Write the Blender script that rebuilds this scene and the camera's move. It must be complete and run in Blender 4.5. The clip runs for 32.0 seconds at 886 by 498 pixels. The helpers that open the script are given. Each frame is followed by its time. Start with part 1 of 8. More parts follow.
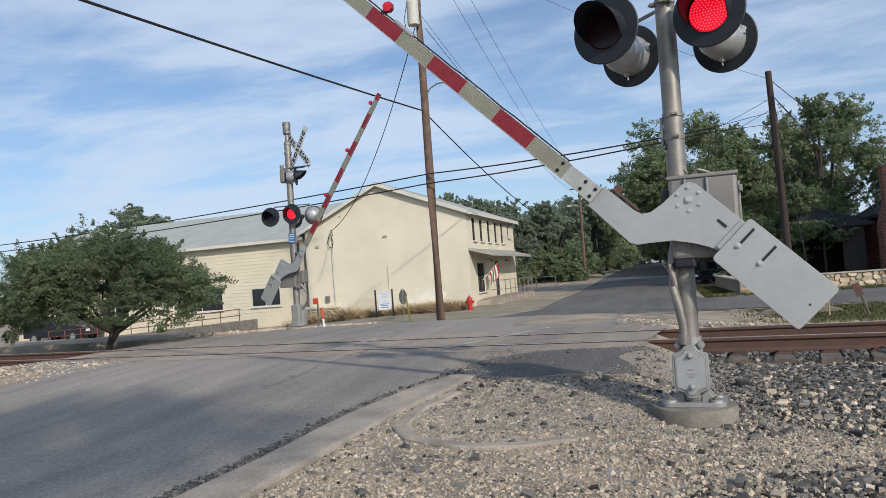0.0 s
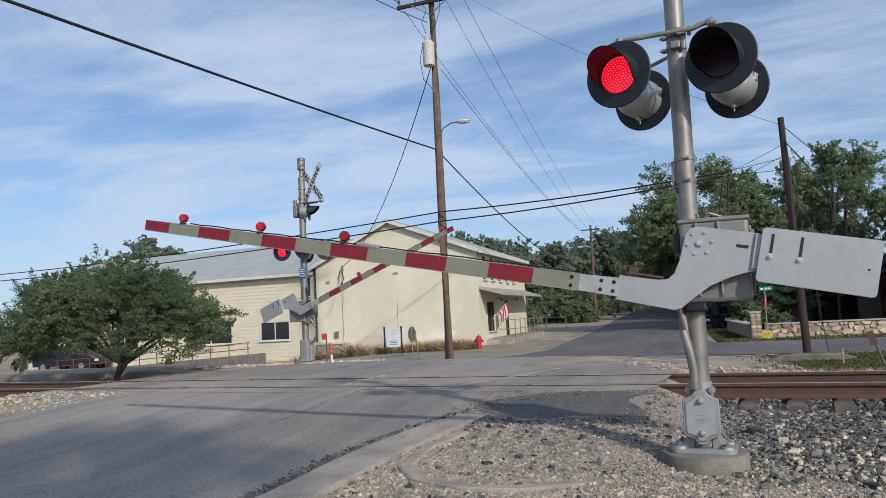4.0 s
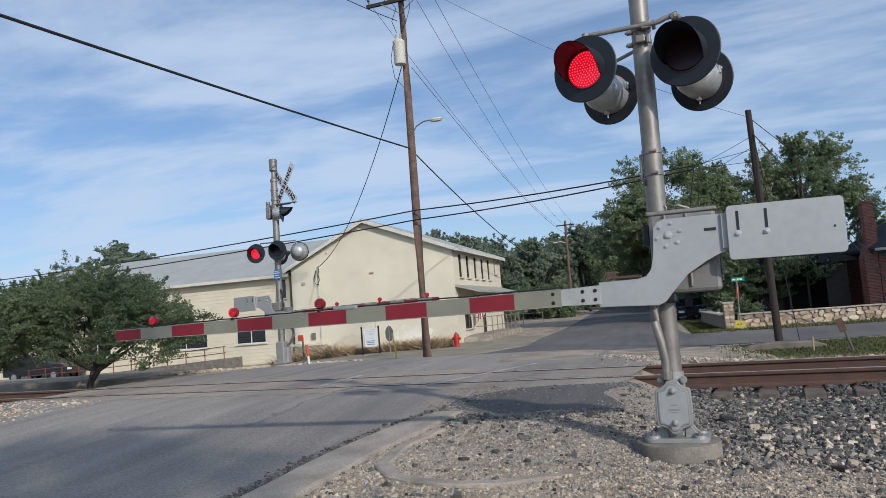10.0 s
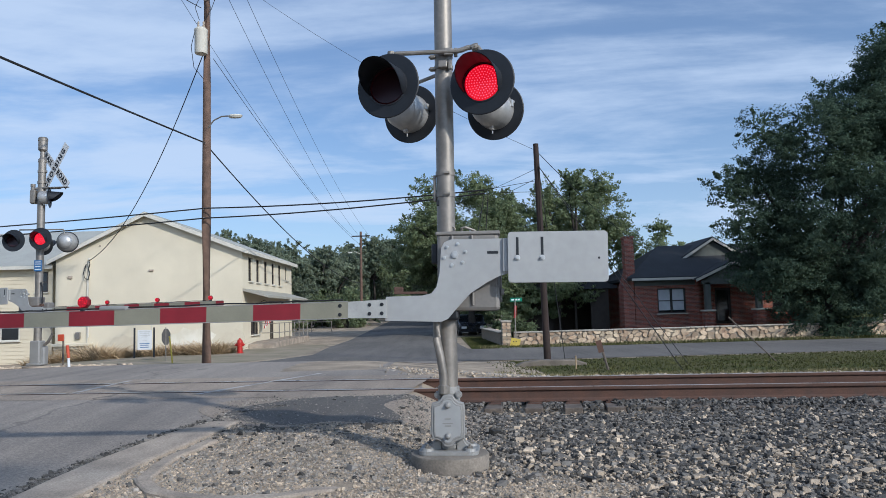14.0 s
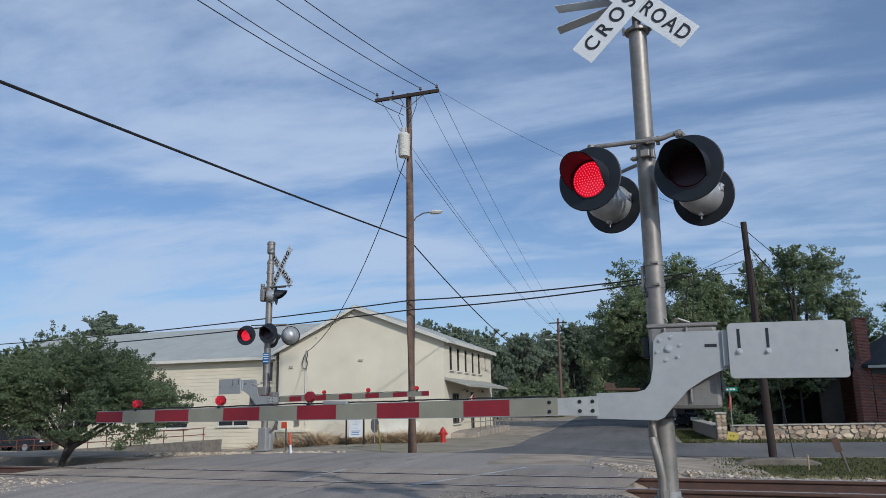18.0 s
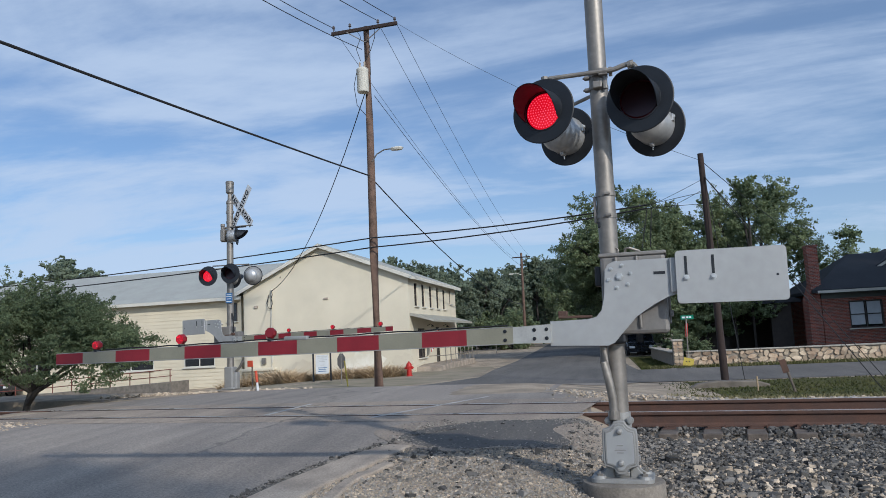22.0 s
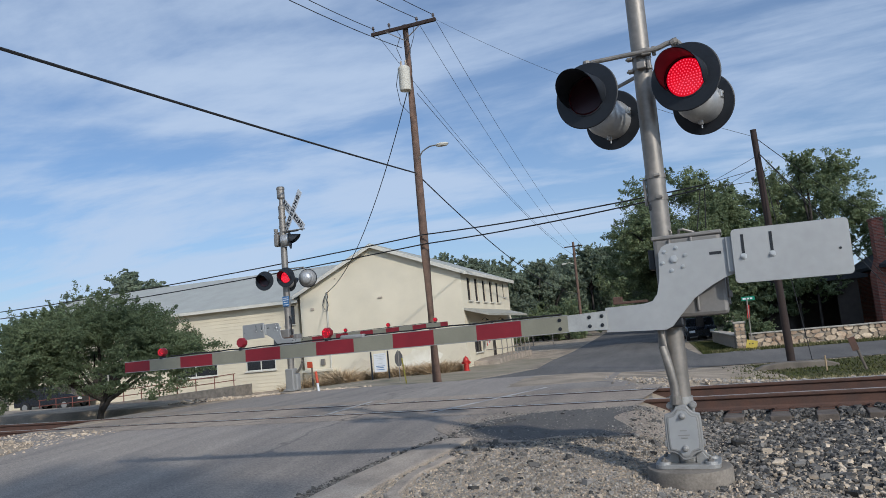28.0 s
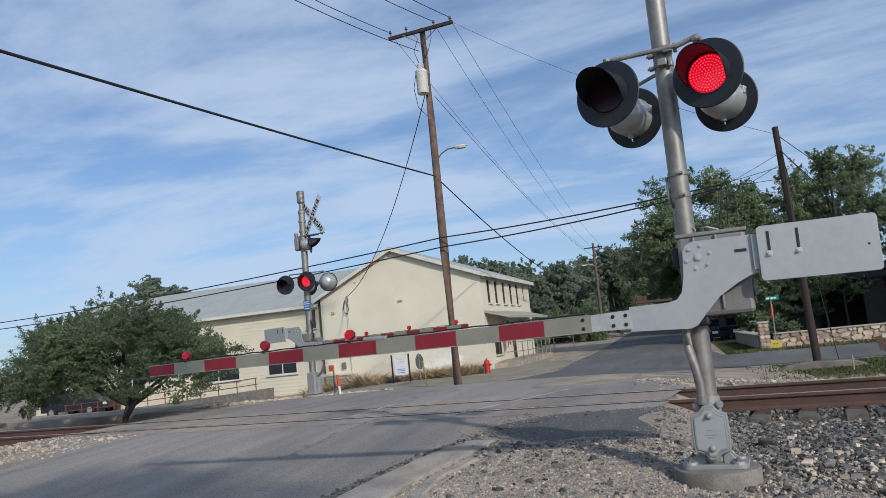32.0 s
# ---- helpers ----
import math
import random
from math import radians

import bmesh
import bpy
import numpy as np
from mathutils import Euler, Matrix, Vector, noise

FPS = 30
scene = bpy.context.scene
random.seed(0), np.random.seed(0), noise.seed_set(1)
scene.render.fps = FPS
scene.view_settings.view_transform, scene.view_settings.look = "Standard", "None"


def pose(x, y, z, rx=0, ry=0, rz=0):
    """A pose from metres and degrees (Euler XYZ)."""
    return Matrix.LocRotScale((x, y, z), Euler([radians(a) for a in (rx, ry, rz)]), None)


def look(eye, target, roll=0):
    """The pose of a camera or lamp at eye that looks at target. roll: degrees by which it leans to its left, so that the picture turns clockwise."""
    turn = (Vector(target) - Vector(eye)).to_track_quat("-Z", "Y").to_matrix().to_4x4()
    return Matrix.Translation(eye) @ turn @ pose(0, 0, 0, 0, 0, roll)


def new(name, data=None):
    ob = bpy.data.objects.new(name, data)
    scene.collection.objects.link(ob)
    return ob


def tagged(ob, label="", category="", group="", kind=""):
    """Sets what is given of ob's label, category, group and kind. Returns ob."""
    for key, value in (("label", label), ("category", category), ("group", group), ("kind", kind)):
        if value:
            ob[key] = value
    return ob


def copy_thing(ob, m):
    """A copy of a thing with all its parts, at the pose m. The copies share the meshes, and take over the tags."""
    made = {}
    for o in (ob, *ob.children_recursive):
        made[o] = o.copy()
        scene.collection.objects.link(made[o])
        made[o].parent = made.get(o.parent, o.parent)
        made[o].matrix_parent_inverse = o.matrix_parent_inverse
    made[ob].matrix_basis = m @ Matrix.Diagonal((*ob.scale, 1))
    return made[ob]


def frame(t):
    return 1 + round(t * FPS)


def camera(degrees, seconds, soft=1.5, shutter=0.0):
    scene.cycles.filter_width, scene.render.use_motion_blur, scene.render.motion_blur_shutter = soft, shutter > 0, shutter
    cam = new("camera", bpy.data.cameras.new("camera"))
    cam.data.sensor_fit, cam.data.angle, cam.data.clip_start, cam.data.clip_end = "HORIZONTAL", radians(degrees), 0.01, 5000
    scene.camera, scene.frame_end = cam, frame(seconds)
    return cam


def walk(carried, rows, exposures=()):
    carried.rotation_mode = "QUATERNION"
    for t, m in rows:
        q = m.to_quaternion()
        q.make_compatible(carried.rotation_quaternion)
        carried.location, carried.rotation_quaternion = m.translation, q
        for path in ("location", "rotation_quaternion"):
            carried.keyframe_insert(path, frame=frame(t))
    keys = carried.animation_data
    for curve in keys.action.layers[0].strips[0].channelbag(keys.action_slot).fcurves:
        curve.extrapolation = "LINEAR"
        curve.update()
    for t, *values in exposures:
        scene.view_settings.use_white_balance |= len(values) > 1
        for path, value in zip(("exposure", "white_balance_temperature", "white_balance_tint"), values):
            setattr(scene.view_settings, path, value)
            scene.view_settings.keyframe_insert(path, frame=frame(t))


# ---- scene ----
cam = camera(62.4, 32.0, 0.6)
walk(cam, [
    (0, pose(-0.049, -0.001, 1.267, 92.28, 4.42, 17.65)),
    (0.5, pose(-0.027, 0.002, 1.266, 92.60, 5.38, 17.92)),
    (1, pose(-0.027, -0.010, 1.274, 92.93, 4.86, 17.96)),
    (1.5, pose(-0.030, -0.012, 1.271, 93.60, 4.29, 18.34)),
    (2, pose(-0.037, -0.014, 1.273, 93.93, 4.16, 18.52)),
    (2.5, pose(-0.029, -0.007, 1.269, 93.97, 4.29, 18.20)),
    (3, pose(-0.027, -0.008, 1.268, 94.02, 4.24, 17.99)),
    (3.5, pose(-0.041, -0.017, 1.270, 95.12, 3.23, 18.53)),
    (5.5, pose(-0.043, 0.008, 1.251, 95.30, 2.16, 17.43)),
    (6, pose(-0.038, 0.009, 1.251, 95.25, 1.82, 16.58)),
    (6.5, pose(-0.037, 0.007, 1.253, 95.27, 2.17, 15.94)),
    (7, pose(-0.033, -0.005, 1.259, 95.49, 3.05, 15.68)),
    (7.5, pose(-0.015, -0.021, 1.258, 96.15, 4.09, 15.75)),
    (8, pose(-0.023, -0.020, 1.260, 96.57, 4.47, 16.01)),
    (8.5, pose(-0.018, -0.015, 1.258, 96.27, 5.01, 16.09)),
    (9, pose(-0.020, -0.011, 1.256, 95.77, 5.20, 16.46)),
    (9.5, pose(-0.016, -0.005, 1.251, 95.20, 4.81, 17.02)),
    (10, pose(-0.009, -0.002, 1.254, 95.07, 4.55, 16.67)),
    (10.5, pose(-0.007, 0.004, 1.251, 95.15, 4.55, 15.82)),
    (11, pose(-0.011, 0.004, 1.250, 95.20, 4.69, 15.21)),
    (11.5, pose(0.019, -0.005, 1.264, 95.89, 5.07, 13.00)),
    (12, pose(0.022, 0.029, 1.286, 96.98, 2.92, 6.95)),
    (12.5, pose(0.011, 0.022, 1.280, 96.79, 0.12, 2.04)),
    (13, pose(0.000, 0.000, 1.279, 95.64, 0.00, -0.00)),
    (13.5, pose(0.017, 0.030, 1.269, 94.75, 1.32, -0.11)),
    (15.5, pose(0.004, -0.002, 1.282, 96.77, -0.22, 4.07)),
    (16, pose(-0.028, -0.003, 1.330, 98.21, -1.98, 9.97)),
    (16.5, pose(-0.039, 0.005, 1.347, 101.78, -1.49, 13.34)),
    (17, pose(-0.068, 0.010, 1.345, 103.42, -0.02, 15.03)),
    (17.5, pose(-0.075, 0.007, 1.341, 102.76, 0.62, 15.78)),
    (18, pose(-0.062, 0.009, 1.338, 102.04, 1.25, 15.65)),
    (18.5, pose(-0.058, 0.008, 1.333, 101.71, 1.45, 14.91)),
    (19, pose(-0.050, -0.002, 1.347, 102.21, 0.34, 14.07)),
    (19.5, pose(-0.013, -0.015, 1.351, 103.07, -1.25, 11.86)),
    (20, pose(0.009, -0.019, 1.330, 101.39, -1.08, 8.98)),
    (20.5, pose(0.020, -0.011, 1.309, 97.49, 1.02, 9.53)),
    (21, pose(0.012, -0.017, 1.310, 96.34, 1.82, 10.58)),
    (21.5, pose(0.012, -0.019, 1.308, 97.03, 2.41, 11.49)),
    (22, pose(0.014, -0.019, 1.304, 97.02, 2.84, 13.08)),
    (22.5, pose(0.010, -0.018, 1.301, 97.00, 2.97, 15.11)),
    (23, pose(0.017, -0.015, 1.300, 97.03, 3.91, 16.08)),
    (23.5, pose(0.031, -0.012, 1.296, 96.86, 5.20, 16.33)),
    (24, pose(0.032, -0.017, 1.297, 96.81, 5.43, 16.28)),
    (24.5, pose(0.033, -0.012, 1.298, 97.42, 5.67, 16.28)),
    (26.5, pose(0.025, -0.035, 1.298, 98.05, 5.73, 17.00)),
    (27, pose(0.023, -0.027, 1.289, 97.65, 5.65, 17.14)),
    (27.5, pose(0.026, -0.020, 1.288, 97.16, 5.69, 17.35)),
    (28, pose(0.023, -0.020, 1.289, 96.93, 5.42, 17.43)),
    (28.5, pose(0.016, -0.017, 1.283, 96.54, 5.46, 17.31)),
    (29, pose(0.013, -0.018, 1.283, 96.31, 5.44, 17.39)),
    (29.5, pose(0.008, -0.017, 1.284, 96.32, 5.51, 17.70)),
    (30, pose(0.003, -0.011, 1.278, 96.30, 5.47, 18.03)),
    (30.5, pose(-0.004, -0.015, 1.276, 96.38, 5.31, 18.34)),
    (31, pose(0.002, -0.021, 1.279, 96.98, 5.79, 18.49)),
    (31.5, pose(-0.003, -0.014, 1.277, 97.29, 5.94, 18.61)),
    (32, pose(-0.002, -0.016, 1.275, 97.32, 5.89, 18.99)),
], [
    (0.0, 0.01, 6300, 10), (3.0, -0.05, 6150, 10), (6.0, -0.15, 6050, 10), (9.0, -0.15, 6050, 10), (13.0, 0.01, 5850, 10),
    (16.0, -0.22, 5800, 10), (17.0, -0.32, 5800, 10), (20.0, -0.33, 5750, 10), (21.0, -0.15, 5900, 10), (22.0, -0.18, 5880, 10), (24.0, -0.18, 5950, 10), (28.0, -0.21, 5950, 10), (32.0, -0.19, 5950, 10),
])

# ---- light: low sun from behind the camera, thin cloud over a blue sky ----
SUN_DIR = Vector((0.701, -0.713, 0.53)).normalized()
SUN_EL = math.asin(SUN_DIR.z)
SUN_AZ = math.atan2(SUN_DIR.x, SUN_DIR.y)

sun_data = bpy.data.lights.new("sun", "SUN")
sun_data.energy, sun_data.angle, sun_data.color = 3.5, radians(1.4), (1.0, 0.90, 0.76)
sun = new("sun", sun_data)
sun.matrix_world = look((0, 0, 60), Vector((0, 0, 60)) - SUN_DIR)


def make_world():
    w = bpy.data.worlds.new("sky")
    scene.world = w
    w.use_nodes = True
    nt = w.node_tree
    nt.nodes.clear()
    N, L = nt.nodes.new, nt.links.new
    out, bg = N("ShaderNodeOutputWorld"), N("ShaderNodeBackground")
    sky = N("ShaderNodeTexSky")
    sky.sky_type, sky.sun_disc = "NISHITA", False
    sky.sun_elevation, sky.sun_rotation = SUN_EL, SUN_AZ
    sky.air_density, sky.dust_density, sky.ozone_density = 1.0, 0.6, 1.6
    tc = N("ShaderNodeTexCoord")
    sep = N("ShaderNodeSeparateXYZ")
    L(tc.outputs["Generated"], sep.inputs[0])
    # the cloud sheet is a plane high over the ground: direction / height
    up = N("ShaderNodeMath"); up.operation = "MAXIMUM"; up.inputs[1].default_value = 0.0
    L(sep.outputs["Z"], up.inputs[0])
    add = N("ShaderNodeMath"); add.inputs[1].default_value = 0.16
    L(up.outputs[0], add.inputs[0])
    dx = N("ShaderNodeMath"); dx.operation = "DIVIDE"
    dy = N("ShaderNodeMath"); dy.operation = "DIVIDE"
    L(sep.outputs["X"], dx.inputs[0]); L(add.outputs[0], dx.inputs[1])
    L(sep.outputs["Y"], dy.inputs[0]); L(add.outputs[0], dy.inputs[1])
    com = N("ShaderNodeCombineXYZ")
    L(dx.outputs[0], com.inputs[0]); L(dy.outputs[0], com.inputs[1])
    mp = N("ShaderNodeMapping")
    mp.inputs["Rotation"].default_value = (0, 0, radians(CLOUD_TURN))
    mp.inputs["Scale"].default_value = (0.62, 1.35, 1.0)
    mp.inputs["Location"].default_value = CLOUD_SHIFT
    L(com.outputs[0], mp.inputs[0])
    n1 = N("ShaderNodeTexNoise")
    n1.inputs["Scale"].default_value, n1.inputs["Detail"].default_value, n1.inputs["Roughness"].default_value, n1.inputs["Distortion"].default_value = 0.95, 8.0, 0.56, 0.7
    L(mp.outputs[0], n1.inputs["Vector"])
    n2 = N("ShaderNodeTexNoise")
    n2.inputs["Scale"].default_value, n2.inputs["Detail"].default_value, n2.inputs["Roughness"].default_value = 4.2, 7.0, 0.62
    L(mp.outputs[0], n2.inputs["Vector"])
    mix = N("ShaderNodeMath"); mix.operation = "MULTIPLY_ADD"; mix.inputs[1].default_value = 0.28
    L(n2.outputs["Fac"], mix.inputs[0]); L(n1.outputs["Fac"], mix.inputs[2])
    # the sheet thickens towards the west
    west = N("ShaderNodeVectorMath"); west.operation = "DOT_PRODUCT"
    west.inputs[1].default_value = (-0.5, 0.0, -0.87)
    L(tc.outputs["Generated"], west.inputs[0])
    thick = N("ShaderNodeMath"); thick.operation = "MULTIPLY_ADD"; thick.inputs[1].default_value = 0.11
    L(west.outputs["Value"], thick.inputs[0]); L(mix.outputs[0], thick.inputs[2])
    ramp = N("ShaderNodeValToRGB")
    ramp.color_ramp.interpolation = "EASE"
    ramp.color_ramp.elements[0].position, ramp.color_ramp.elements[0].color = 0.50, (0.20, 0.20, 0.20, 1)
    ramp.color_ramp.elements[1].position, ramp.color_ramp.elements[1].color = 0.77, (0.84, 0.84, 0.84, 1)
    L(thick.outputs[0], ramp.inputs[0])
    dim = N("ShaderNodeMix"); dim.data_type = "RGBA"; dim.blend_type = "MULTIPLY"
    dim.inputs["Factor"].default_value = 1.0
    dim.inputs["B"].default_value = (SKY_GAIN * 0.75, SKY_GAIN * 0.97, SKY_GAIN * 1.17, 1)
    L(sky.outputs[0], dim.inputs["A"])
    # the sheet closes to pale haze towards the horizon
    hz = N("ShaderNodeMapRange")
    hz.inputs["From Min"].default_value, hz.inputs["From Max"].default_value = 0.0, 0.38
    hz.inputs["To Min"].default_value, hz.inputs["To Max"].default_value = 0.62, 0.0
    L(sep.outputs["Z"], hz.inputs["Value"])
    mxm = N("ShaderNodeMath"); mxm.operation = "MAXIMUM"
    L(ramp.outputs[0], mxm.inputs[0]); L(hz.outputs[0], mxm.inputs[1])
    cl = N("ShaderNodeMix"); cl.data_type = "RGBA"
    # thin cloud scatters more light the nearer it lies to the sun
    dt = N("ShaderNodeVectorMath"); dt.operation = "DOT_PRODUCT"
    dt.inputs[1].default_value = SUN_DIR
    L(tc.outputs["Generated"], dt.inputs[0])
    pos = N("ShaderNodeMath"); pos.operation = "MAXIMUM"; pos.inputs[1].default_value = 0.0
    L(dt.outputs["Value"], pos.inputs[0])
    pw = N("ShaderNodeMath"); pw.operation = "POWER"; pw.inputs[1].default_value = 3.0
    L(pos.outputs[0], pw.inputs[0])
    gn = N("ShaderNodeMath"); gn.operation = "MULTIPLY_ADD"; gn.inputs[1].default_value, gn.inputs[2].default_value = CLOUD_GLOW, 1.0
    L(pw.outputs[0], gn.inputs[0])
    lit = N("ShaderNodeVectorMath"); lit.operation = "SCALE"
    lit.inputs[0].default_value = CLOUD_COLOUR[:3]
    L(gn.outputs[0], lit.inputs["Scale"])
    L(lit.outputs[0], cl.inputs["B"])
    L(mxm.outputs[0], cl.inputs["Factor"]); L(dim.outputs["Result"], cl.inputs["A"])
    L(cl.outputs["Result"], bg.inputs["Color"])
    bg.inputs["Strength"].default_value = 1.0
    L(bg.outputs[0], out.inputs[0])


CLOUD_TURN, CLOUD_SHIFT = 20.0, (0.9, 0.2, 0.0)
CLOUD_GLOW = 3.0
CLOUD_COLOUR = (0.625, 0.725, 0.865, 1)
SKY_GAIN = 0.098
make_world()
scene.view_settings.exposure = 0.0


# ---- materials ----
def mat(name, col, rough=0.8, metal=0.0, var=0.25, scale=6.0, fine=60.0, bump=0.15, col2=None, rvar=0.12, per_object=0.0, space="Object", bump_scale=None, spec=None, speck=0.0):
    """A surface whose colour wanders at two scales, with fine relief."""
    m = bpy.data.materials.new(name)
    m.use_nodes = True
    nt = m.node_tree
    N, L = nt.nodes.new, nt.links.new
    b = nt.nodes["Principled BSDF"]
    tc = N("ShaderNodeTexCoord")
    if space == "World":
        geo = N("ShaderNodeNewGeometry")
        vec = geo.outputs["Position"]
    else:
        vec = tc.outputs[space]
    n1, n2 = N("ShaderNodeTexNoise"), N("ShaderNodeTexNoise")
    n1.inputs["Scale"].default_value, n1.inputs["Detail"].default_value = scale, 5.0
    n2.inputs["Scale"].default_value, n2.inputs["Detail"].default_value = fine, 3.0
    L(vec, n1.inputs["Vector"]); L(vec, n2.inputs["Vector"])
    c = Vector(col)
    d = Vector(col2) if col2 else c * (1 - var)
    r1 = N("ShaderNodeValToRGB")
    r1.color_ramp.elements[0].position, r1.color_ramp.elements[1].position = 0.32, 0.68
    r1.color_ramp.elements[0].color, r1.color_ramp.elements[1].color = (*d, 1), (*(c * (1 + var * 0.35)), 1)
    L(n1.outputs["Fac"], r1.inputs[0])
    mx = N("ShaderNodeMix"); mx.data_type, mx.blend_type = "RGBA", "OVERLAY"
    mx.inputs["Factor"].default_value = min(1.0, 0.08 + var + speck)
    L(r1.outputs[0], mx.inputs["A"]); L(n2.outputs["Color"], mx.inputs["B"])
    bw = N("ShaderNodeRGBToBW"); L(n2.outputs["Color"], bw.inputs[0]); L(bw.outputs[0], mx.inputs["B"])
    last = mx.outputs["Result"]
    if per_object:
        oi = N("ShaderNodeObjectInfo")
        hs = N("ShaderNodeHueSaturation")
        ma = N("ShaderNodeMath"); ma.operation = "MULTIPLY_ADD"
        ma.inputs[1].default_value, ma.inputs[2].default_value = 2 * per_object, 1 - per_object
        L(oi.outputs["Random"], ma.inputs[0]); L(ma.outputs[0], hs.inputs["Value"]); L(last, hs.inputs["Color"])
        last = hs.outputs["Color"]
    L(last, b.inputs["Base Color"])
    rr = N("ShaderNodeMapRange")
    rr.inputs["To Min"].default_value, rr.inputs["To Max"].default_value = max(0.03, rough - rvar), min(1.0, rough + rvar)
    L(n1.outputs["Fac"], rr.inputs["Value"]); L(rr.outputs[0], b.inputs["Roughness"])
    b.inputs["Metallic"].default_value = metal
    if spec is not None:
        b.inputs["Specular IOR Level"].default_value = spec
    if bump:
        bp = N("ShaderNodeBump")
        bp.inputs["Strength"].default_value, bp.inputs["Distance"].default_value = bump, bump_scale or 0.01
        L(n2.outputs["Fac"], bp.inputs["Height"]); L(bp.outputs[0], b.inputs["Normal"])
    return m


def glow(name, col, strength, base=None):
    m = bpy.data.materials.new(name)
    m.use_nodes = True
    b = m.node_tree.nodes["Principled BSDF"]
    b.inputs["Base Color"].default_value = (*(base or col), 1)
    b.inputs["Roughness"].default_value = 0.25
    b.inputs["Emission Color"].default_value = (*col, 1)
    b.inputs["Emission Strength"].default_value = strength
    return m


def island(m, amount, hue=0.0):
    """Vary a joined mesh piece by piece."""
    nt = m.node_tree
    N, L = nt.nodes.new, nt.links.new
    b = nt.nodes["Principled BSDF"]
    src = b.inputs["Base Color"].links[0].from_socket
    g, hs, ma = N("ShaderNodeNewGeometry"), N("ShaderNodeHueSaturation"), N("ShaderNodeMath")
    ma.operation = "MULTIPLY_ADD"
    ma.inputs[1].default_value, ma.inputs[2].default_value = 2 * amount, 1 - amount
    L(g.outputs["Random Per Island"], ma.inputs[0]); L(ma.outputs[0], hs.inputs["Value"]); L(src, hs.inputs["Color"])
    if hue:
        mh = N("ShaderNodeMath"); mh.operation = "MULTIPLY_ADD"
        mh.inputs[1].default_value, mh.inputs[2].default_value = 2 * hue, 0.5 - hue
        L(g.outputs["Random Per Island"], mh.inputs[0]); L(mh.outputs[0], hs.inputs["Hue"])
    L(hs.outputs["Color"], b.inputs["Base Color"])
    return m


def leaf_mat(name, dark, light):
    m = mat(name, light, 0.9, spec=0.05, var=0.2, scale=0.6, fine=3.0, bump=0, col2=dark, space="World")
    island(m, 0.2, 0.012)
    b = m.node_tree.nodes["Principled BSDF"]
    tr = m.node_tree.nodes.new("ShaderNodeBsdfTranslucent")
    mx = m.node_tree.nodes.new("ShaderNodeMixShader")
    mx.inputs[0].default_value = 0.54
    src = b.inputs["Base Color"].links[0].from_socket
    m.node_tree.links.new(src, tr.inputs[0])
    out = m.node_tree.nodes["Material Output"]
    m.node_tree.links.new(b.outputs[0], mx.inputs[1]); m.node_tree.links.new(tr.outputs[0], mx.inputs[2])
    m.node_tree.links.new(mx.outputs[0], out.inputs[0])
    return m


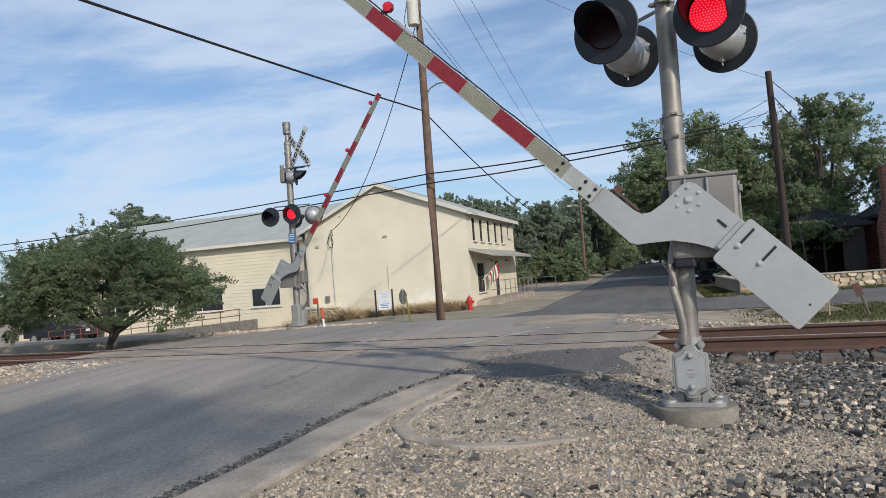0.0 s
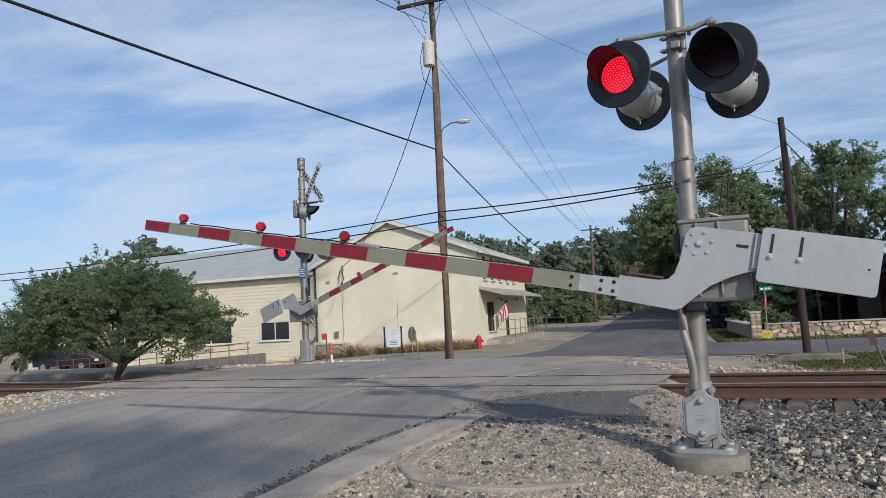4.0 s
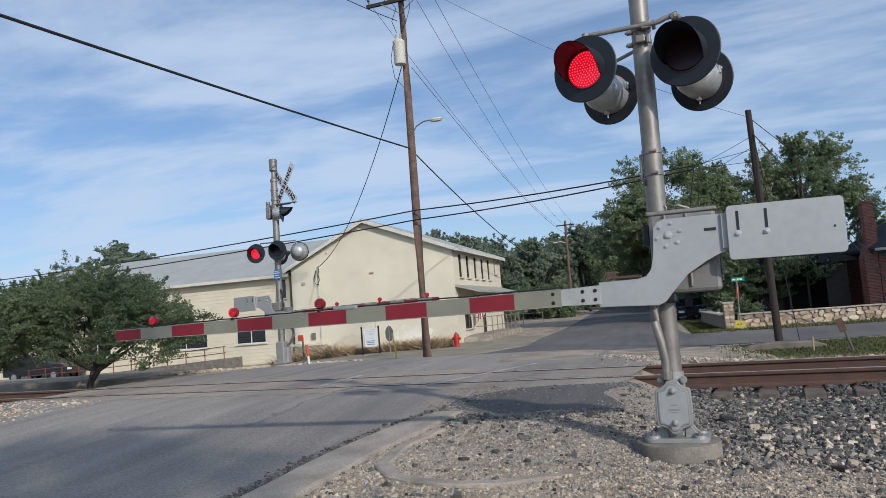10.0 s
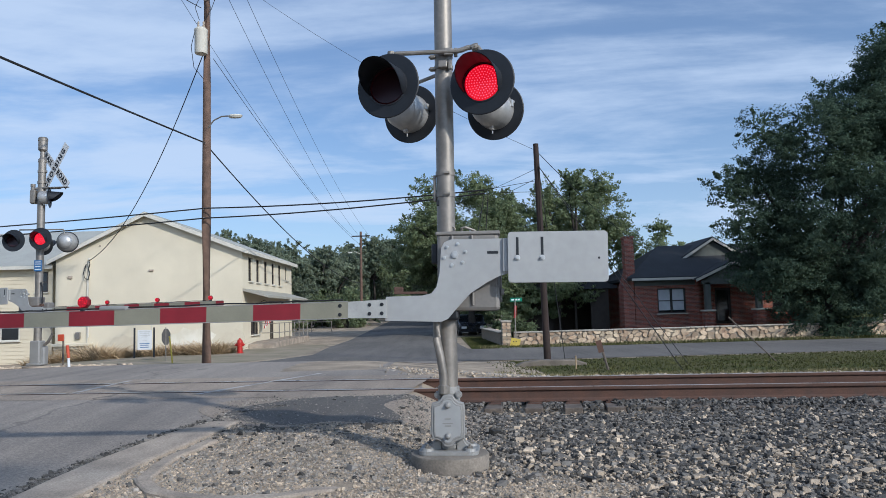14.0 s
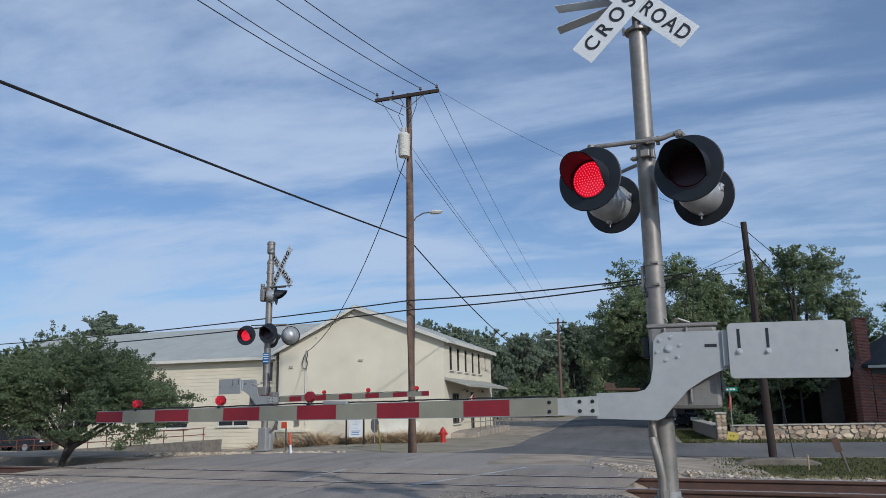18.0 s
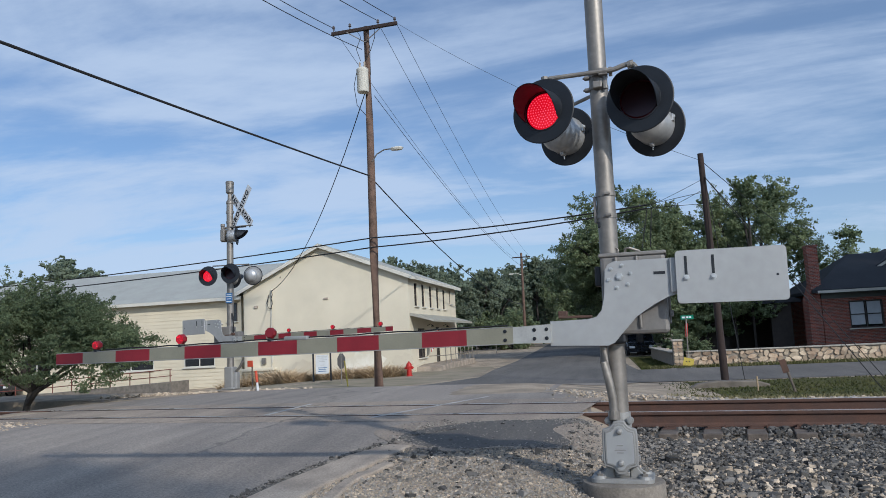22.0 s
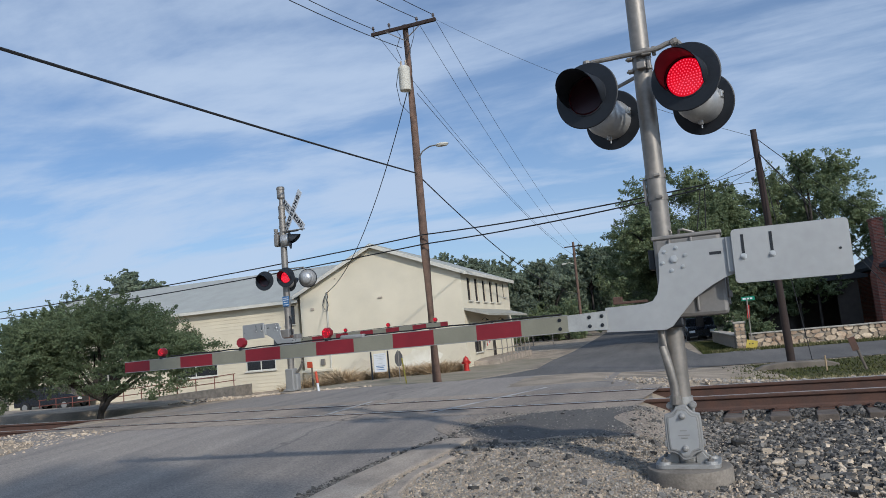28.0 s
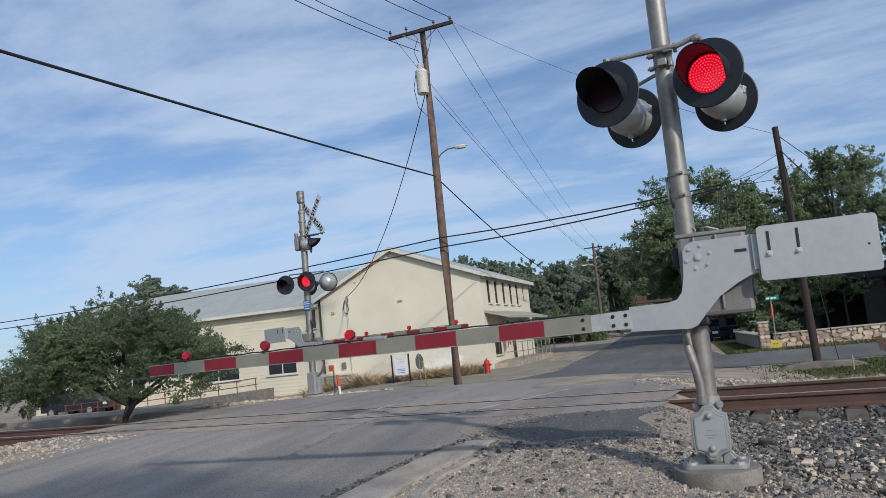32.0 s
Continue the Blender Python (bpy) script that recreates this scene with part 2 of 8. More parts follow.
def road_mat(name, col, col2, crack=1.0):
    """Old asphalt: worn lanes, aggregate in two sizes and wandering cracks."""
    m = bpy.data.materials.new(name)
    m.use_nodes = True
    nt = m.node_tree
    N, L = nt.nodes.new, nt.links.new
    b = nt.nodes["Principled BSDF"]
    pos = N("ShaderNodeNewGeometry").outputs["Position"]

    def noise(scale, detail, stretch=None):
        n = N("ShaderNodeTexNoise")
        n.inputs["Scale"].default_value, n.inputs["Detail"].default_value = scale, detail
        v = pos
        if stretch:
            mp = N("ShaderNodeMapping")
            mp.inputs["Scale"].default_value = stretch
            L(pos, mp.inputs[0])
            v = mp.outputs[0]
        L(v, n.inputs["Vector"])
        return n.outputs["Fac"]

    def blend(kind, fac, a, c):
        x = N("ShaderNodeMix"); x.data_type, x.blend_type = "RGBA", kind
        if isinstance(fac, float):
            x.inputs["Factor"].default_value = fac
        else:
            L(fac, x.inputs["Factor"])
        L(a, x.inputs["A"])
        if isinstance(c, tuple):
            x.inputs["B"].default_value = c
        else:
            L(c, x.inputs["B"])
        return x.outputs["Result"]

    def ramp(src, p0, p1, c0, c1):
        r = N("ShaderNodeValToRGB")
        r.color_ramp.elements[0].position, r.color_ramp.elements[1].position = p0, p1
        r.color_ramp.elements[0].color, r.color_ramp.elements[1].color = (*c0, 1), (*c1, 1)
        L(src, r.inputs[0])
        return r.outputs[0]
    base = ramp(noise(0.3, 7.0, (1.0, 0.6, 1.0)), 0.36, 0.62, col2, col)
    streak = ramp(noise(1.6, 5.0, (1.6, 0.12, 1.0)), 0.25, 0.75, (0.36, 0.36, 0.37), (0.64, 0.63, 0.61))
    c = blend("OVERLAY", 0.7, base, streak)
    agg = noise(38.0, 3.0)
    fine = noise(120.0, 2.0)
    c = blend("OVERLAY", 0.4, c, ramp(agg, 0.3, 0.7, (0.2, 0.2, 0.2), (0.8, 0.79, 0.77)))
    c = blend("OVERLAY", 0.45, c, ramp(fine, 0.3, 0.7, (0.2, 0.2, 0.2), (0.8, 0.79, 0.77)))
    warp = N("ShaderNodeTexNoise")
    warp.inputs["Scale"].default_value, warp.inputs["Detail"].default_value = 2.2, 5.0
    L(pos, warp.inputs["Vector"])
    wv = N("ShaderNodeVectorMath"); wv.operation = "MULTIPLY_ADD"
    wv.inputs[1].default_value = (0.7, 0.7, 0.0)
    L(warp.outputs["Color"], wv.inputs[0]); L(pos, wv.inputs[2])
    flat = N("ShaderNodeVectorMath"); flat.operation = "MULTIPLY"; flat.inputs[1].default_value = (1.0, 0.7, 0.0)
    L(wv.outputs[0], flat.inputs[0])
    vo = N("ShaderNodeTexVoronoi"); vo.feature = "DISTANCE_TO_EDGE"
    vo.inputs["Scale"].default_value = 0.33
    L(flat.outputs[0], vo.inputs["Vector"])
    line = ramp(vo.outputs["Distance"], 0.003, 0.011, (1, 1, 1), (0, 0, 0))
    where = ramp(noise(0.25, 2.0), 0.47, 0.56, (0, 0, 0), (crack, crack, crack))
    mask = N("ShaderNodeMath"); mask.operation = "MULTIPLY"
    L(line, mask.inputs[0]); L(where, mask.inputs[1])
    c = blend("MIX", mask.outputs[0], c, (0.05, 0.047, 0.045, 1))
    L(c, b.inputs["Base Color"])
    b.inputs["Roughness"].default_value = 0.88
    b.inputs["Specular IOR Level"].default_value = 0.35
    bp = N("ShaderNodeBump")
    bp.inputs["Strength"].default_value, bp.inputs["Distance"].default_value = 0.7, 0.012
    L(agg, bp.inputs["Height"]); L(bp.outputs[0], b.inputs["Normal"])
    return m


def led_glow(name, strength):
    """A lens crowded with small light points."""
    m = glow(name, (1.0, 0.01, 0.03), strength, (0.3, 0.01, 0.02))
    nt = m.node_tree
    N, L = nt.nodes.new, nt.links.new
    tc, vo, mr = N("ShaderNodeTexCoord"), N("ShaderNodeTexVoronoi"), N("ShaderNodeMapRange")
    vo.inputs["Scale"].default_value, vo.inputs["Randomness"].default_value = 75.0, 0.25
    L(tc.outputs["Object"], vo.inputs["Vector"]); L(vo.outputs["Distance"], mr.inputs["Value"])
    mr.inputs["From Min"].default_value, mr.inputs["From Max"].default_value = 0.15, 0.5
    mr.inputs["To Min"].default_value, mr.inputs["To Max"].default_value = strength * 3.0, strength * 0.15
    L(mr.outputs[0], nt.nodes["Principled BSDF"].inputs["Emission Strength"])
    return m


M = {}
M["asphalt"] = road_mat("asphalt", (0.288, 0.254, 0.220), (0.218, 0.195, 0.172), 0.4)
M["asphalt_brown"] = road_mat("asphalt_brown", (0.34, 0.280, 0.220), (0.240, 0.202, 0.166), 0.6)
# darker copy of the asphalt: tree shade put into the colour
M["asphalt_shaded"] = road_mat("tree_shaded_asphalt", (0.108, 0.102, 0.096), (0.074, 0.071, 0.068), 0.6)
M["asphalt_street"] = road_mat("street_asphalt", (0.146, 0.137, 0.127), (0.112, 0.106, 0.099), 0.5)
M["faded_paint"] = mat("faded_road_paint", (0.44, 0.42, 0.39), 0.9, var=0.55, scale=7, fine=60, bump=0.2, space="World", speck=0.4)
M["asphalt_patch"] = road_mat("asphalt_patch", (0.118, 0.109, 0.100), (0.088, 0.083, 0.077), 0.2)
M["groove"] = mat("groove", (0.02, 0.018, 0.016), 0.9, space="World")
M["ground"] = mat("ground_gravel", (0.36, 0.290, 0.210), 0.95, var=0.45, scale=1.1, fine=55, bump=0.8, space="World", speck=0.35, bump_scale=0.02)
M["grass"] = mat("grass_green", (0.056, 0.064, 0.026), 0.95, spec=0.05, var=0.4, scale=0.7, fine=18, bump=0.6, space="World", col2=(0.105, 0.095, 0.047))
M["dirt"] = mat("pale_dirt", (0.27, 0.225, 0.165), 0.95, var=0.3, scale=0.8, fine=22, bump=0.4, space="World", col2=(0.19, 0.165, 0.10))
M["dry_grass"] = mat("dry_grass", (0.26, 0.21, 0.11), 0.95, var=0.3, scale=1.5, fine=25, bump=0.4, space="World")
M["concrete"] = mat("concrete", (0.36, 0.302, 0.24), 0.9, var=0.35, scale=2.5, fine=60, bump=0.5, space="World", speck=0.35)
M["old_concrete"] = mat("weathered_concrete", (0.19, 0.165, 0.135), 0.95, var=0.35, scale=5, fine=50, bump=0.4, speck=0.12)
M["insulator"] = mat("brown_porcelain", (0.10, 0.085, 0.08), 0.3, var=0.2, scale=4, bump=0)
M["stone_dark"] = island(mat("ballast_stone", (0.110, 0.101, 0.089), 0.8, var=0.3, scale=9, fine=70, bump=0.4, space="World"), 0.86)
M["stone_light"] = island(mat("limestone_gravel", (0.45, 0.365, 0.270), 0.9, var=0.3, scale=9, fine=70, bump=0.3, space="World"), 0.36)
M["stone_mid"] = island(mat("grey_gravel", (0.285, 0.258, 0.222), 0.9, var=0.3, scale=9, fine=70, bump=0.3, space="World"), 0.36)
M["rust"] = mat("rusty_rail", (0.092, 0.047, 0.032), 0.85, var=0.4, scale=5, fine=60, bump=0.3, space="World", col2=(0.07, 0.04, 0.03))
M["rail_top"] = mat("worn_rail_head", (0.55, 0.53, 0.50), 0.3, metal=0.5, var=0.2, scale=4, space="World", bump=0.05)
M["tie"] = mat("weathered_tie", (0.13, 0.105, 0.085), 0.9, var=0.4, scale=8, fine=50, bump=0.5, space="World")
M["galv"] = mat("galvanised_steel", (0.258, 0.236, 0.208), 0.5, metal=0.55, var=0.25, scale=5, fine=25, bump=0.03, rvar=0.15)
M["alu"] = mat("cast_aluminium", (0.30, 0.295, 0.28), 0.62, metal=0.35, var=0.12, scale=5, fine=90, bump=0.05)
M["housing"] = mat("bare_lamp_housing", (0.44, 0.44, 0.43), 0.42, metal=0.5, var=0.15, scale=6, fine=40, bump=0.03)
M["bright"] = mat("bright_zinc", (0.62, 0.62, 0.60), 0.35, metal=0.7, var=0.15, bump=0.0)
M["plate"] = mat("mill_aluminium_plate", (0.375, 0.38, 0.375), 0.58, metal=0.35, var=0.05, scale=2.5, fine=14, bump=0.01)
M["castbox"] = mat("cast_gearbox", (0.225, 0.212, 0.195), 0.6, metal=0.4, var=0.14, scale=3, fine=40, bump=0.04)
M["black"] = mat("black_paint", (0.010, 0.013, 0.018), 0.55, var=0.3, scale=7, fine=60, bump=0.05)
M["black_in"] = mat("black_inside", (0.010, 0.013, 0.017), 0.5, var=0.2, bump=0.0)
M["lens_on"] = glow("red_led_lens", (1.0, 0.003, 0.025), 0.55, (0.5, 0.01, 0.02))
M["led"] = glow("red_led_point", (1.0, 0.05, 0.09), 2.2, (0.6, 0.05, 0.05))
M["lens_off"] = mat("dark_red_lens", (0.024, 0.006, 0.009), 0.35, var=0.2, bump=0.0)
M["arm_red"] = mat("reflective_red_tape", (0.20, 0.012, 0.02), 0.5, var=0.12, scale=9, fine=90, bump=0.04)
M["arm_grey"] = mat("reflective_white_tape", (0.215, 0.207, 0.155), 0.5, var=0.1, scale=6, fine=90, bump=0.04)
M["arm_white"] = mat("white_fibreglass", (0.35, 0.355, 0.34), 0.5, var=0.12, scale=6, bump=0.03)
M["red_lamp"] = mat("red_plastic", (0.24, 0.012, 0.018), 0.35, var=0.2, bump=0.0)
M["red_lit"] = led_glow("lit_red_plastic", 0.8)
M["sign_white"] = mat("white_sign_sheet", (0.62, 0.63, 0.63), 0.45, var=0.08, scale=5, bump=0.02)
M["sign_black"] = mat("black_letter", (0.012, 0.012, 0.014), 0.5, var=0.1, bump=0)
M["sign_back"] = mat("bare_sign_back", (0.55, 0.55, 0.53), 0.6, metal=0.4, var=0.2, bump=0.03)
M["wood_pole"] = mat("pole_wood", (0.135, 0.084, 0.060), 0.9, var=0.35, scale=5, fine=45, bump=0.4)
M["wood_dark"] = mat("dark_pole_wood", (0.034, 0.021, 0.017), 0.9, var=0.35, scale=5, fine=45, bump=0.4)
M["wire"] = mat("black_cable", (0.012, 0.012, 0.013), 0.8, var=0.1, bump=0)
M["bark"] = mat("bark", (0.055, 0.048, 0.041), 0.95, var=0.4, scale=7, fine=40, bump=0.7)
M["leaf_oak"] = leaf_mat("oak_leaves", (0.112, 0.146, 0.082), (0.190, 0.228, 0.122))
# paler, greyer leaves: distance haze put into the far wood's colour
M["leaf_far"] = leaf_mat("hazed_wood_leaves", (0.175, 0.210, 0.155), (0.240, 0.278, 0.186))
M["leaf_pecan"] = leaf_mat("pecan_leaves", (0.145, 0.185, 0.104), (0.250, 0.292, 0.158))
M["leaf_dark"] = leaf_mat("dark_leaves", (0.066, 0.100, 0.074), (0.100, 0.140, 0.090))
M["stucco"] = mat("cream_stucco", (0.63, 0.565, 0.43), 0.95, var=0.10, scale=0.6, fine=40, bump=0.12, space="World")
M["siding"] = mat("cream_siding", (0.60, 0.53, 0.39), 0.8, var=0.08, scale=0.8, fine=30, bump=0.05, space="World")
M["awning"] = mat("pale_sheet_awning", (0.34, 0.325, 0.27), 0.6, var=0.15, scale=2, bump=0.04)
M["trim"] = mat("white_trim", (0.56, 0.535, 0.46), 0.7, var=0.12, scale=2, bump=0.04)
M["shingle"] = mat("grey_shingle", (0.34, 0.345, 0.315), 0.95, var=0.1, scale=1.2, fine=14, bump=0.4, space="World")
M["shingle_dark"] = mat("dark_shingle", (0.032, 0.034, 0.038), 0.9, var=0.3, scale=1.2, fine=14, bump=0.4, space="World")
M["glass"] = mat("dark_window_glass", (0.012, 0.014, 0.017), 0.08, var=0.1, bump=0, spec=0.8)
M["frame_dark"] = mat("dark_frame", (0.05, 0.04, 0.034), 0.6, var=0.2, bump=0.02)
M["red_rail"] = mat("red_brown_rail", (0.16, 0.05, 0.035), 0.7, var=0.3, bump=0.1)
M["red_paint"] = mat("red_paint", (0.42, 0.018, 0.012), 0.45, var=0.2, bump=0.05)
M["orange"] = mat("orange_plastic", (0.48, 0.07, 0.03), 0.5, var=0.15, bump=0.02)
M["yellow"] = mat("yellow_paint", (0.5, 0.38, 0.06), 0.55, var=0.2, bump=0.03)
M["green_sign"] = mat("green_sign_sheet", (0.0, 0.18, 0.10), 0.4, var=0.1, bump=0.0)
M["blue_sign"] = mat("blue_sign_sheet", (0.04, 0.13, 0.29), 0.45, var=0.1, bump=0.0)
M["straw"] = island(mat("dry_brush", (0.46, 0.34, 0.205), 0.95, var=0.3, scale=3, bump=0), 0.4)
M["hay"] = island(mat("dry_grass_blades", (0.20, 0.175, 0.085), 0.95, var=0.3, scale=3, bump=0), 0.35)
M["blade"] = island(mat("grass_blades", (0.045, 0.054, 0.018), 0.95, spec=0.05, var=0.3, scale=0.8, bump=0, space="World", col2=(0.084, 0.084, 0.034)), 0.25)


# ---- mesh helpers ----
def part(name, bm, material, parent=None, label="", smooth=False):
    me = bpy.data.meshes.new(name)
    bm.to_mesh(me)
    bm.free()
    me.materials.append(M[material])
    if smooth:
        me.polygons.foreach_set("use_smooth", [True] * len(me.polygons))
        me.set_sharp_from_angle(angle=radians(40))
    ob = new(name, me)
    if parent:
        ob.parent = parent
    if label:
        tagged(ob, label)
    return ob


def raw(name, verts, faces, material, parent=None, smooth=False):
    me = bpy.data.meshes.new(name)
    me.from_pydata(verts, [], faces)
    me.materials.append(M[material])
    if smooth:
        me.polygons.foreach_set("use_smooth", [True] * len(me.polygons))
    ob = new(name, me)
    if parent:
        ob.parent = parent
    return ob


def thing(name, m, label, category, group="", kind=""):
    ob = new(name)
    ob.empty_display_size = 0.2
    ob.matrix_basis = m
    return tagged(ob, label, category, group, kind)


def BM():
    return bmesh.new()


def box(bm, c, s, m=None, bevel=0.0):
    r = bmesh.ops.create_cube(bm, size=1.0)
    vs = r["verts"]
    bmesh.ops.transform(bm, matrix=Matrix.Translation(c) @ (m or Matrix.Identity(4)) @ Matrix.Diagonal((*s, 1)), verts=vs)
    if bevel:
        es = list({e for v in vs for e in v.link_edges})
        bmesh.ops.bevel(bm, geom=es, offset=bevel, segments=2, affect="EDGES", profile=0.5)
    return bm


def frame_of(d):
    return Vector(d).normalized().to_track_quat("Z", "Y").to_matrix()


def rod(bm, a, b, r, r2=None, n=12, cap=True):
    a, b = Vector(a), Vector(b)
    r2 = r if r2 is None else r2
    q = frame_of(b - a)
    va, vb = [], []
    for i in range(n):
        e = q @ Vector((math.cos(2 * math.pi * i / n), math.sin(2 * math.pi * i / n), 0))
        va.append(bm.verts.new(a + e * r))
        vb.append(bm.verts.new(b + e * r2))
    for i in range(n):
        bm.faces.new((va[i], va[(i + 1) % n], vb[(i + 1) % n], vb[i]))
    if cap:
        bm.faces.new(va[::-1])
        bm.faces.new(vb)
    return bm


def pipe(bm, pts, r, n=8):
    """A round bar swept along points."""
    pts = [Vector(p) for p in pts]
    rings = []
    for i, p in enumerate(pts):
        d = pts[min(i + 1, len(pts) - 1)] - pts[max(i - 1, 0)]
        q = frame_of(d)
        rr = r[i] if isinstance(r, (list, tuple)) else r
        rings.append([bm.verts.new(p + q @ Vector((math.cos(2 * math.pi * k / n), math.sin(2 * math.pi * k / n), 0)) * rr) for k in range(n)])
    for a, b in zip(rings, rings[1:]):
        for k in range(n):
            bm.faces.new((a[k], a[(k + 1) % n], b[(k + 1) % n], b[k]))
    bm.faces.new(rings[0][::-1])
    bm.faces.new(rings[-1])
    return bm


def prism(bm, outline, d0, d1, m=None, bevel=0.0):
    """An outline in x and z, drawn out along y from d0 to d1."""
    m = m or Matrix.Identity(4)
    a = [bm.verts.new(m @ Vector((x, d0, z))) for x, z in outline]
    b = [bm.verts.new(m @ Vector((x, d1, z))) for x, z in outline]
    n = len(outline)
    fs = [bm.faces.new(a), bm.faces.new(b[::-1])]
    for i in range(n):
        fs.append(bm.faces.new((a[i], b[i], b[(i + 1) % n], a[(i + 1) % n])))
    bmesh.ops.recalc_face_normals(bm, faces=fs)
    if bevel:
        es = list({e for f in fs[:2] for e in f.edges})
        bmesh.ops.bevel(bm, geom=es, offset=bevel, segments=1, affect="EDGES")
    return bm


def lathe(bm, prof, n=24, m=None):
    """A profile of (radius, height) turned about z."""
    m = m or Matrix.Identity(4)
    rings = []
    for r, z in prof:
        if r < 1e-5:
            rings.append([bm.verts.new(m @ Vector((0, 0, z)))])
        else:
            rings.append([bm.verts.new(m @ Vector((r * math.cos(2 * math.pi * i / n), r * math.sin(2 * math.pi * i / n), z))) for i in range(n)])
    fs = []
    for a, b in zip(rings, rings[1:]):
        for i in range(n):
            j = (i + 1) % n
            if len(a) == 1 and len(b) == 1:
                continue
            if len(a) == 1:
                fs.append(bm.faces.new((a[0], b[j], b[i])))
            elif len(b) == 1:
                fs.append(bm.faces.new((a[i], a[j], b[0])))
            else:
                fs.append(bm.faces.new((a[i], a[j], b[j], b[i])))
    bmesh.ops.recalc_face_normals(bm, faces=fs)
    return bm


TO_Y = Matrix.Rotation(radians(90), 4, "X")   # turns a lathe's z axis to -y, towards the camera


# ---- the lie of the land ----
def smooth(a, b, x):
    t = min(1.0, max(0.0, (x - a) / (b - a)))
    return t * t * (3 - 2 * t)


RAIL_K, RAIL_Y0 = -0.142, 10.07
RAIL_A = math.atan(RAIL_K)
RAIL_TOP = 0.235


def rail_v(x, y):
    """Distance beyond the near rail, square to the track."""
    return (y - RAIL_Y0 - RAIL_K * x) * math.cos(RAIL_A)


def ground_z(x, y):
    v = rail_v(x, y)
    far_right = -0.27 * smooth(2.8, 8.0, v) - 0.10 * smooth(8, 14, v)
    open_z = -0.012 * smooth(-1.6, -0.9, v) * (1 - smooth(2.2, 3, v)) + far_right
    far_road = 0.215 - 0.55 * smooth(5.5, 14.5, v)
    road_z = 0.215 * smooth(-6.0, -0.9, v) if v < 3 else far_road
    w = smooth(-13.6, -12.2, x) * (1 - smooth(-0.95 + 0.4 * smooth(-4, -1, -v), 0.25 - 0.18 * smooth(-4, -1, -v), x)) if v < 4 else (1 - smooth(-2.5, 2.5, x))
    open_z -= 0.035 * smooth(-1.5, -0.8, v) * (1 - smooth(-0.62, -0.45, v)) * smooth(0.2, 0.7, x) * smooth(3.2, 2.0, x)
    z = open_z + (road_z - open_z) * w
    # the street climbs gently beyond the houses
    z += 1.3 * min(1.0, max(0.0, (y - 46) / 95)) * (1 - smooth(4, 16, x))
    if v >= 4 and x < -12:
        z -= 0.45 * smooth(-12, -24, x) * smooth(8, 18, v)
    return z


def axis_steps(a, b, fine_a, fine_b, step, grow=1.22):
    xs = list(np.arange(fine_a, fine_b + 1e-6, step))
    d, x = step, fine_b
    while x < b:
        d *= grow
        x += d
        xs.append(min(x, b))
    d, x = step, fine_a
    while x > a:
        d *= grow
        x -= d
        xs.insert(0, max(x, a))
    return xs


def strip(name, left, right, material, lift, label, rows=1, parent=None):
    """A ribbon between two lines of (x, y), laid on the ground."""
    verts, faces = [], []
    cols = 4
    for (ax, ay), (bx, by) in zip(left, right):
        for k in range(cols + 1):
            x, y = ax + (bx - ax) * k / cols, ay + (by - ay) * k / cols
            verts.append((x, y, ground_z(x, y) + lift))
    for i in range(len(left) - 1):
        for k in range(cols):
            a = i * (cols + 1) + k
            faces.append((a, a + 1, a + cols + 2, a + cols + 1))
    ob = raw(name, verts, faces, material, parent, smooth=True)
    return tagged(ob, label, "", "", "structure")


def interp_line(pts, n):
    """Even steps along a broken line."""
    P = np.array(pts, float)
    s = np.concatenate([[0], np.cumsum(np.hypot(*np.diff(P, axis=0).T))])
    q = np.linspace(0, s[-1], n)
    return [(float(a), float(b)) for a, b in zip(np.interp(q, s, P[:, 0]), np.interp(q, s, P[:, 1]))]


def build_ground():
    xs = axis_steps(-1500, 1500, -16, 9, 0.25)
    ys = axis_steps(-900, 2200, 2, 27, 0.25, 1.09)
    verts = [(x, y, ground_z(x, y)) for y in ys for x in xs]
    nx = len(xs)
    faces = [(j * nx + i, j * nx + i + 1, (j + 1) * nx + i + 1, (j + 1) * nx + i) for j in range(len(ys) - 1) for i in range(nx - 1)]
    g = raw("ground", verts, faces, "ground", smooth=True)
    tagged(g, "pale limestone gravel and dirt beside the tracks", "ground", "", "structure")


build_ground()
# the road over the tracks and on into the side street, one sheet of asphalt
R_EDGE = interp_line([(-3.2, -60), (-3.2, 4.1), (-3.12, 6.1), (-2.75, 7.5), (-2.2, 8.6), (-1.1, 9.4), (-0.35, 10.2), (-0.45, 12.0), (-1.2, 14.5), (-1.3, 19.0), (-0.4, 22.5), (0.8, 24.2)], 120)
L_EDGE = interp_line([(-10.2, -60), (-10.0, 4.1), (-9.6, 7.8), (-9.9, 9.6), (-12.2, 10.6), (-12.6, 12.6), (-12.2, 14.2), (-10.6, 16.4), (-9.2, 18.6), (-8.6, 21.0), (-8.3, 23.2), (-8.1, 24.2)], 120)
strip("road", L_EDGE, R_EDGE, "asphalt", 0.010, "worn grey asphalt road over the level crossing")
strip("street", interp_line([(-8.1, 24.2), (-6.5, 27.0), (-5.5, 30.0), (-5.9, 36), (-6.4, 58)], 50), interp_line([(0.8, 24.2), (1.2, 28.0), (0.9, 31.4), (0.55, 36), (-0.2, 58)], 50), "asphalt_street", 0.011, "worn grey asphalt street beyond the crossing")
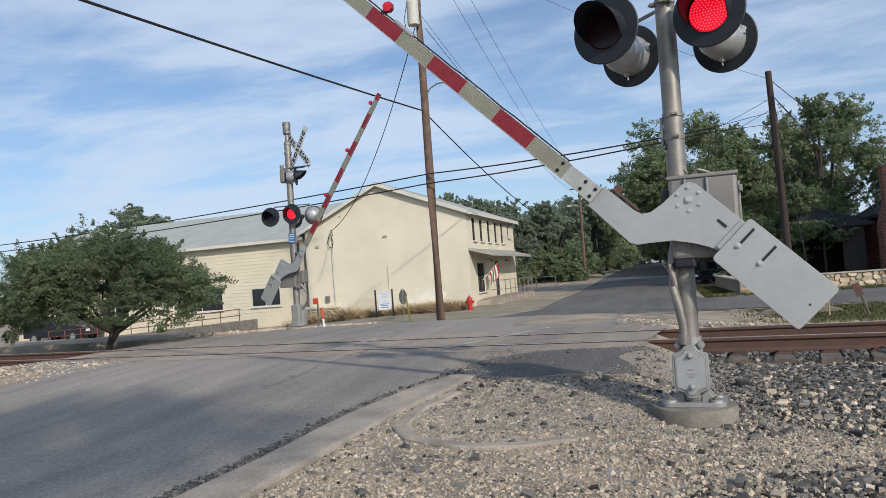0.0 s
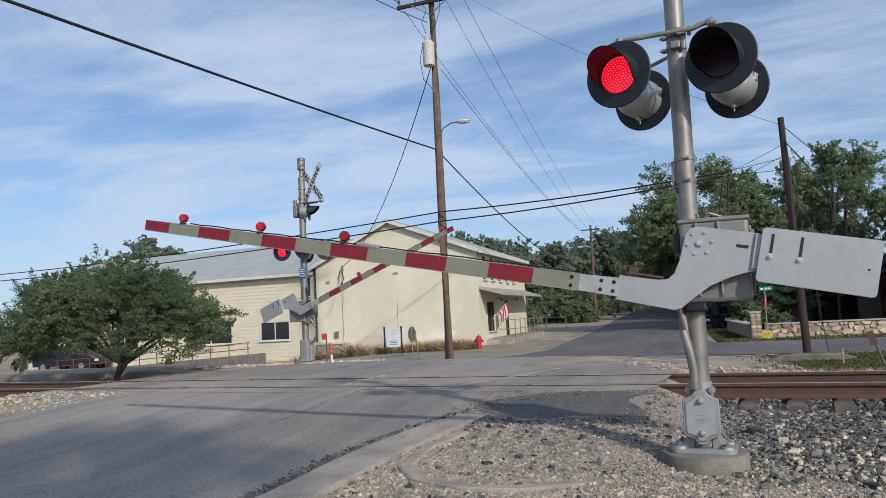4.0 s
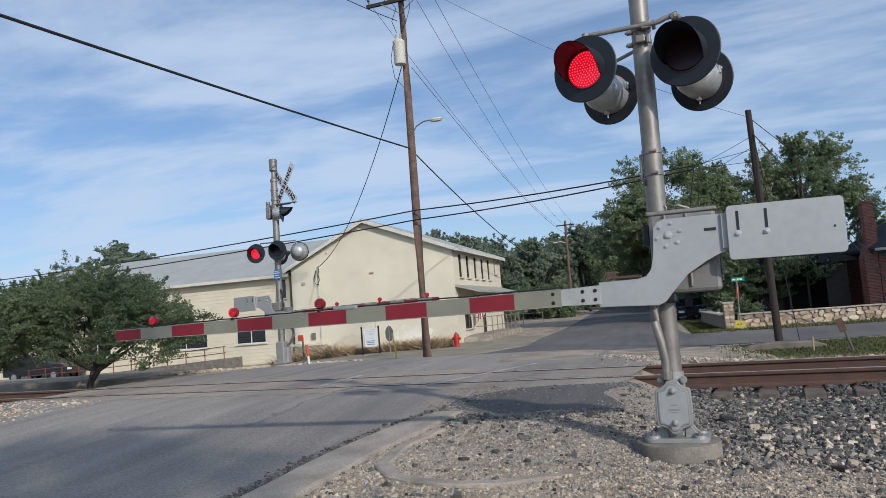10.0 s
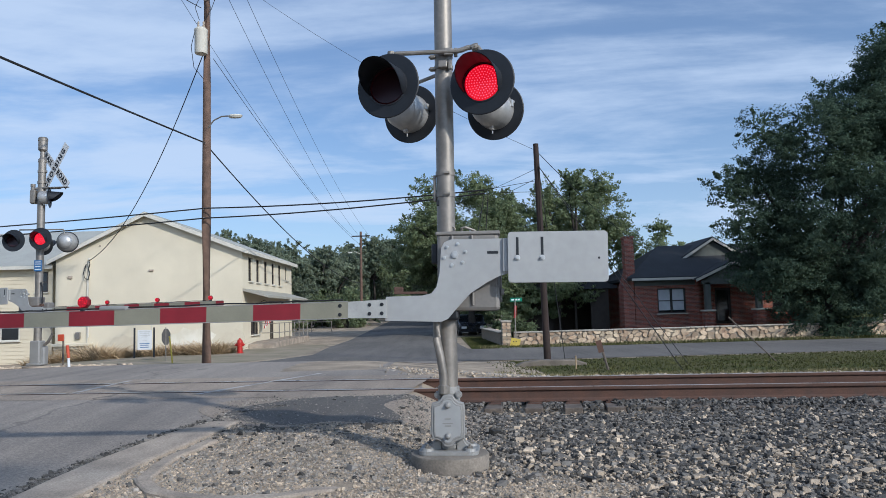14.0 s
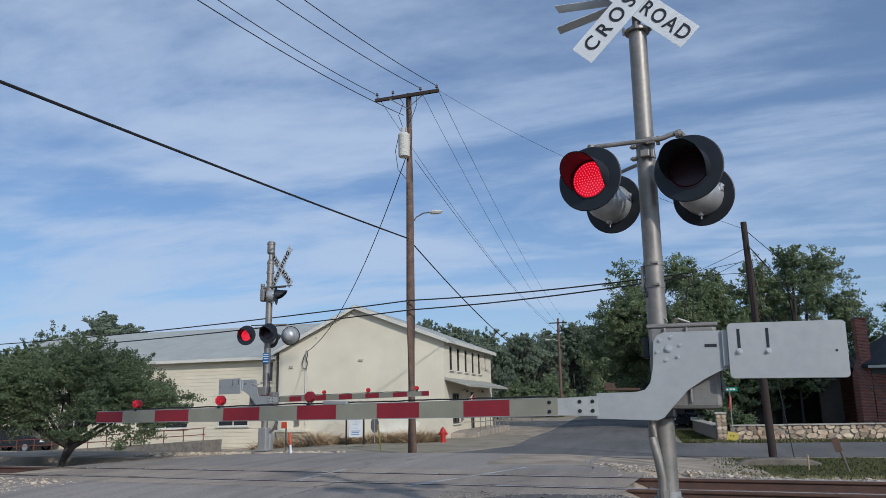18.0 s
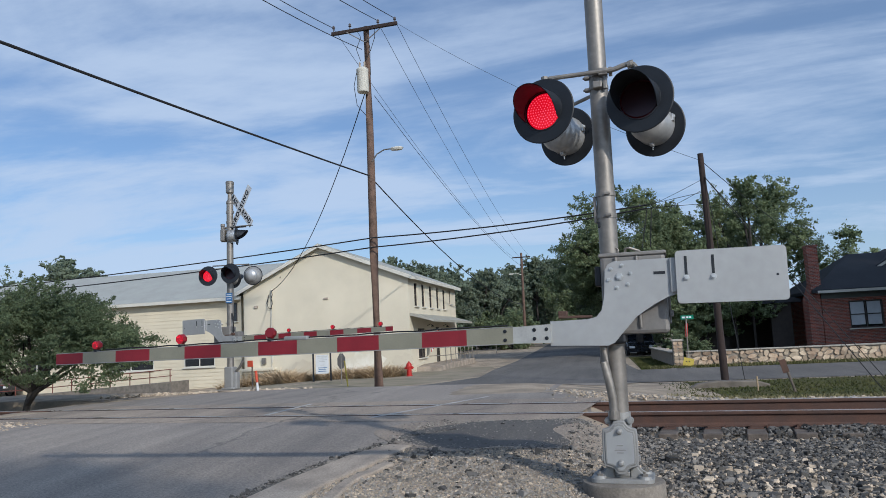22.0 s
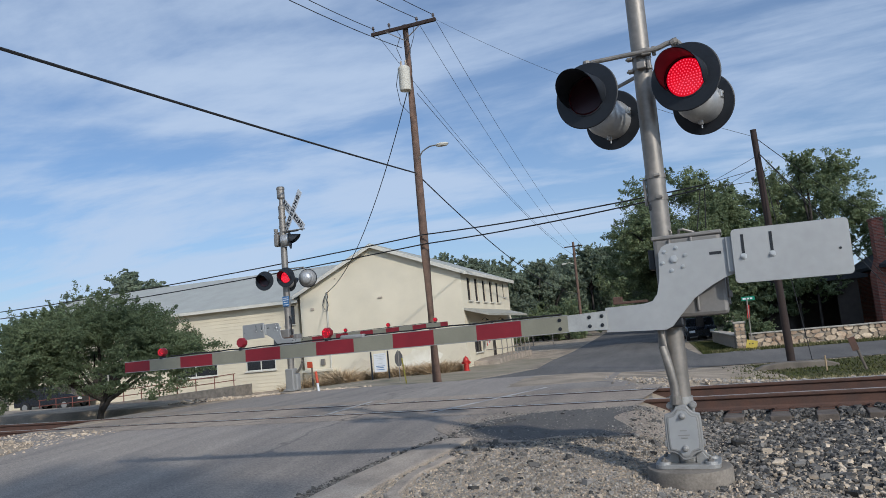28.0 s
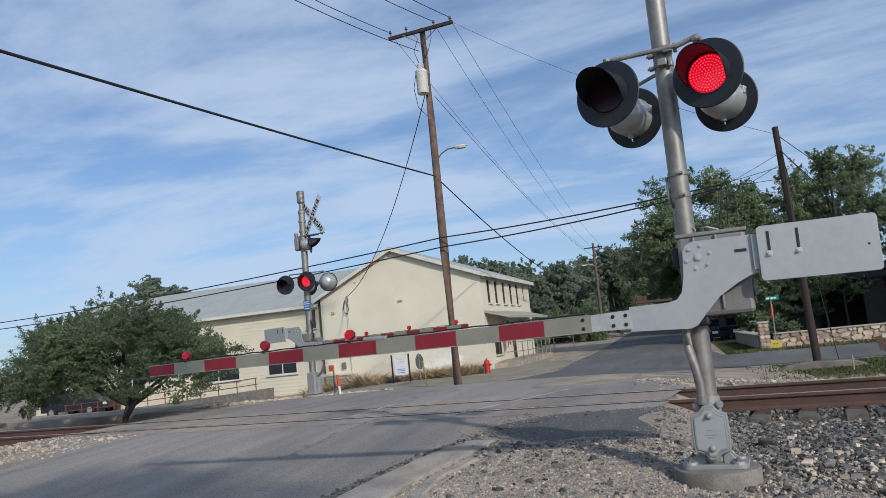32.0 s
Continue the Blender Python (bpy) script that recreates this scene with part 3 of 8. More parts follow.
# from here on the trees' shade is part of the street's colour
strip("street", interp_line([(-6.4, 58), (-7.0, 80), (-7.4, 120), (-9.5, 200)], 80), interp_line([(-0.2, 58), (-0.9, 80), (-2.0, 120), (-4.2, 200)], 80), "asphalt_shaded", 0.011, "asphalt street running on between trees, their shade put into its dark grey")
strip("side_street", interp_line([(0.4, 24.0), (12, 23.8), (60, 20.0), (160, 8)], 60), interp_line([(0.9, 31.4), (12, 31.4), (60, 28.2), (160, 17)], 60), "asphalt_street", 0.013, "dark grey asphalt side street beside the stone wall")
# bare brown paving between and beside the rails
tu = Vector((math.cos(RAIL_A), math.sin(RAIL_A), 0))
tn = Vector((-math.sin(RAIL_A), math.cos(RAIL_A), 0))


def on_track(u, v, z=0.0):
    return Vector((0, RAIL_Y0, z)) + tu * u + tn * v


def track_strip(name, u0, u1, v0, v1, material, z, label):
    n = 40
    lf = [(on_track(u0 + (u1 - u0) * i / n, v0)[0:2]) for i in range(n + 1)]
    rt = [(on_track(u0 + (u1 - u0) * i / n, v1)[0:2]) for i in range(n + 1)]
    verts = [(*p, z) for p in lf] + [(*p, z) for p in rt]
    faces = [(i, i + 1, n + 2 + i, n + 1 + i) for i in range(n)]
    ob = raw(name, verts, faces, material)
    return tagged(ob, label, "", "", "structure")


track_strip("crossing_panel", -11.6, -0.52, 0.10, 1.36, "asphalt_brown", 0.229, "brown dusty asphalt between the rails")
track_strip("crossing_apron", -11.2, -0.45, -0.75, -0.05, "asphalt_brown", 0.228, "brown dusty asphalt along the near rail")
track_strip("crossing_apron", -11.6, -0.55, 1.52, 2.3, "asphalt_brown", 0.228, "brown dusty asphalt along the far rail")


# ---- rails and ties ----
def rail_profile():
    h = 0.186
    half = [(0.076, 0), (0.076, 0.012), (0.02, 0.028), (0.009, 0.045), (0.009, 0.135), (0.034, 0.146), (0.037, 0.156), (0.037, 0.178), (0.030, 0.186)]
    return half + [(-x, z) for x, z in half[::-1]], h


def rail_piece(name, u0, u1, v, label):
    prof, h = rail_profile()
    t = thing(name, Matrix.Translation(on_track(0, v, RAIL_TOP - h)) @ Matrix.Rotation(RAIL_A, 4, "Z"), label, "rail", "rails of the track")
    bm = BM()
    prism(bm, [(y, z) for y, z in prof], u0, u1, Matrix.Rotation(radians(-90), 4, "Z"))
    part("rail_bar", bm, "rust", t)
    bm = BM()
    box(bm, ((u0 + u1) / 2, 0, h + 0.001), (u1 - u0, 0.05, 0.003))
    part("running_surface", bm, "rail_top", t, "worn bright running surface")
    return t


for v in (0.0, 1.46):
    rail_piece("rail", -90, -11.9, v, "rusty steel rail on wooden ties")
    rail_piece("rail", -11.9, -0.48, v, "worn steel rail sunk flush in the crossing")
    rail_piece("rail", -0.48, 120, v, "rusty brown steel rail on ballasted ties")
    # flangeway beside the sunk rail
    track_strip("flangeway", -11.8, -0.5, v + 0.037, v + 0.12, "groove", 0.2315, "dark flangeway groove beside the rail")
    track_strip("rail_joint", -11.8, -0.5, v - 0.075, v - 0.038, "groove", 0.2315, "dark tar joint outside the rail")


def flat_patch(name, outline, material, lift, label, steps=8):
    """A rounded sheet laid on the ground inside an outline."""
    P = [Vector((x, y, 0)) for x, y in outline]
    n = len(P)
    ring = []
    for i in range(n):
        a, b, c, d = P[i - 1], P[i], P[(i + 1) % n], P[(i + 2) % n]
        for k in range(steps):
            t = k / steps
            ring.append(0.5 * ((2 * b) + (c - a) * t + (2 * a - 5 * b + 4 * c - d) * t * t + (3 * b - a - 3 * c + d) * t ** 3))
    mid = sum(ring, Vector()) / len(ring)
    verts, faces, m, rows = [], [], len(ring), 7
    for r in range(1, rows + 1):
        for p in ring:
            q = mid.lerp(p, r / rows)
            verts.append((q.x, q.y, ground_z(q.x, q.y) + lift))
    verts.append((mid.x, mid.y, ground_z(mid.x, mid.y) + lift))
    for r in range(rows - 1):
        for i in range(m):
            j = (i + 1) % m
            faces.append((r * m + i, (r + 1) * m + i, (r + 1) * m + j, r * m + j))
    for i in range(m):
        faces.append((len(verts) - 1, i, (i + 1) % m))
    # the edge goes down into the ground
    o, e = len(verts), (rows - 1) * m
    verts += [(verts[e + i][0], verts[e + i][1], verts[e + i][2] - 0.06) for i in range(m)]
    faces += [(e + i, o + i, o + (i + 1) % m, e + (i + 1) % m) for i in range(m)]
    ob = raw(name, verts, faces, material)
    return tagged(ob, label, "", "", "structure")


flat_patch("road_shoulder", [(-2.75, 8.35), (-2.95, 8.9), (-2.6, 9.5), (-1.8, 9.6), (-0.45, 9.62), (0.15, 9.55), (0.4, 9.0), (0.35, 8.2), (-0.1, 7.75), (-0.7, 7.5), (-1.2, 7.62), (-1.7, 7.5), (-2.2, 7.75)], "asphalt_brown", 0.014, "crumbling brown asphalt shoulder at the crossing")
flat_patch("asphalt_patch", [(-2.5, 8.3), (-2.4, 8.8), (-2.1, 9.1), (-1.8, 9.4), (-1.4, 9.5), (-0.95, 9.45), (-0.45, 9.5), (-0.3, 9.3), (-0.6, 9.0), (-0.75, 8.6), (-0.6, 8.1), (-0.5, 7.7), (-0.75, 7.55), (-1.2, 7.68), (-1.6, 7.58), (-2.1, 7.8)], "asphalt_patch", 0.017, "dark newer asphalt patch on the shoulder", 6)
strip("road_line", interp_line([(-3.55, 10.25), (-2.35, 13.3)], 8), interp_line([(-3.45, 10.22), (-2.25, 13.28)], 8), "faded_paint", 0.0175, "faded white paint line on the asphalt")
strip("road_line", interp_line([(-5.6, 11.0), (-5.6, 12.9)], 8), interp_line([(-5.5, 11.0), (-5.5, 12.9)], 8), "faded_paint", 0.0175, "faded white paint line on the asphalt")
strip("stop_line", interp_line([(-4.4, 23.0), (-2.4, 23.1)], 8), interp_line([(-4.4, 23.3), (-2.4, 23.4)], 8), "faded_paint", 0.022, "faded white stop line on the street")
strip("stop_line", interp_line([(2.0, 31.5), (3.2, 31.5)], 8), interp_line([(2.0, 32.0), (3.2, 32.0)], 8), "faded_paint", 0.022, "pale concrete ramp at the street corner")


# ---- crossing signals ----
def letters(name, text, size, m, material, parent, squeeze=1.0, depth=0.002, spacing=1.25, bold=0.002):
    cu = bpy.data.curves.new(name, "FONT")
    cu.body, cu.size, cu.align_x, cu.align_y, cu.extrude = text, size, "CENTER", "CENTER", depth
    cu.space_character, cu.offset = spacing, bold
    tmp = bpy.data.objects.new(name, cu)
    scene.collection.objects.link(tmp)
    me = bpy.data.meshes.new_from_object(tmp.evaluated_get(bpy.context.evaluated_depsgraph_get()))
    bpy.data.objects.remove(tmp)
    me.materials.clear()
    me.materials.append(M[material])
    ob = new(name, me)
    ob.parent = parent
    ob.matrix_basis = m @ Matrix.Diagonal((squeeze, 1, 1, 1))
    return ob


def crossbuck(parent, c, turn, up=48, down=-44, length=1.22, bold=0.002):
    """Two crossed blades; the lettered face looks along -y before the turn."""
    base = Matrix.Translation(c) @ Matrix.Rotation(radians(turn), 4, "Z")
    FACE = Matrix.Rotation(radians(90), 4, "X")
    for ang, dy, words in ((up, 0.0, (("CROSSING", 0.0),)), (down, 0.008, (("RAIL", -0.37), ("ROAD", 0.37)))):
        bm = BM()
        box(bm, (0, 0, 0), (length, 0.004, 0.229), bevel=0.001)
        b = part("blade", bm, "sign_white", parent, "white crossbuck blade with black letters")
        rot = base @ Matrix.Translation((0, dy, 0)) @ Matrix.Rotation(radians(-ang), 4, "Y")
        b.matrix_basis = rot
        for w, x in words:
            letters("lettering", w, 0.18, Matrix.Translation((x, -0.0045, 0)) @ FACE, "sign_black", b, 0.98 if len(w) > 4 else 0.86, spacing=1.45 if len(w) > 4 else 1.25, bold=bold)
    bm = BM()
    rod(bm, (0, -0.012, 0), (0, 0.012, 0), 0.014, n=6)
    part("sign_bolt", bm, "galv", parent).matrix_basis = base


def bolt(bm, x, y, z, r=0.012, h=0.014):
    rod(bm, (x, y, z), (x, y - h, z), r, n=6)
    rod(bm, (x, y, z), (x, y - 0.003, z), r * 1.6, n=10)


LENSES = []
ARM_LAMPS = []


def flasher(parent, c, turn, tilt, phase=None, s=1.0, silver=False):
    """A warning lamp facing -y before the turn. phase 0 or 1: in which half of the beat it is lit."""
    m = Matrix.Translation(c) @ Matrix.Rotation(radians(turn), 4, "Z") @ Matrix.Rotation(radians(tilt), 4, "X") @ Matrix.Scale(s, 4)
    bm = BM()
    lathe(bm, [(0.15, -0.006), (0.25, -0.006), (0.257, 0.0), (0.25, 0.006), (0.15, 0.006), (0.15, -0.006)], 48, TO_Y)
    f = part("flasher", bm, "black", parent, "round black flashing-light background", smooth=True)
    f.matrix_basis = m
    # housing behind
    bm = BM()
    lathe(bm, [(0.168, 0.004), (0.168, -0.03), (0.163, -0.07), (0.158, -0.19), (0.13, -0.235), (0.06, -0.26), (0.0, -0.263)], 32, TO_Y)
    box(bm, (0.0, 0.12, -0.165), (0.03, 0.05, 0.05), bevel=0.004)
    box(bm, (0.15, 0.1, 0.05), (0.03, 0.06, 0.08), bevel=0.004)
    part("housing", bm, "housing", f, "bare metal lamp housing", smooth=True)
    bm = BM()
    lathe(bm, [(0.156, 0.002), (0.150, -0.05), (0.146, -0.165), (0.0, -0.17)], 32, TO_Y)
    part("bowl", bm, "black_in", f)
    # visor: longest overhead, gone below
    bm = BM()
    n = 34
    for r, flip in ((0.158, False), (0.153, True)):
        prev = None
        for i in range(n + 1):
            th = radians(-32 + 238 * i / n)
            k = math.sin(math.pi * i / n)
            ln = 0.035 + 0.265 * k ** 0.75
            x, z = r * math.cos(th), r * math.sin(th)
            drop = 0.03 * k
            a, b2 = bm.verts.new((x, 0.0, z)), bm.verts.new((x * 1.02, -ln, z - drop))
            if prev:
                bm.faces.new((prev[0], a, b2, prev[1]) if not flip else (prev[1], b2, a, prev[0]))
            prev = (a, b2)
    part("visor", bm, "black", f, smooth=True)
    bm = BM()
    lathe(bm, [(0.150, 0.012), (0.160, 0.010), (0.164, 0.0), (0.150, 0.0)], 32, TO_Y)
    part("bezel", bm, "black", f, smooth=True)
    if silver:
        bm = BM()
        lathe(bm, [(0.235, -0.008), (0.232, -0.05), (0.20, -0.13), (0.12, -0.2), (0.05, -0.225), (0.0, -0.23)], 32, TO_Y)
        part("back_shell", bm, "alu", f, "round bare metal back shell", smooth=True)
    if phase is not None:
        bm = BM()
        lathe(bm, [(0.0, -0.012), (0.142, -0.010), (0.145, 0.0)], 32, TO_Y)
        ln = part("lens", bm, "lens_off", f, "round red signal lens")
        bm = BM()
        lathe(bm, [(0.145, 0.0), (0.12, 0.008), (0.0, 0.012)], 32, TO_Y)
        me = bpy.data.meshes.new("lit")
        bm.to_mesh(me); bm.free()
        off = len(ln.data.vertices)
        verts = [v.co[:] for v in ln.data.vertices] + [v.co[:] for v in me.vertices]
        faces = [tuple(p.vertices) for p in ln.data.polygons] + [tuple(v + off for v in p.vertices) for p in me.polygons]
        split = len(ln.data.polygons)
        # the lamp's light points
        for ring in range(0, 7):
            rr = 0.0212 * ring
            for q in range(max(1, 6 * ring)):
                a = 2 * math.pi * q / max(1, 6 * ring)
                x, z = rr * math.cos(a), rr * math.sin(a)
                o, d = len(verts), 0.0058
                verts += [(x - d, -0.013, z), (x, -0.013, z - d), (x + d, -0.013, z), (x, -0.013, z + d)]
                faces.append((o, o + 1, o + 2, o + 3))
        d2 = bpy.data.meshes.new("lens")
        d2.from_pydata(verts, [], faces)
        for k in ("lens_off", "lens_on", "led"):
            d2.materials.append(M[k])
        nlit = split + len(me.polygons)
        d2.polygons.foreach_set("material_index", [0 if i < split else 1 if i < nlit else 2 for i in range(len(d2.polygons))])
        ln.data = d2
        ln.location = (0, 0.016, 0)
        LENSES.append((ln, phase))
    else:
        bm = BM()
        lathe(bm, [(0.0, -0.012), (0.145, 0.0), (0.0, 0.012)], 24, TO_Y)
        part("lens", bm, "lens_off", f, "round dark signal lens")
        bm = BM()
        box(bm, (-0.168, 0.05, 0.035), (0.018, 0.05, 0.06), bevel=0.004)
        box(bm, (-0.176, 0.03, 0.05), (0.012, 0.02, 0.02), bevel=0.003)
        part("latch", bm, "bright", f)
        bm = BM()
        for k in range(4):
            lathe(bm, [(0.0, 0.007), (0.006, 0.004), (0.006, -0.004), (0.0, -0.007)], 6, Matrix.Translation((0.01, 0.075, -0.168 - 0.013 * k)))
        part("chain", bm, "bright", f)
    return f


def gate(parent, pivot, side, reach, lamps, droop=0.0):
    """Hub plate, arm and counterweight turning on a pivot; side 1: the arm lies along -x, -1: along +x."""
    S = side

    def o(pts):
        q = [(x * S, z) for x, z in pts]
        return q if S > 0 else q[::-1]
    bm = BM()
    plate = [(-0.11, 0.055), (-0.085, 0.10), (-0.035, 0.122), (0.43, 0.125), (0.43, -0.150), (0.35, -0.175), (0.25, -0.225), (0.12, -0.31), (0.0, -0.44), (-0.06, -0.51), (-0.11, -0.532), (-0.56, -0.522), (-0.555, -0.330), (-0.26, -0.322), (-0.19, -0.305), (-0.15, -0.255), (-0.125, -0.15)]
    prism(bm, o(plate), -0.006, 0.006, bevel=0.0015)
    g = part("gate_arm", bm, "plate", parent, "aluminium gate hub carrying the striped arm and counterweight")
    g.location = pivot
    bm = BM()
    rod(bm, (0, 0.16, 0), (0, -0.028, 0), 0.018, n=16)
    rod(bm, (0, -0.006, 0), (0, -0.016, 0), 0.031, n=6)
    part("pivot_nut", bm, "bright", g)
    for k in range(6):
        a = radians(15 + 60 * k)
        bm = BM()
        bolt(bm, 0.088 * math.cos(a) * S, -0.006, 0.088 * math.sin(a), 0.010)
        part("bolt", bm, "bright", g)
    bm = BM()
    box(bm, (S * 0.30, -0.0075, 0.015), (0.085, 0.003, 0.022))
    part("slot", bm, "black_in", g)
    # counterweight bracket and plate
    bm = BM()
    box(bm, (S * 0.408, -0.017, -0.008), (0.055, 0.022, 0.262), bevel=0.003)
    part("weight_bracket", bm, "plate", g)
    bm = BM()
    cw, r = [], 0.03
    for cx, cz, a0 in ((1.165, 0.14, 0), (0.45, 0.14, 90), (0.45, -0.20, 180), (1.165, -0.20, 270)):
        for k in range(5):
            a = radians(a0 + 22.5 * k)
            cw.append((cx + r * math.cos(a), cz + r * math.sin(a)))
    prism(bm, o(cw), -0.058, -0.028, bevel=0.002)
    w = part("counterweight", bm, "plate", g, "flat grey counterweight plate with two slots")
    for x in (0.495, 0.688):
        bm = BM()
        box(bm, (S * x, -0.0595, 0.045), (0.020, 0.003, 0.165), bevel=0.0008)
        part("slot", bm, "black_in", w)
        bm = BM()
        bolt(bm, S * x, -0.06, -0.035, 0.014, 0.02)
        part("bolt", bm, "bright", w)
    bm = BM()
    rod(bm, (S * 1.125, -0.058, -0.042), (S * 1.125, -0.0605, -0.042), 0.009, n=12)
    part("hole", bm, "black_in", w)
    # arm: white butt, then tape of two colours by turns
    zc, d0 = -0.425, -0.02
    x_butt, x0, step = 0.545, 0.852, 0.387

    def half(x):
        return float(np.interp(x, (0.40, 0.9, 3.0, 5.5), (0.078, 0.064, 0.062, 0.050)))

    def mid(x):
        """The long arm hangs a little from its butt."""
        return zc - math.tan(radians(droop)) * (x - x_butt)

    def seg(name, a, b, material, par):
        bm = BM()
        vs = []
        for x in (a, b):
            h = half(x)
            for y, z in ((d0 - 0.024, -h), (d0 + 0.024, -h), (d0 + 0.024, h), (d0 - 0.024, h)):
                vs.append(bm.verts.new((-S * x, y, mid(x) + z)))
        fs = [bm.faces.new([vs[i] for i in q]) for q in ((0, 1, 2, 3), (7, 6, 5, 4), (0, 4, 5, 1), (1, 5, 6, 2), (2, 6, 7, 3), (3, 7, 4, 0))]
        bmesh.ops.recalc_face_normals(bm, faces=fs)
        return part(name, bm, material, par)
    bm = BM()
    box(bm, (-S * 0.36, 0.05, -0.30), (0.26, 0.09, 0.02), bevel=0.004)
    box(bm, (-S * 0.46, 0.06, -0.275), (0.07, 0.07, 0.05), bevel=0.006)
    part("arm_clamp", bm, "rust", g, "brown steel arm clamp")
    bm = BM()
    prism(bm, o([(-0.30, -0.33), (-0.02, -0.40), (-0.06, -0.50), (-0.46, -0.50), (-0.46, -0.34)]), 0.05, 0.06)
    part("rear_plate", bm, "plate", g)
    arm = seg("striped_arm", x_butt, x0, "arm_white", parent)
    tagged(arm, "long gate arm in dull red and grey-white reflective stripes")
    arm.location = pivot
    for x in (0.582, 0.680, 0.918):
        for dz in (-0.035, 0.035):
            bm = BM()
            bolt(bm, -S * x, d0 - 0.024, mid(x) + dz, 0.0095, 0.010)
            part("bolt", bm, "black", arm)
    x, k = x0, 0
    while x < reach - 0.01:
        e = min(x + step, reach)
        seg("arm_stripe", x, e, "arm_red" if k % 2 else "arm_grey", arm)
        x, k = e, k + 1
    for dz, nm in ((1, "edge_trim"), (-1, "edge_trim")):
        bm = BM()
        h0, h1 = half(x0) + 0.002, half(reach) + 0.002
        pipe(bm, [(-S * x0, d0 - 0.022, mid(x0) + dz * h0), (-S * 3.0, d0 - 0.022, mid(3.0) + dz * 0.064), (-S * reach, d0 - 0.022, mid(reach) + dz * h1)], 0.004, 6)
        part(nm, bm, "alu", arm)
    # cable and lamps along the top
    bm = BM()
    rng = random.Random(5)
    pts = [(-S * xx, d0, mid(xx) + half(xx) + 0.012 + 0.008 * rng.random()) for xx in np.arange(0.9, lamps[-1][0], 0.12)]
    pipe(bm, pts, 0.007, 6)
    part("lamp_cable", bm, "wire", arm)
    for xx, hh, lit in lamps:
        zt = mid(xx) + half(xx)
        bm = BM()
        lathe(bm, [(0.0, 0.0), (0.032, 0.0), (0.034, 0.02), (0.03, 0.022)], 16, Matrix.Translation((-S * xx, d0, zt)))
        lm = part("arm_lamp", bm, "black", arm, "small red lamp on the gate arm")
        bm = BM()
        rr = hh * 0.45
        lathe(bm, [(0.0, 0.03), (rr * 0.86, 0.03), (rr, 0.012), (rr, -0.012), (rr * 0.86, -0.03), (0.0, -0.03)], 8, TO_Y @ Matrix.Rotation(radians(22.5), 4, "Z"))
        lens = part("red_lens", bm, "red_lamp", arm)
        lens.location = (-S * xx, d0, zt + 0.02 + rr)
        lens.data.materials.append(M["red_lit"])
        if lit is not False:
            for p in lens.data.polygons:
                p.material_index = 1 if p.normal.y < -0.9 else 0
        if isinstance(lit, float):
            ARM_LAMPS.append((lens, int(lit)))
    return g, arm


NEAR = pose(0.0, 6.1, 0.0, 0, 0.75, -4.3)
GATES = []


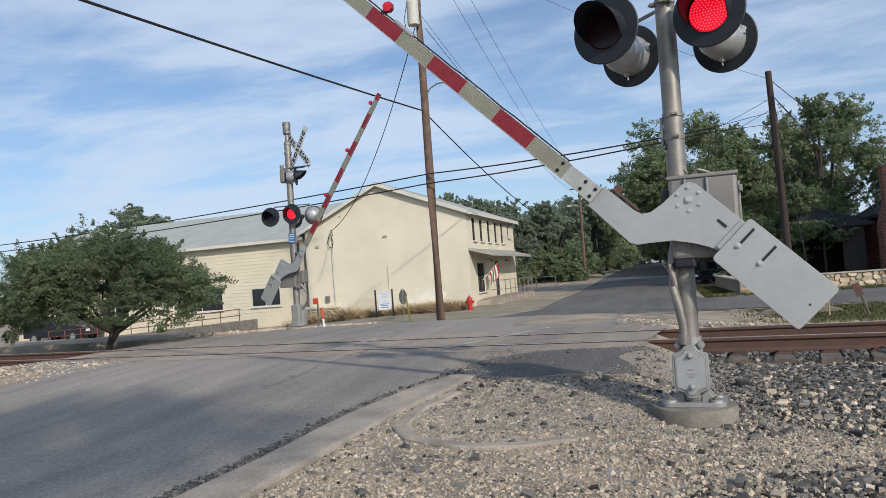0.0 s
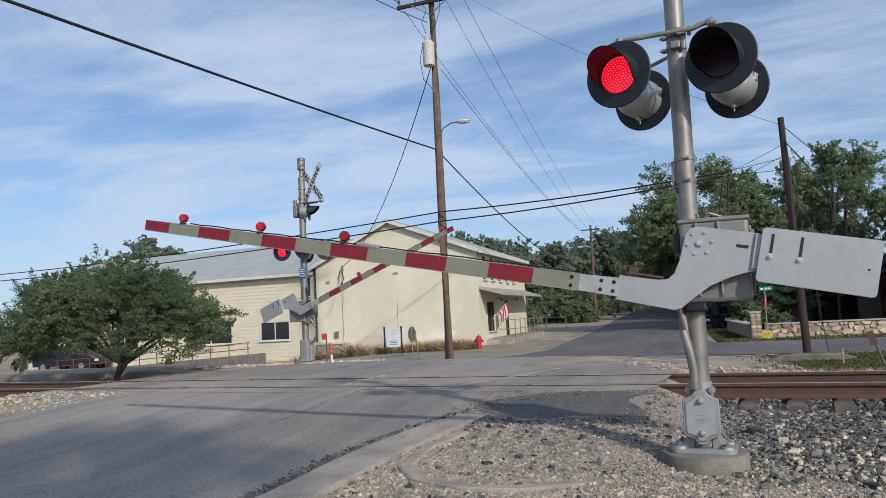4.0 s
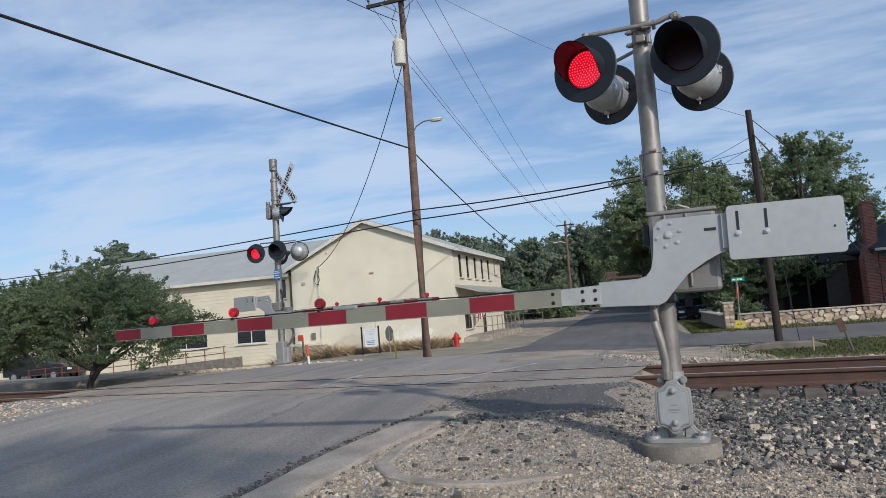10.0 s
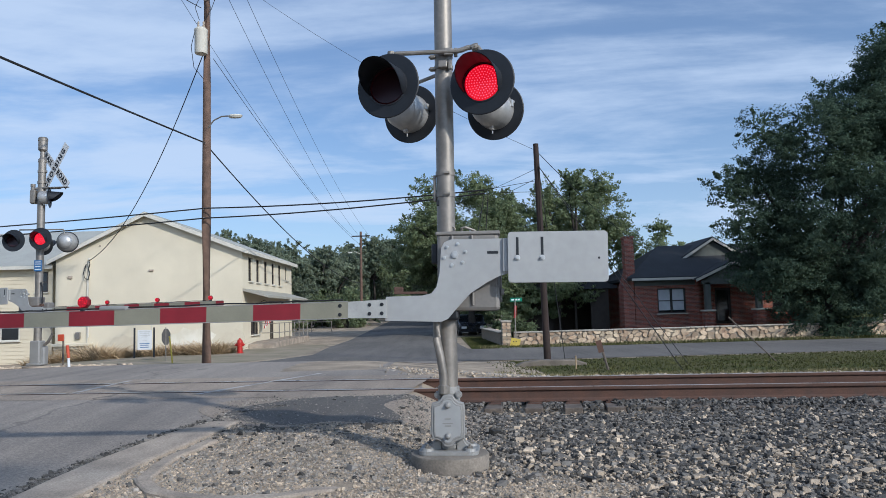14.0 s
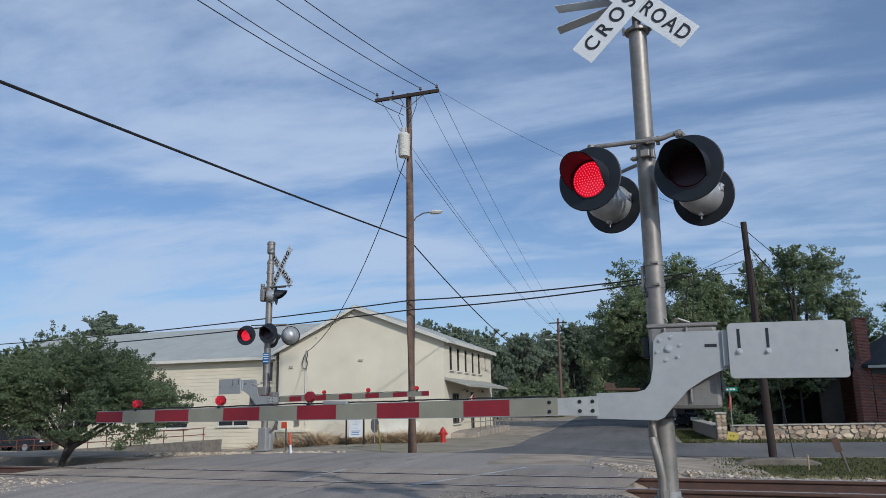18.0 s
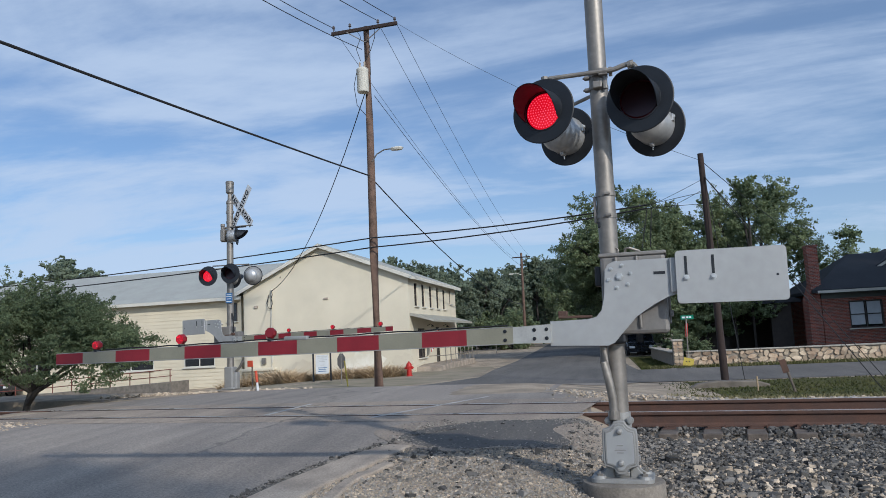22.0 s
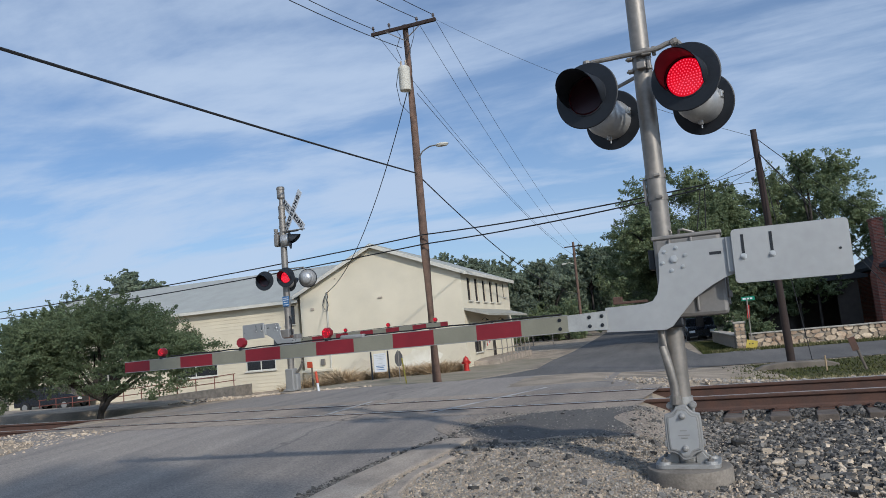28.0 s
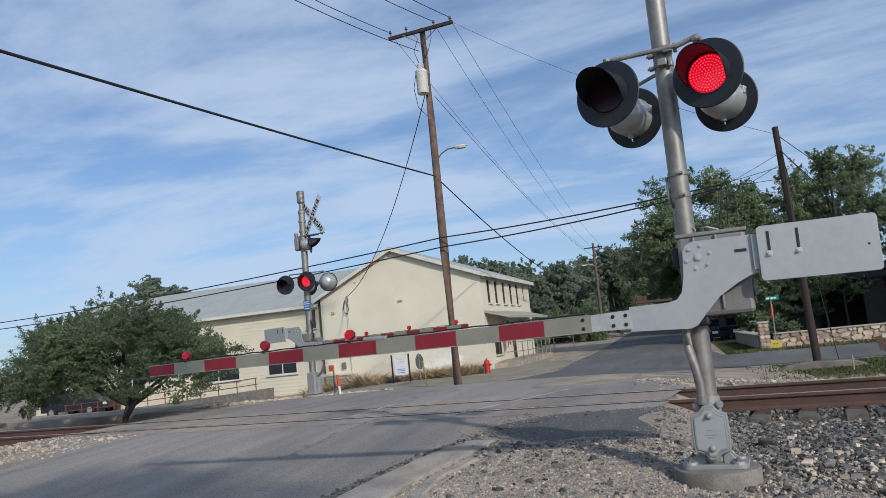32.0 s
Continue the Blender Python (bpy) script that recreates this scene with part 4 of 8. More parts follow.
def near_signal():
    t = thing("crossing_signal", NEAR, "galvanised railway crossing signal with red lights, crossbuck and striped gate", "crossing signal", "crossing signals")
    bm = BM()
    lathe(bm, [(0.0, -0.12), (0.318, -0.12), (0.32, 0.115), (0.312, 0.127), (0.305, 0.129), (0.0, 0.135)], 40)
    part("foundation", bm, "old_concrete", t, "round weathered concrete foot", smooth=True)
    # junction box base
    bm = BM()
    fl = []
    for cx, cz, a0 in ((0.17, 0.10, 0), (-0.17, 0.10, 90), (-0.17, -0.12, 180), (0.17, -0.12, 270)):
        for k in range(6):
            a = radians(a0 + 18 * k)
            fl.append((cx + 0.07 * math.cos(a), cz + 0.07 * math.sin(a)))
    prism(bm, fl, 0.0, -0.035, Matrix.Translation((0, 0, 0.13)) @ Matrix.Rotation(radians(-90), 4, "X") @ Matrix.Diagonal((1, 1, -1, 1)), 0.004)
    for ax in (-0.17, 0.17):
        for ay in (-0.12, 0.10):
            rod(bm, (ax, ay, 0.16), (ax, ay, 0.183), 0.052, 0.044, 16)
    box(bm, (0.0, 0.0, 0.25), (0.13, 0.16, 0.18), bevel=0.02)
    for sx in (-1, 1):
        for sy in (-1, 1):
            prism(bm, [(-0.012, 0), (0.13, 0), (0.10, 0.02), (0.06, 0.05), (0.03, 0.10), (0.012, 0.18), (-0.012, 0.2)] if sx > 0 else [(0.012, 0.2), (-0.012, 0.18), (-0.03, 0.10), (-0.06, 0.05), (-0.10, 0.02), (-0.13, 0), (0.012, 0)], -0.014, 0.014, Matrix.Translation((sx * 0.075, sy * 0.07, 0.16)), 0.003)
    rod(bm, (0, 0, 0.2), (0, 0, 0.66), 0.10, 0.088, 20)
    part("mast_base", bm, "alu", t, "cast metal mast base")
    for sx in (-0.17, 0.17):
        for sy in (-0.12, 0.10):
            bm = BM()
            rod(bm, (sx, sy, 0.18), (sx, sy, 0.215), 0.010, n=8)
            rod(bm, (sx, sy, 0.18), (sx, sy, 0.20), 0.024, n=6)
            part("anchor_bolt", bm, "galv", t)
    bm = BM()
    pl = []
    for x, z in ((0.0, 0.195), (0.03, 0.20), (0.055, 0.235), (0.085, 0.25), (0.128, 0.26), (0.134, 0.30), (0.134, 0.50), (0.128, 0.54), (0.085, 0.552), (0.06, 0.57), (0.04, 0.60), (0.0, 0.61)):
        pl.append((x, z))
    outl = pl + [(-x, z) for x, z in pl[-2:0:-1]]
    prism(bm, outl, -0.155, -0.09, bevel=0.006)
    bx = part("junction_box", bm, "alu", t, "scalloped metal junction box cover")
    bm = BM()
    sc = [(x * 0.86, 0.403 + (z - 0.403) * 0.88) for x, z in outl]
    prism(bm, sc, -0.163, -0.15, bevel=0.004)
    part("cover_rim", bm, "alu", bx)
    bm = BM()
    sc = [(x * 0.76, 0.403 + (z - 0.403) * 0.80) for x, z in outl]
    prism(bm, sc, -0.1645, -0.16)
    part("cover_panel", bm, "plate", bx)
    for z in (0.285, 0.525):
        bm = BM()
        lathe(bm, [(0.026, 0.0), (0.024, 0.012), (0.014, 0.02), (0.012, 0.035), (0.0, 0.038)], 12, Matrix.Translation((0, -0.163, z)) @ TO_Y)
        part("cover_bolt", bm, "alu", bx)
    for w, z in ((0.05, 0.42), (0.085, 0.385), (0.05, 0.365)):
        bm = BM()
        box(bm, (0, -0.1655, z), (w, 0.003, 0.010), bevel=0.001)
        part("cast_mark", bm, "alu", bx)
    for sx in (-0.132, 0.132):
        bm = BM()
        box(bm, (sx, -0.125, 0.32), (0.03, 0.05, 0.045), bevel=0.004)
        part("hinge", bm, "alu", bx)
    for sx in (-0.085, 0.085):
        bm = BM()
        rod(bm, (sx, -0.06, 0.60), (sx, -0.1, 0.60), 0.028, n=12)
        rod(bm, (sx, -0.1, 0.60), (sx, -0.112, 0.60), 0.018, n=6)
        part("clamp_bolt", bm, "alu", t)
    # mast
    bm = BM()
    rod(bm, (0, 0, 0.55), (0, 0, 4.42), 0.0755, n=32)
    part("mast", bm, "galv", t, "galvanised steel mast", smooth=True)
    for z, dx in ((2.42, 0.0), (2.24, 0.0)):
        bm = BM()
        rod(bm, (0, 0, z - 0.018), (0, 0, z + 0.018), 0.082, n=28)
        box(bm, (0.02, -0.085, z), (0.05, 0.02, 0.02), bevel=0.003)
        part("band", bm, "galv", t)
    bm = BM()
    box(bm, (-0.09, 0.0, 2.30), (0.022, 0.05, 0.22), bevel=0.005)
    part("splice_box", bm, "galv", t)
    bm = BM()
    box(bm, (-0.05, -0.03, 2.17), (0.05, 0.05, 0.05), bevel=0.008)
    part("cable_gland", bm, "black", t)
    # gate mechanism
    bm = BM()
    box(bm, (0.185, -0.045, 1.585), (0.50, 0.27, 0.63), bevel=0.03)
    bx = part("gearbox", bm, "castbox", t, "cast aluminium gate mechanism case")
    bm = BM()
    box(bm, (0.185, -0.045, 1.90), (0.52, 0.29, 0.03), bevel=0.008)
    part("lid", bm, "castbox", bx)
    bm = BM()
    box(bm, (0.442, -0.02, 1.59), (0.022, 0.20, 0.50), bevel=0.008)
    for z in (1.42, 1.78):
        box(bm, (0.455, -0.12, z), (0.03, 0.05, 0.05), bevel=0.006)
    part("side_door", bm, "castbox", bx)
    bm = BM()
    for xx in (0.06, 0.22):
        rod(bm, (xx, -0.19, 1.32), (xx, -0.19, 1.88), 0.012, n=8)
    part("rib", bm, "castbox", bx)
    bm = BM()
    ring = [(0.055 + 0.022 * math.cos(a), -0.05, 1.945 + 0.022 * math.sin(a)) for a in np.linspace(0, 2 * math.pi, 13)]
    pipe(bm, ring, 0.006, 6)
    part("lifting_eye", bm, "galv", bx)
    bm = BM()
    pipe(bm, [(0.13, -0.02, 1.91), (0.13, -0.02, 1.96), (0.16, -0.02, 1.965), (0.24, 0.0, 1.935), (0.25, 0.0, 1.90)], 0.011, 8)
    part("cable_fitting", bm, "galv", bx)
    bm = BM()
    box(bm, (0.02, -0.05, 1.26), (0.16, 0.22, 0.12), bevel=0.02)
    rod(bm, (0.02, -0.05, 1.22), (0.02, -0.05, 1.30), 0.085, n=18)
    part("motor", bm, "black", t, "dark motor under the case")
    bm = BM()
    box(bm, (-0.09, -0.08, 1.74), (0.05, 0.10, 0.16), bevel=0.01)
    part("buffer", bm, "black", t, "black buffer and spring")
    bm = BM()
    pipe(bm, [(-0.05, -0.06, 1.42), (-0.085, -0.09, 1.24), (-0.085, -0.105, 1.06), (-0.055, -0.115, 0.90), (-0.035, -0.11, 0.76), (-0.03, -0.11, 0.62)], 0.034, 12)
    part("conduit", bm, "galv", t, "bent metal conduit", smooth=True)
    bm = BM()
    rod(bm, (-0.03, -0.11, 0.61), (-0.03, -0.11, 0.68), 0.044, n=12)
    part("conduit_nut", bm, "galv", t)
    # lamps and their arms
    zl = 3.12
    for sx, ph in ((-1, 1), (1, 0)):
        flasher(t, (-0.055 + 0.385 * sx, -0.25, zl), -15, -2, ph, 1.065)
        flasher(t, (0.042 + 0.388 * sx, 0.52, zl - 0.03), 163, -2, None, 1.05)
        x0f = -0.05 + 0.39 * sx
        bm = BM()
        if sx < 0:
            pipe(bm, [(0.05, -0.115, zl + 0.315), (x0f + 0.05, -0.13, zl + 0.31), (x0f, -0.13, zl + 0.295), (x0f - 0.01, -0.13, zl + 0.15)], 0.019, 10)
        else:
            pipe(bm, [(0.05, -0.115, zl + 0.315), (0.13, -0.12, zl + 0.315), (0.165, -0.12, zl + 0.322), (0.21, -0.12, zl + 0.338), (0.255, -0.12, zl + 0.344), (0.30, -0.12, zl + 0.335), (0.325, -0.13, zl + 0.30), (0.335, -0.13, zl + 0.15)], 0.021, 10)
        part("lamp_arm", bm, "galv", t)
        bm = BM()
        lathe(bm, [(0.0, 0.03), (0.03, 0.028), (0.034, 0.0), (0.03, -0.03), (0, -0.03)], 12, Matrix.Translation((x0f + 0.01, -0.13, zl + 0.30) if sx < 0 else (0.275, -0.12, zl + 0.340)) @ Matrix.Rotation(radians(0 if sx < 0 else 75), 4, "Y"))
        part("elbow", bm, "galv", t)
        x1f = 0.055 + 0.40 * sx
        bm = BM()
        pipe(bm, [(0.02 * sx, 0.085, zl + 0.20), (x1f - 0.05 * sx, 0.36, zl + 0.20), (x1f, 0.37, zl + 0.15), (x1f, 0.37, zl + 0.1)], 0.016, 10)
        part("lamp_arm", bm, "galv", t)
    bm = BM()
    for z, dx in ((zl + 0.315, 0.05), (zl + 0.21, 0.0)):
        rod(bm, (0, 0, z - 0.016), (0, 0, z + 0.016), 0.081, n=24)
        box(bm, (dx, -0.10, z), (0.075, 0.055, 0.06), bevel=0.008)
        box(bm, (dx + 0.06, -0.085, z), (0.03, 0.035, 0.075), bevel=0.006)
        box(bm, (-0.09, -0.02, z - 0.01), (0.05, 0.05, 0.03), bevel=0.008)
        rod(bm, (-0.125, -0.02, z - 0.01), (-0.09, -0.02, z - 0.01), 0.009, n=6)
    part("lamp_bracket", bm, "galv", t)
    # crossbucks
    bm = BM()
    rod(bm, (0, 0, 4.42), (0, 0, 4.47), 0.074, n=24)
    rod(bm, (0, 0, 4.46), (0, 0, 4.485), 0.105, n=24)
    rod(bm, (0, 0, 4.485), (0, 0, 4.52), 0.09, 0.06, 24)
    for ax, ay in ((-0.11, -0.03), (0.11, -0.03), (0.0, -0.115)):
        rod(bm, (ax, ay, 4.45), (ax, ay, 4.51), 0.013, n=6)
    box(bm, (0.0, -0.02, 4.76), (0.07, 0.05, 0.54), bevel=0.006)
    part("sign_post", bm, "galv", t)
    crossbuck(t, (-0.02, -0.105, 4.74), -3, 44.5, -45.5, 1.28)
    for z, a in ((4.87, 3), (4.74, -13)):
        bm = BM()
        box(bm, (0, 0, 0), (0.62, 0.229, 0.004))
        b = part("rear_blade", bm, "sign_white", t, "bare grey rear crossbuck blade")
        b.matrix_basis = Matrix.Translation((-0.40, 0.1, z)) @ Matrix.Rotation(radians(a), 4, "Y") @ Matrix.Rotation(radians(12), 4, "X")
    g, arm = gate(t, (0.085, -0.255, 1.72), 1, 5.43, ((3.06, 0.115, 0.0), (4.00, 0.11, 1.0), (4.96, 0.10, True)), 1.4)
    GATES.append((g, arm, 1))
    bm = BM()
    box(bm, (-2.80, -0.02, -0.405), (0.24, 0.06, 0.04), bevel=0.014)
    part("cable_plug", bm, "alu", arm)
    return t


near_signal()
FAR = pose(-9.88, 17.7, 0.2, 0, 0.6, -4.3)


def far_signal():
    t = thing("crossing_signal", FAR, "far galvanised railway crossing signal with crossbuck and striped gate arm", "crossing signal", "crossing signals")
    bm = BM()
    rod(bm, (0, 0, 0.3), (0, 0, 5.04), 0.088, n=20)
    part("mast", bm, "galv", t, smooth=True)
    bm = BM()
    lathe(bm, [(0.088, 5.00), (0.098, 5.01), (0.098, 5.07), (0.06, 5.13), (0.055, 5.27), (0.095, 5.31), (0.105, 5.32), (0.105, 5.54), (0.112, 5.55), (0.112, 5.60), (0.095, 5.63), (0.0, 5.64)], 20)
    part("mast_cap", bm, "galv", t)
    for z in (4.22, 4.48, 4.75, 3.28, 1.15):
        bm = BM()
        rod(bm, (0, 0, z), (0, 0, z + 0.06), 0.102, n=20)
        box(bm, (0.1, -0.02, z + 0.03), (0.06, 0.05, 0.05))
        part("mast_clamp", bm, "galv", t)
    bm = BM()
    rod(bm, (-0.2, -0.04, 3.98), (-0.2, -0.04, 4.42), 0.035, n=10)
    rod(bm, (-0.2, -0.04, 4.40), (-0.2, -0.04, 4.47), 0.055, n=12)
    box(bm, (0.34, -0.04, 4.37), (0.72, 0.10, 0.02))
    part("upper_bracket", bm, "castbox", t)
    bm = BM()
    pipe(bm, [(0.12, -0.12, 1.25), (0.2, -0.15, 1.6), (0.16, -0.12, 1.95), (0.08, -0.05, 2.05)], 0.02, 6)
    part("cable_loop", bm, "wire", t)
    bm = BM()
    lathe(bm, [(0.0, -0.1), (0.3, -0.1), (0.31, 0.06), (0.0, 0.07)], 24)
    part("foundation", bm, "concrete", t)
    bm = BM()
    box(bm, (0, 0, 0.36), (0.25, 0.24, 0.6), bevel=0.03)
    box(bm, (0, 0, 0.10), (0.36, 0.32, 0.05), bevel=0.01)
    box(bm, (0.16, 0.02, 0.30), (0.12, 0.18, 0.44), bevel=0.03)
    part("mast_base", bm, "alu", t, "cast metal mast base")
    crossbuck(t, (0.24, 0.13, 4.88), -24, 50, -44, 1.42, 0.008)
    # cantilevered pair seen from the side
    bm = BM()
    box(bm, (0.12, -0.02, 4.36), (0.75, 0.08, 0.05), bevel=0.01)
    box(bm, (-0.18, 0, 4.16), (0.14, 0.2, 0.34), bevel=0.03)
    part("upper_bracket", bm, "galv", t)
    flasher(t, (0.22, -0.02, 4.13), 112, -2, None, 1.0)
    zl = 3.07
    flasher(t, (-0.52, -0.24, zl), 10, -2, 1, 1.03)
    flasher(t, (0.16, -0.24, zl + 0.03), 8, -2, 0, 1.03)
    flasher(t, (0.56, 0.22, zl - 0.02), 196, -2, None, 1.0, True)
    flasher(t, (-0.10, 0.32, zl - 0.06), 172, -2, None, 1.0)
    bm = BM()
    pipe(bm, [(-0.52, -0.05, zl + 0.12), (-0.50, -0.05, zl + 0.28), (0, -0.06, zl + 0.27), (0.52, 0.1, zl + 0.28), (0.56, 0.12, zl + 0.12)], 0.018, 8)
    part("lamp_arm", bm, "galv", t)
    bm = BM()
    box(bm, (0.03, -0.105, 2.46), (0.20, 0.012, 0.27), bevel=0.003)
    b = part("notice_plate", bm, "blue_sign", t, "small blue notice plate with white lines")
    for z, w in ((2.55, 0.15), (2.50, 0.17), (2.44, 0.13), (2.37, 0.16)):
        bm = BM()
        box(bm, (0.03, -0.113, z), (w, 0.004, 0.018))
        part("line", bm, "sign_white", b)
    bm = BM()
    box(bm, (-0.14, -0.04, 1.42), (0.5, 0.28, 0.58), bevel=0.025)
    bx = part("gearbox", bm, "castbox", t, "cast aluminium gate mechanism case")
    bm = BM()
    box(bm, (0.22, -0.02, 1.40), (0.26, 0.26, 0.34), bevel=0.03)
    box(bm, (0.1, -0.02, 1.18), (0.24, 0.22, 0.2), bevel=0.03)
    part("motor", bm, "castbox", t)
    bm = BM()
    pipe(bm, [(0.22, -0.1, 1.22), (0.38, -0.1, 1.0), (0.42, -0.08, 0.8), (0.30, -0.06, 0.62), (0.2, -0.04, 0.55)], 0.035, 10)
    part("conduit", bm, "galv", t, smooth=True)
    g, arm = gate(t, (-0.18, -0.30, 1.78), -1, 5.28, ((2.32, 0.11, True), (3.63, 0.12, True), (4.97, 0.12, True)))
    GATES.append((g, arm, -1))
    return t


far_signal()


# ---- walls with openings ----
def wall_cells(bm, x0, x1, z0, z1, d0, d1, holes, m=None):
    """A wall in x and z from depth d0 to d1 with rectangular openings (x0, x1, z0, z1)."""
    m = m or Matrix.Identity(4)
    xs = sorted({x0, x1, *[h[0] for h in holes], *[h[1] for h in holes]})
    zs = sorted({z0, z1, *[h[2] for h in holes], *[h[3] for h in holes]})
    for a, b in zip(xs, xs[1:]):
        for c, d in zip(zs, zs[1:]):
            mx, mz = (a + b) / 2, (c + d) / 2
            if not any(h[0] < mx < h[1] and h[2] < mz < h[3] for h in holes):
                box(bm, m @ Vector((mx, (d0 + d1) / 2, mz)), (b - a, d1 - d0, d - c), m.to_3x3().to_4x4())
    bmesh.ops.remove_doubles(bm, verts=bm.verts, dist=0.0005)
    return bm


def window(parent, name, m, w, h, frame_mat="frame_dark", bars=(1, 1), sill="trim", deep=0.1, fw=0.05):
    """A window in its opening, seen along +y; m: its middle on the wall's face."""
    bm = BM()
    for sx in (-1, 1):
        box(bm, (sx * (w / 2 - fw / 2), deep, 0), (fw, 0.06, h))
    for sz in (-1, 1):
        box(bm, (0, deep, sz * (h / 2 - fw / 2)), (w - 2 * fw, 0.06, fw))
    f = part(name, bm, frame_mat, parent)
    f.matrix_basis = m
    for i in range(1, bars[0]):
        bm = BM()
        box(bm, (-w / 2 + w * i / bars[0], deep, 0), (fw * 0.8, 0.05, h - 2 * fw))
        part("mullion", bm, frame_mat, f)
    for i in range(1, bars[1]):
        bm = BM()
        box(bm, (0, deep - 0.004, -h / 2 + h * i / bars[1]), (w - 2 * fw, 0.05, fw * 0.8))
        part("glazing_bar", bm, frame_mat, f)
    bm = BM()
    box(bm, (0, deep + 0.02, 0), (w - fw, 0.008, h - fw))
    part("pane", bm, "glass", f)
    if sill:
        bm = BM()
        box(bm, (0, -0.04, -h / 2 - 0.03), (w + 0.12, 0.14, 0.06), bevel=0.008)
        part("sill", bm, sill, f)
    return f


# ---- the cream two-storey building across the tracks ----
def gable_building():
    X0, X1, Y0, Y1 = -19.75, -10.3, 36.9, 48.6
    PX, PZ, EZL, EZR, ZB = -15.17, 6.62, 4.42, 4.70, -1.4
    t = thing("stucco_building", pose(0, 0, 0), "two-storey cream stucco building with a low gable roof and awning", "building")
    bm = BM()
    prism(bm, [(X0, ZB), (X1, ZB), (X1, EZR), (PX, PZ), (X0, EZL)], Y0, Y0 + 0.3)
    part("gable_wall", bm, "stucco", t, "blank cream stucco gable wall with faint stains")
    wins = [(38.4, 0.72), (40.0, 0.72), (41.75, 0.72), (43.5, 0.72), (45.2, 0.72)]
    holes = [(y - w / 2, y + w / 2, 3.15, 4.42) for y, w in wins] + [(46.75, 47.25, 3.55, 4.42)] + [(38.5, 40.1, 0.35, 1.95), (42.6, 43.7, -0.1, 2.05)]
    side = Matrix.Translation((X1, 0, 0)) @ Matrix.Rotation(radians(90), 4, "Z")
    bm = BM()
    wall_cells(bm, Y0 + 0.3, Y1, ZB, EZR, 0.0, 0.28, holes, side)
    part("side_wall", bm, "stucco", t)
    for h in holes[:6]:
        window(t, "window", side @ Matrix.Translation(((h[0] + h[1]) / 2, 0, (h[2] + h[3]) / 2)), h[1] - h[0], h[3] - h[2], bars=(1, 2))
    window(t, "shop_window", side @ Matrix.Translation((39.3, 0, 1.15)), 1.6, 1.6, bars=(3, 2), fw=0.07)
    window(t, "door", side @ Matrix.Translation((43.15, 0, 0.975)), 1.1, 2.15, bars=(2, 1), sill=None, fw=0.09)
    bm = BM()
    box(bm, ((X0 + X1) / 2, Y1 - 0.15, 1.6), (X1 - X0 - 0.6, 0.3, 6.0))
    part("rear_wall", bm, "stucco", t)
    bm = BM()
    box(bm, (X0 + 0.15, (Y0 + Y1) / 2, 1.45), (0.3, Y1 - Y0 - 0.7, 5.7))
    part("side_wall", bm, "stucco", t)
    # roof slopes with fascia
    for xe, ze, nm in ((X0 - 0.32, EZL - 0.13, "roof"), (X1 + 0.32, EZR - 0.13, "roof")):
        bm = BM()
        o = [(xe, ze + 0.02), (PX, PZ + 0.02), (PX, PZ + 0.14), (xe, ze + 0.14)]
        prism(bm, o if xe < PX else o[::-1], Y0 - 0.28, Y1 + 0.3)
        part(nm, bm, "shingle", t)
        bm = BM()
        o = [(xe, ze - 0.10), (PX, PZ - 0.10), (PX, PZ + 0.10), (xe, ze + 0.10)]
        prism(bm, o if xe < PX else o[::-1], Y0 - 0.33, Y0 - 0.285)
        part("fascia", bm, "trim", t)
        bm = BM()
        box(bm, (xe + (0.02 if xe > PX else -0.02), (Y0 + Y1) / 2, ze + 0.02), (0.035, Y1 - Y0 + 0.6, 0.2))
        part("fascia", bm, "trim", t)
    # awning over the shop door
    bm = BM()
    prism(bm, [(X1, 2.62), (X1 + 1.25, 2.26), (X1 + 1.25, 2.36), (X1, 2.74)], 36.95, 47.6)
    a = part("awning", bm, "awning", t, "pale sheet-metal sloping awning")
    bm = BM()
    box(bm, (X1 + 1.265, 42.3, 2.29), (0.03, 10.6, 0.11))
    part("awning_edge", bm, "awning", a)
    for y in (40.6, 44.5):
        bm = BM()
        pipe(bm, [(X1, y, 2.1), (X1 + 0.18, y, 2.2), (X1 + 0.3, y, 2.12)], 0.02, 6)
        lathe(bm, [(0.0, 0.08), (0.05, 0.07), (0.11, 0.0), (0.0, 0.0)], 12, Matrix.Translation((X1 + 0.3, y, 2.04)))
        part("wall_lamp", bm, "black", t)
    # service drop, vents and ledge on the gable
    bm = BM()
    pipe(bm, [(-18.05, Y0 - 0.06, 0.5), (-18.05, Y0 - 0.06, 4.35), (-18.0, Y0 - 0.12, 4.45), (-17.95, Y0 - 0.18, 4.38)], 0.045, 8)
    part("service_mast", bm, "trim", t)
    bm = BM()
    pts = [(-18.0 + 0.03 * math.sin(a * 2), Y0 - 0.12, 4.3 - 0.9 * a / 6) for a in np.linspace(0, 6, 16)] + [(-18.2, Y0 - 0.12, 3.45), (-18.3, Y0 - 0.12, 3.7), (-18.15, Y0 - 0.12, 4.2)]
    pipe(bm, pts, 0.022, 6)
    part("service_cable", bm, "wire", t)
    for x, z, w, h in ((-14.9, 3.78, 0.24, 0.09), (-17.5, 5.1, 0.06, 0.06), (-19.0, 3.55, 0.2, 0.14)):
        bm = BM()
        box(bm, (x, Y0 - 0.04, z), (w, 0.08, h), bevel=0.01)
        part("vent", bm, "concrete", t)
    bm = BM()
    box(bm, (-18.75, Y0 - 0.24, 0.16), (1.9, 0.46, 0.14), bevel=0.02)
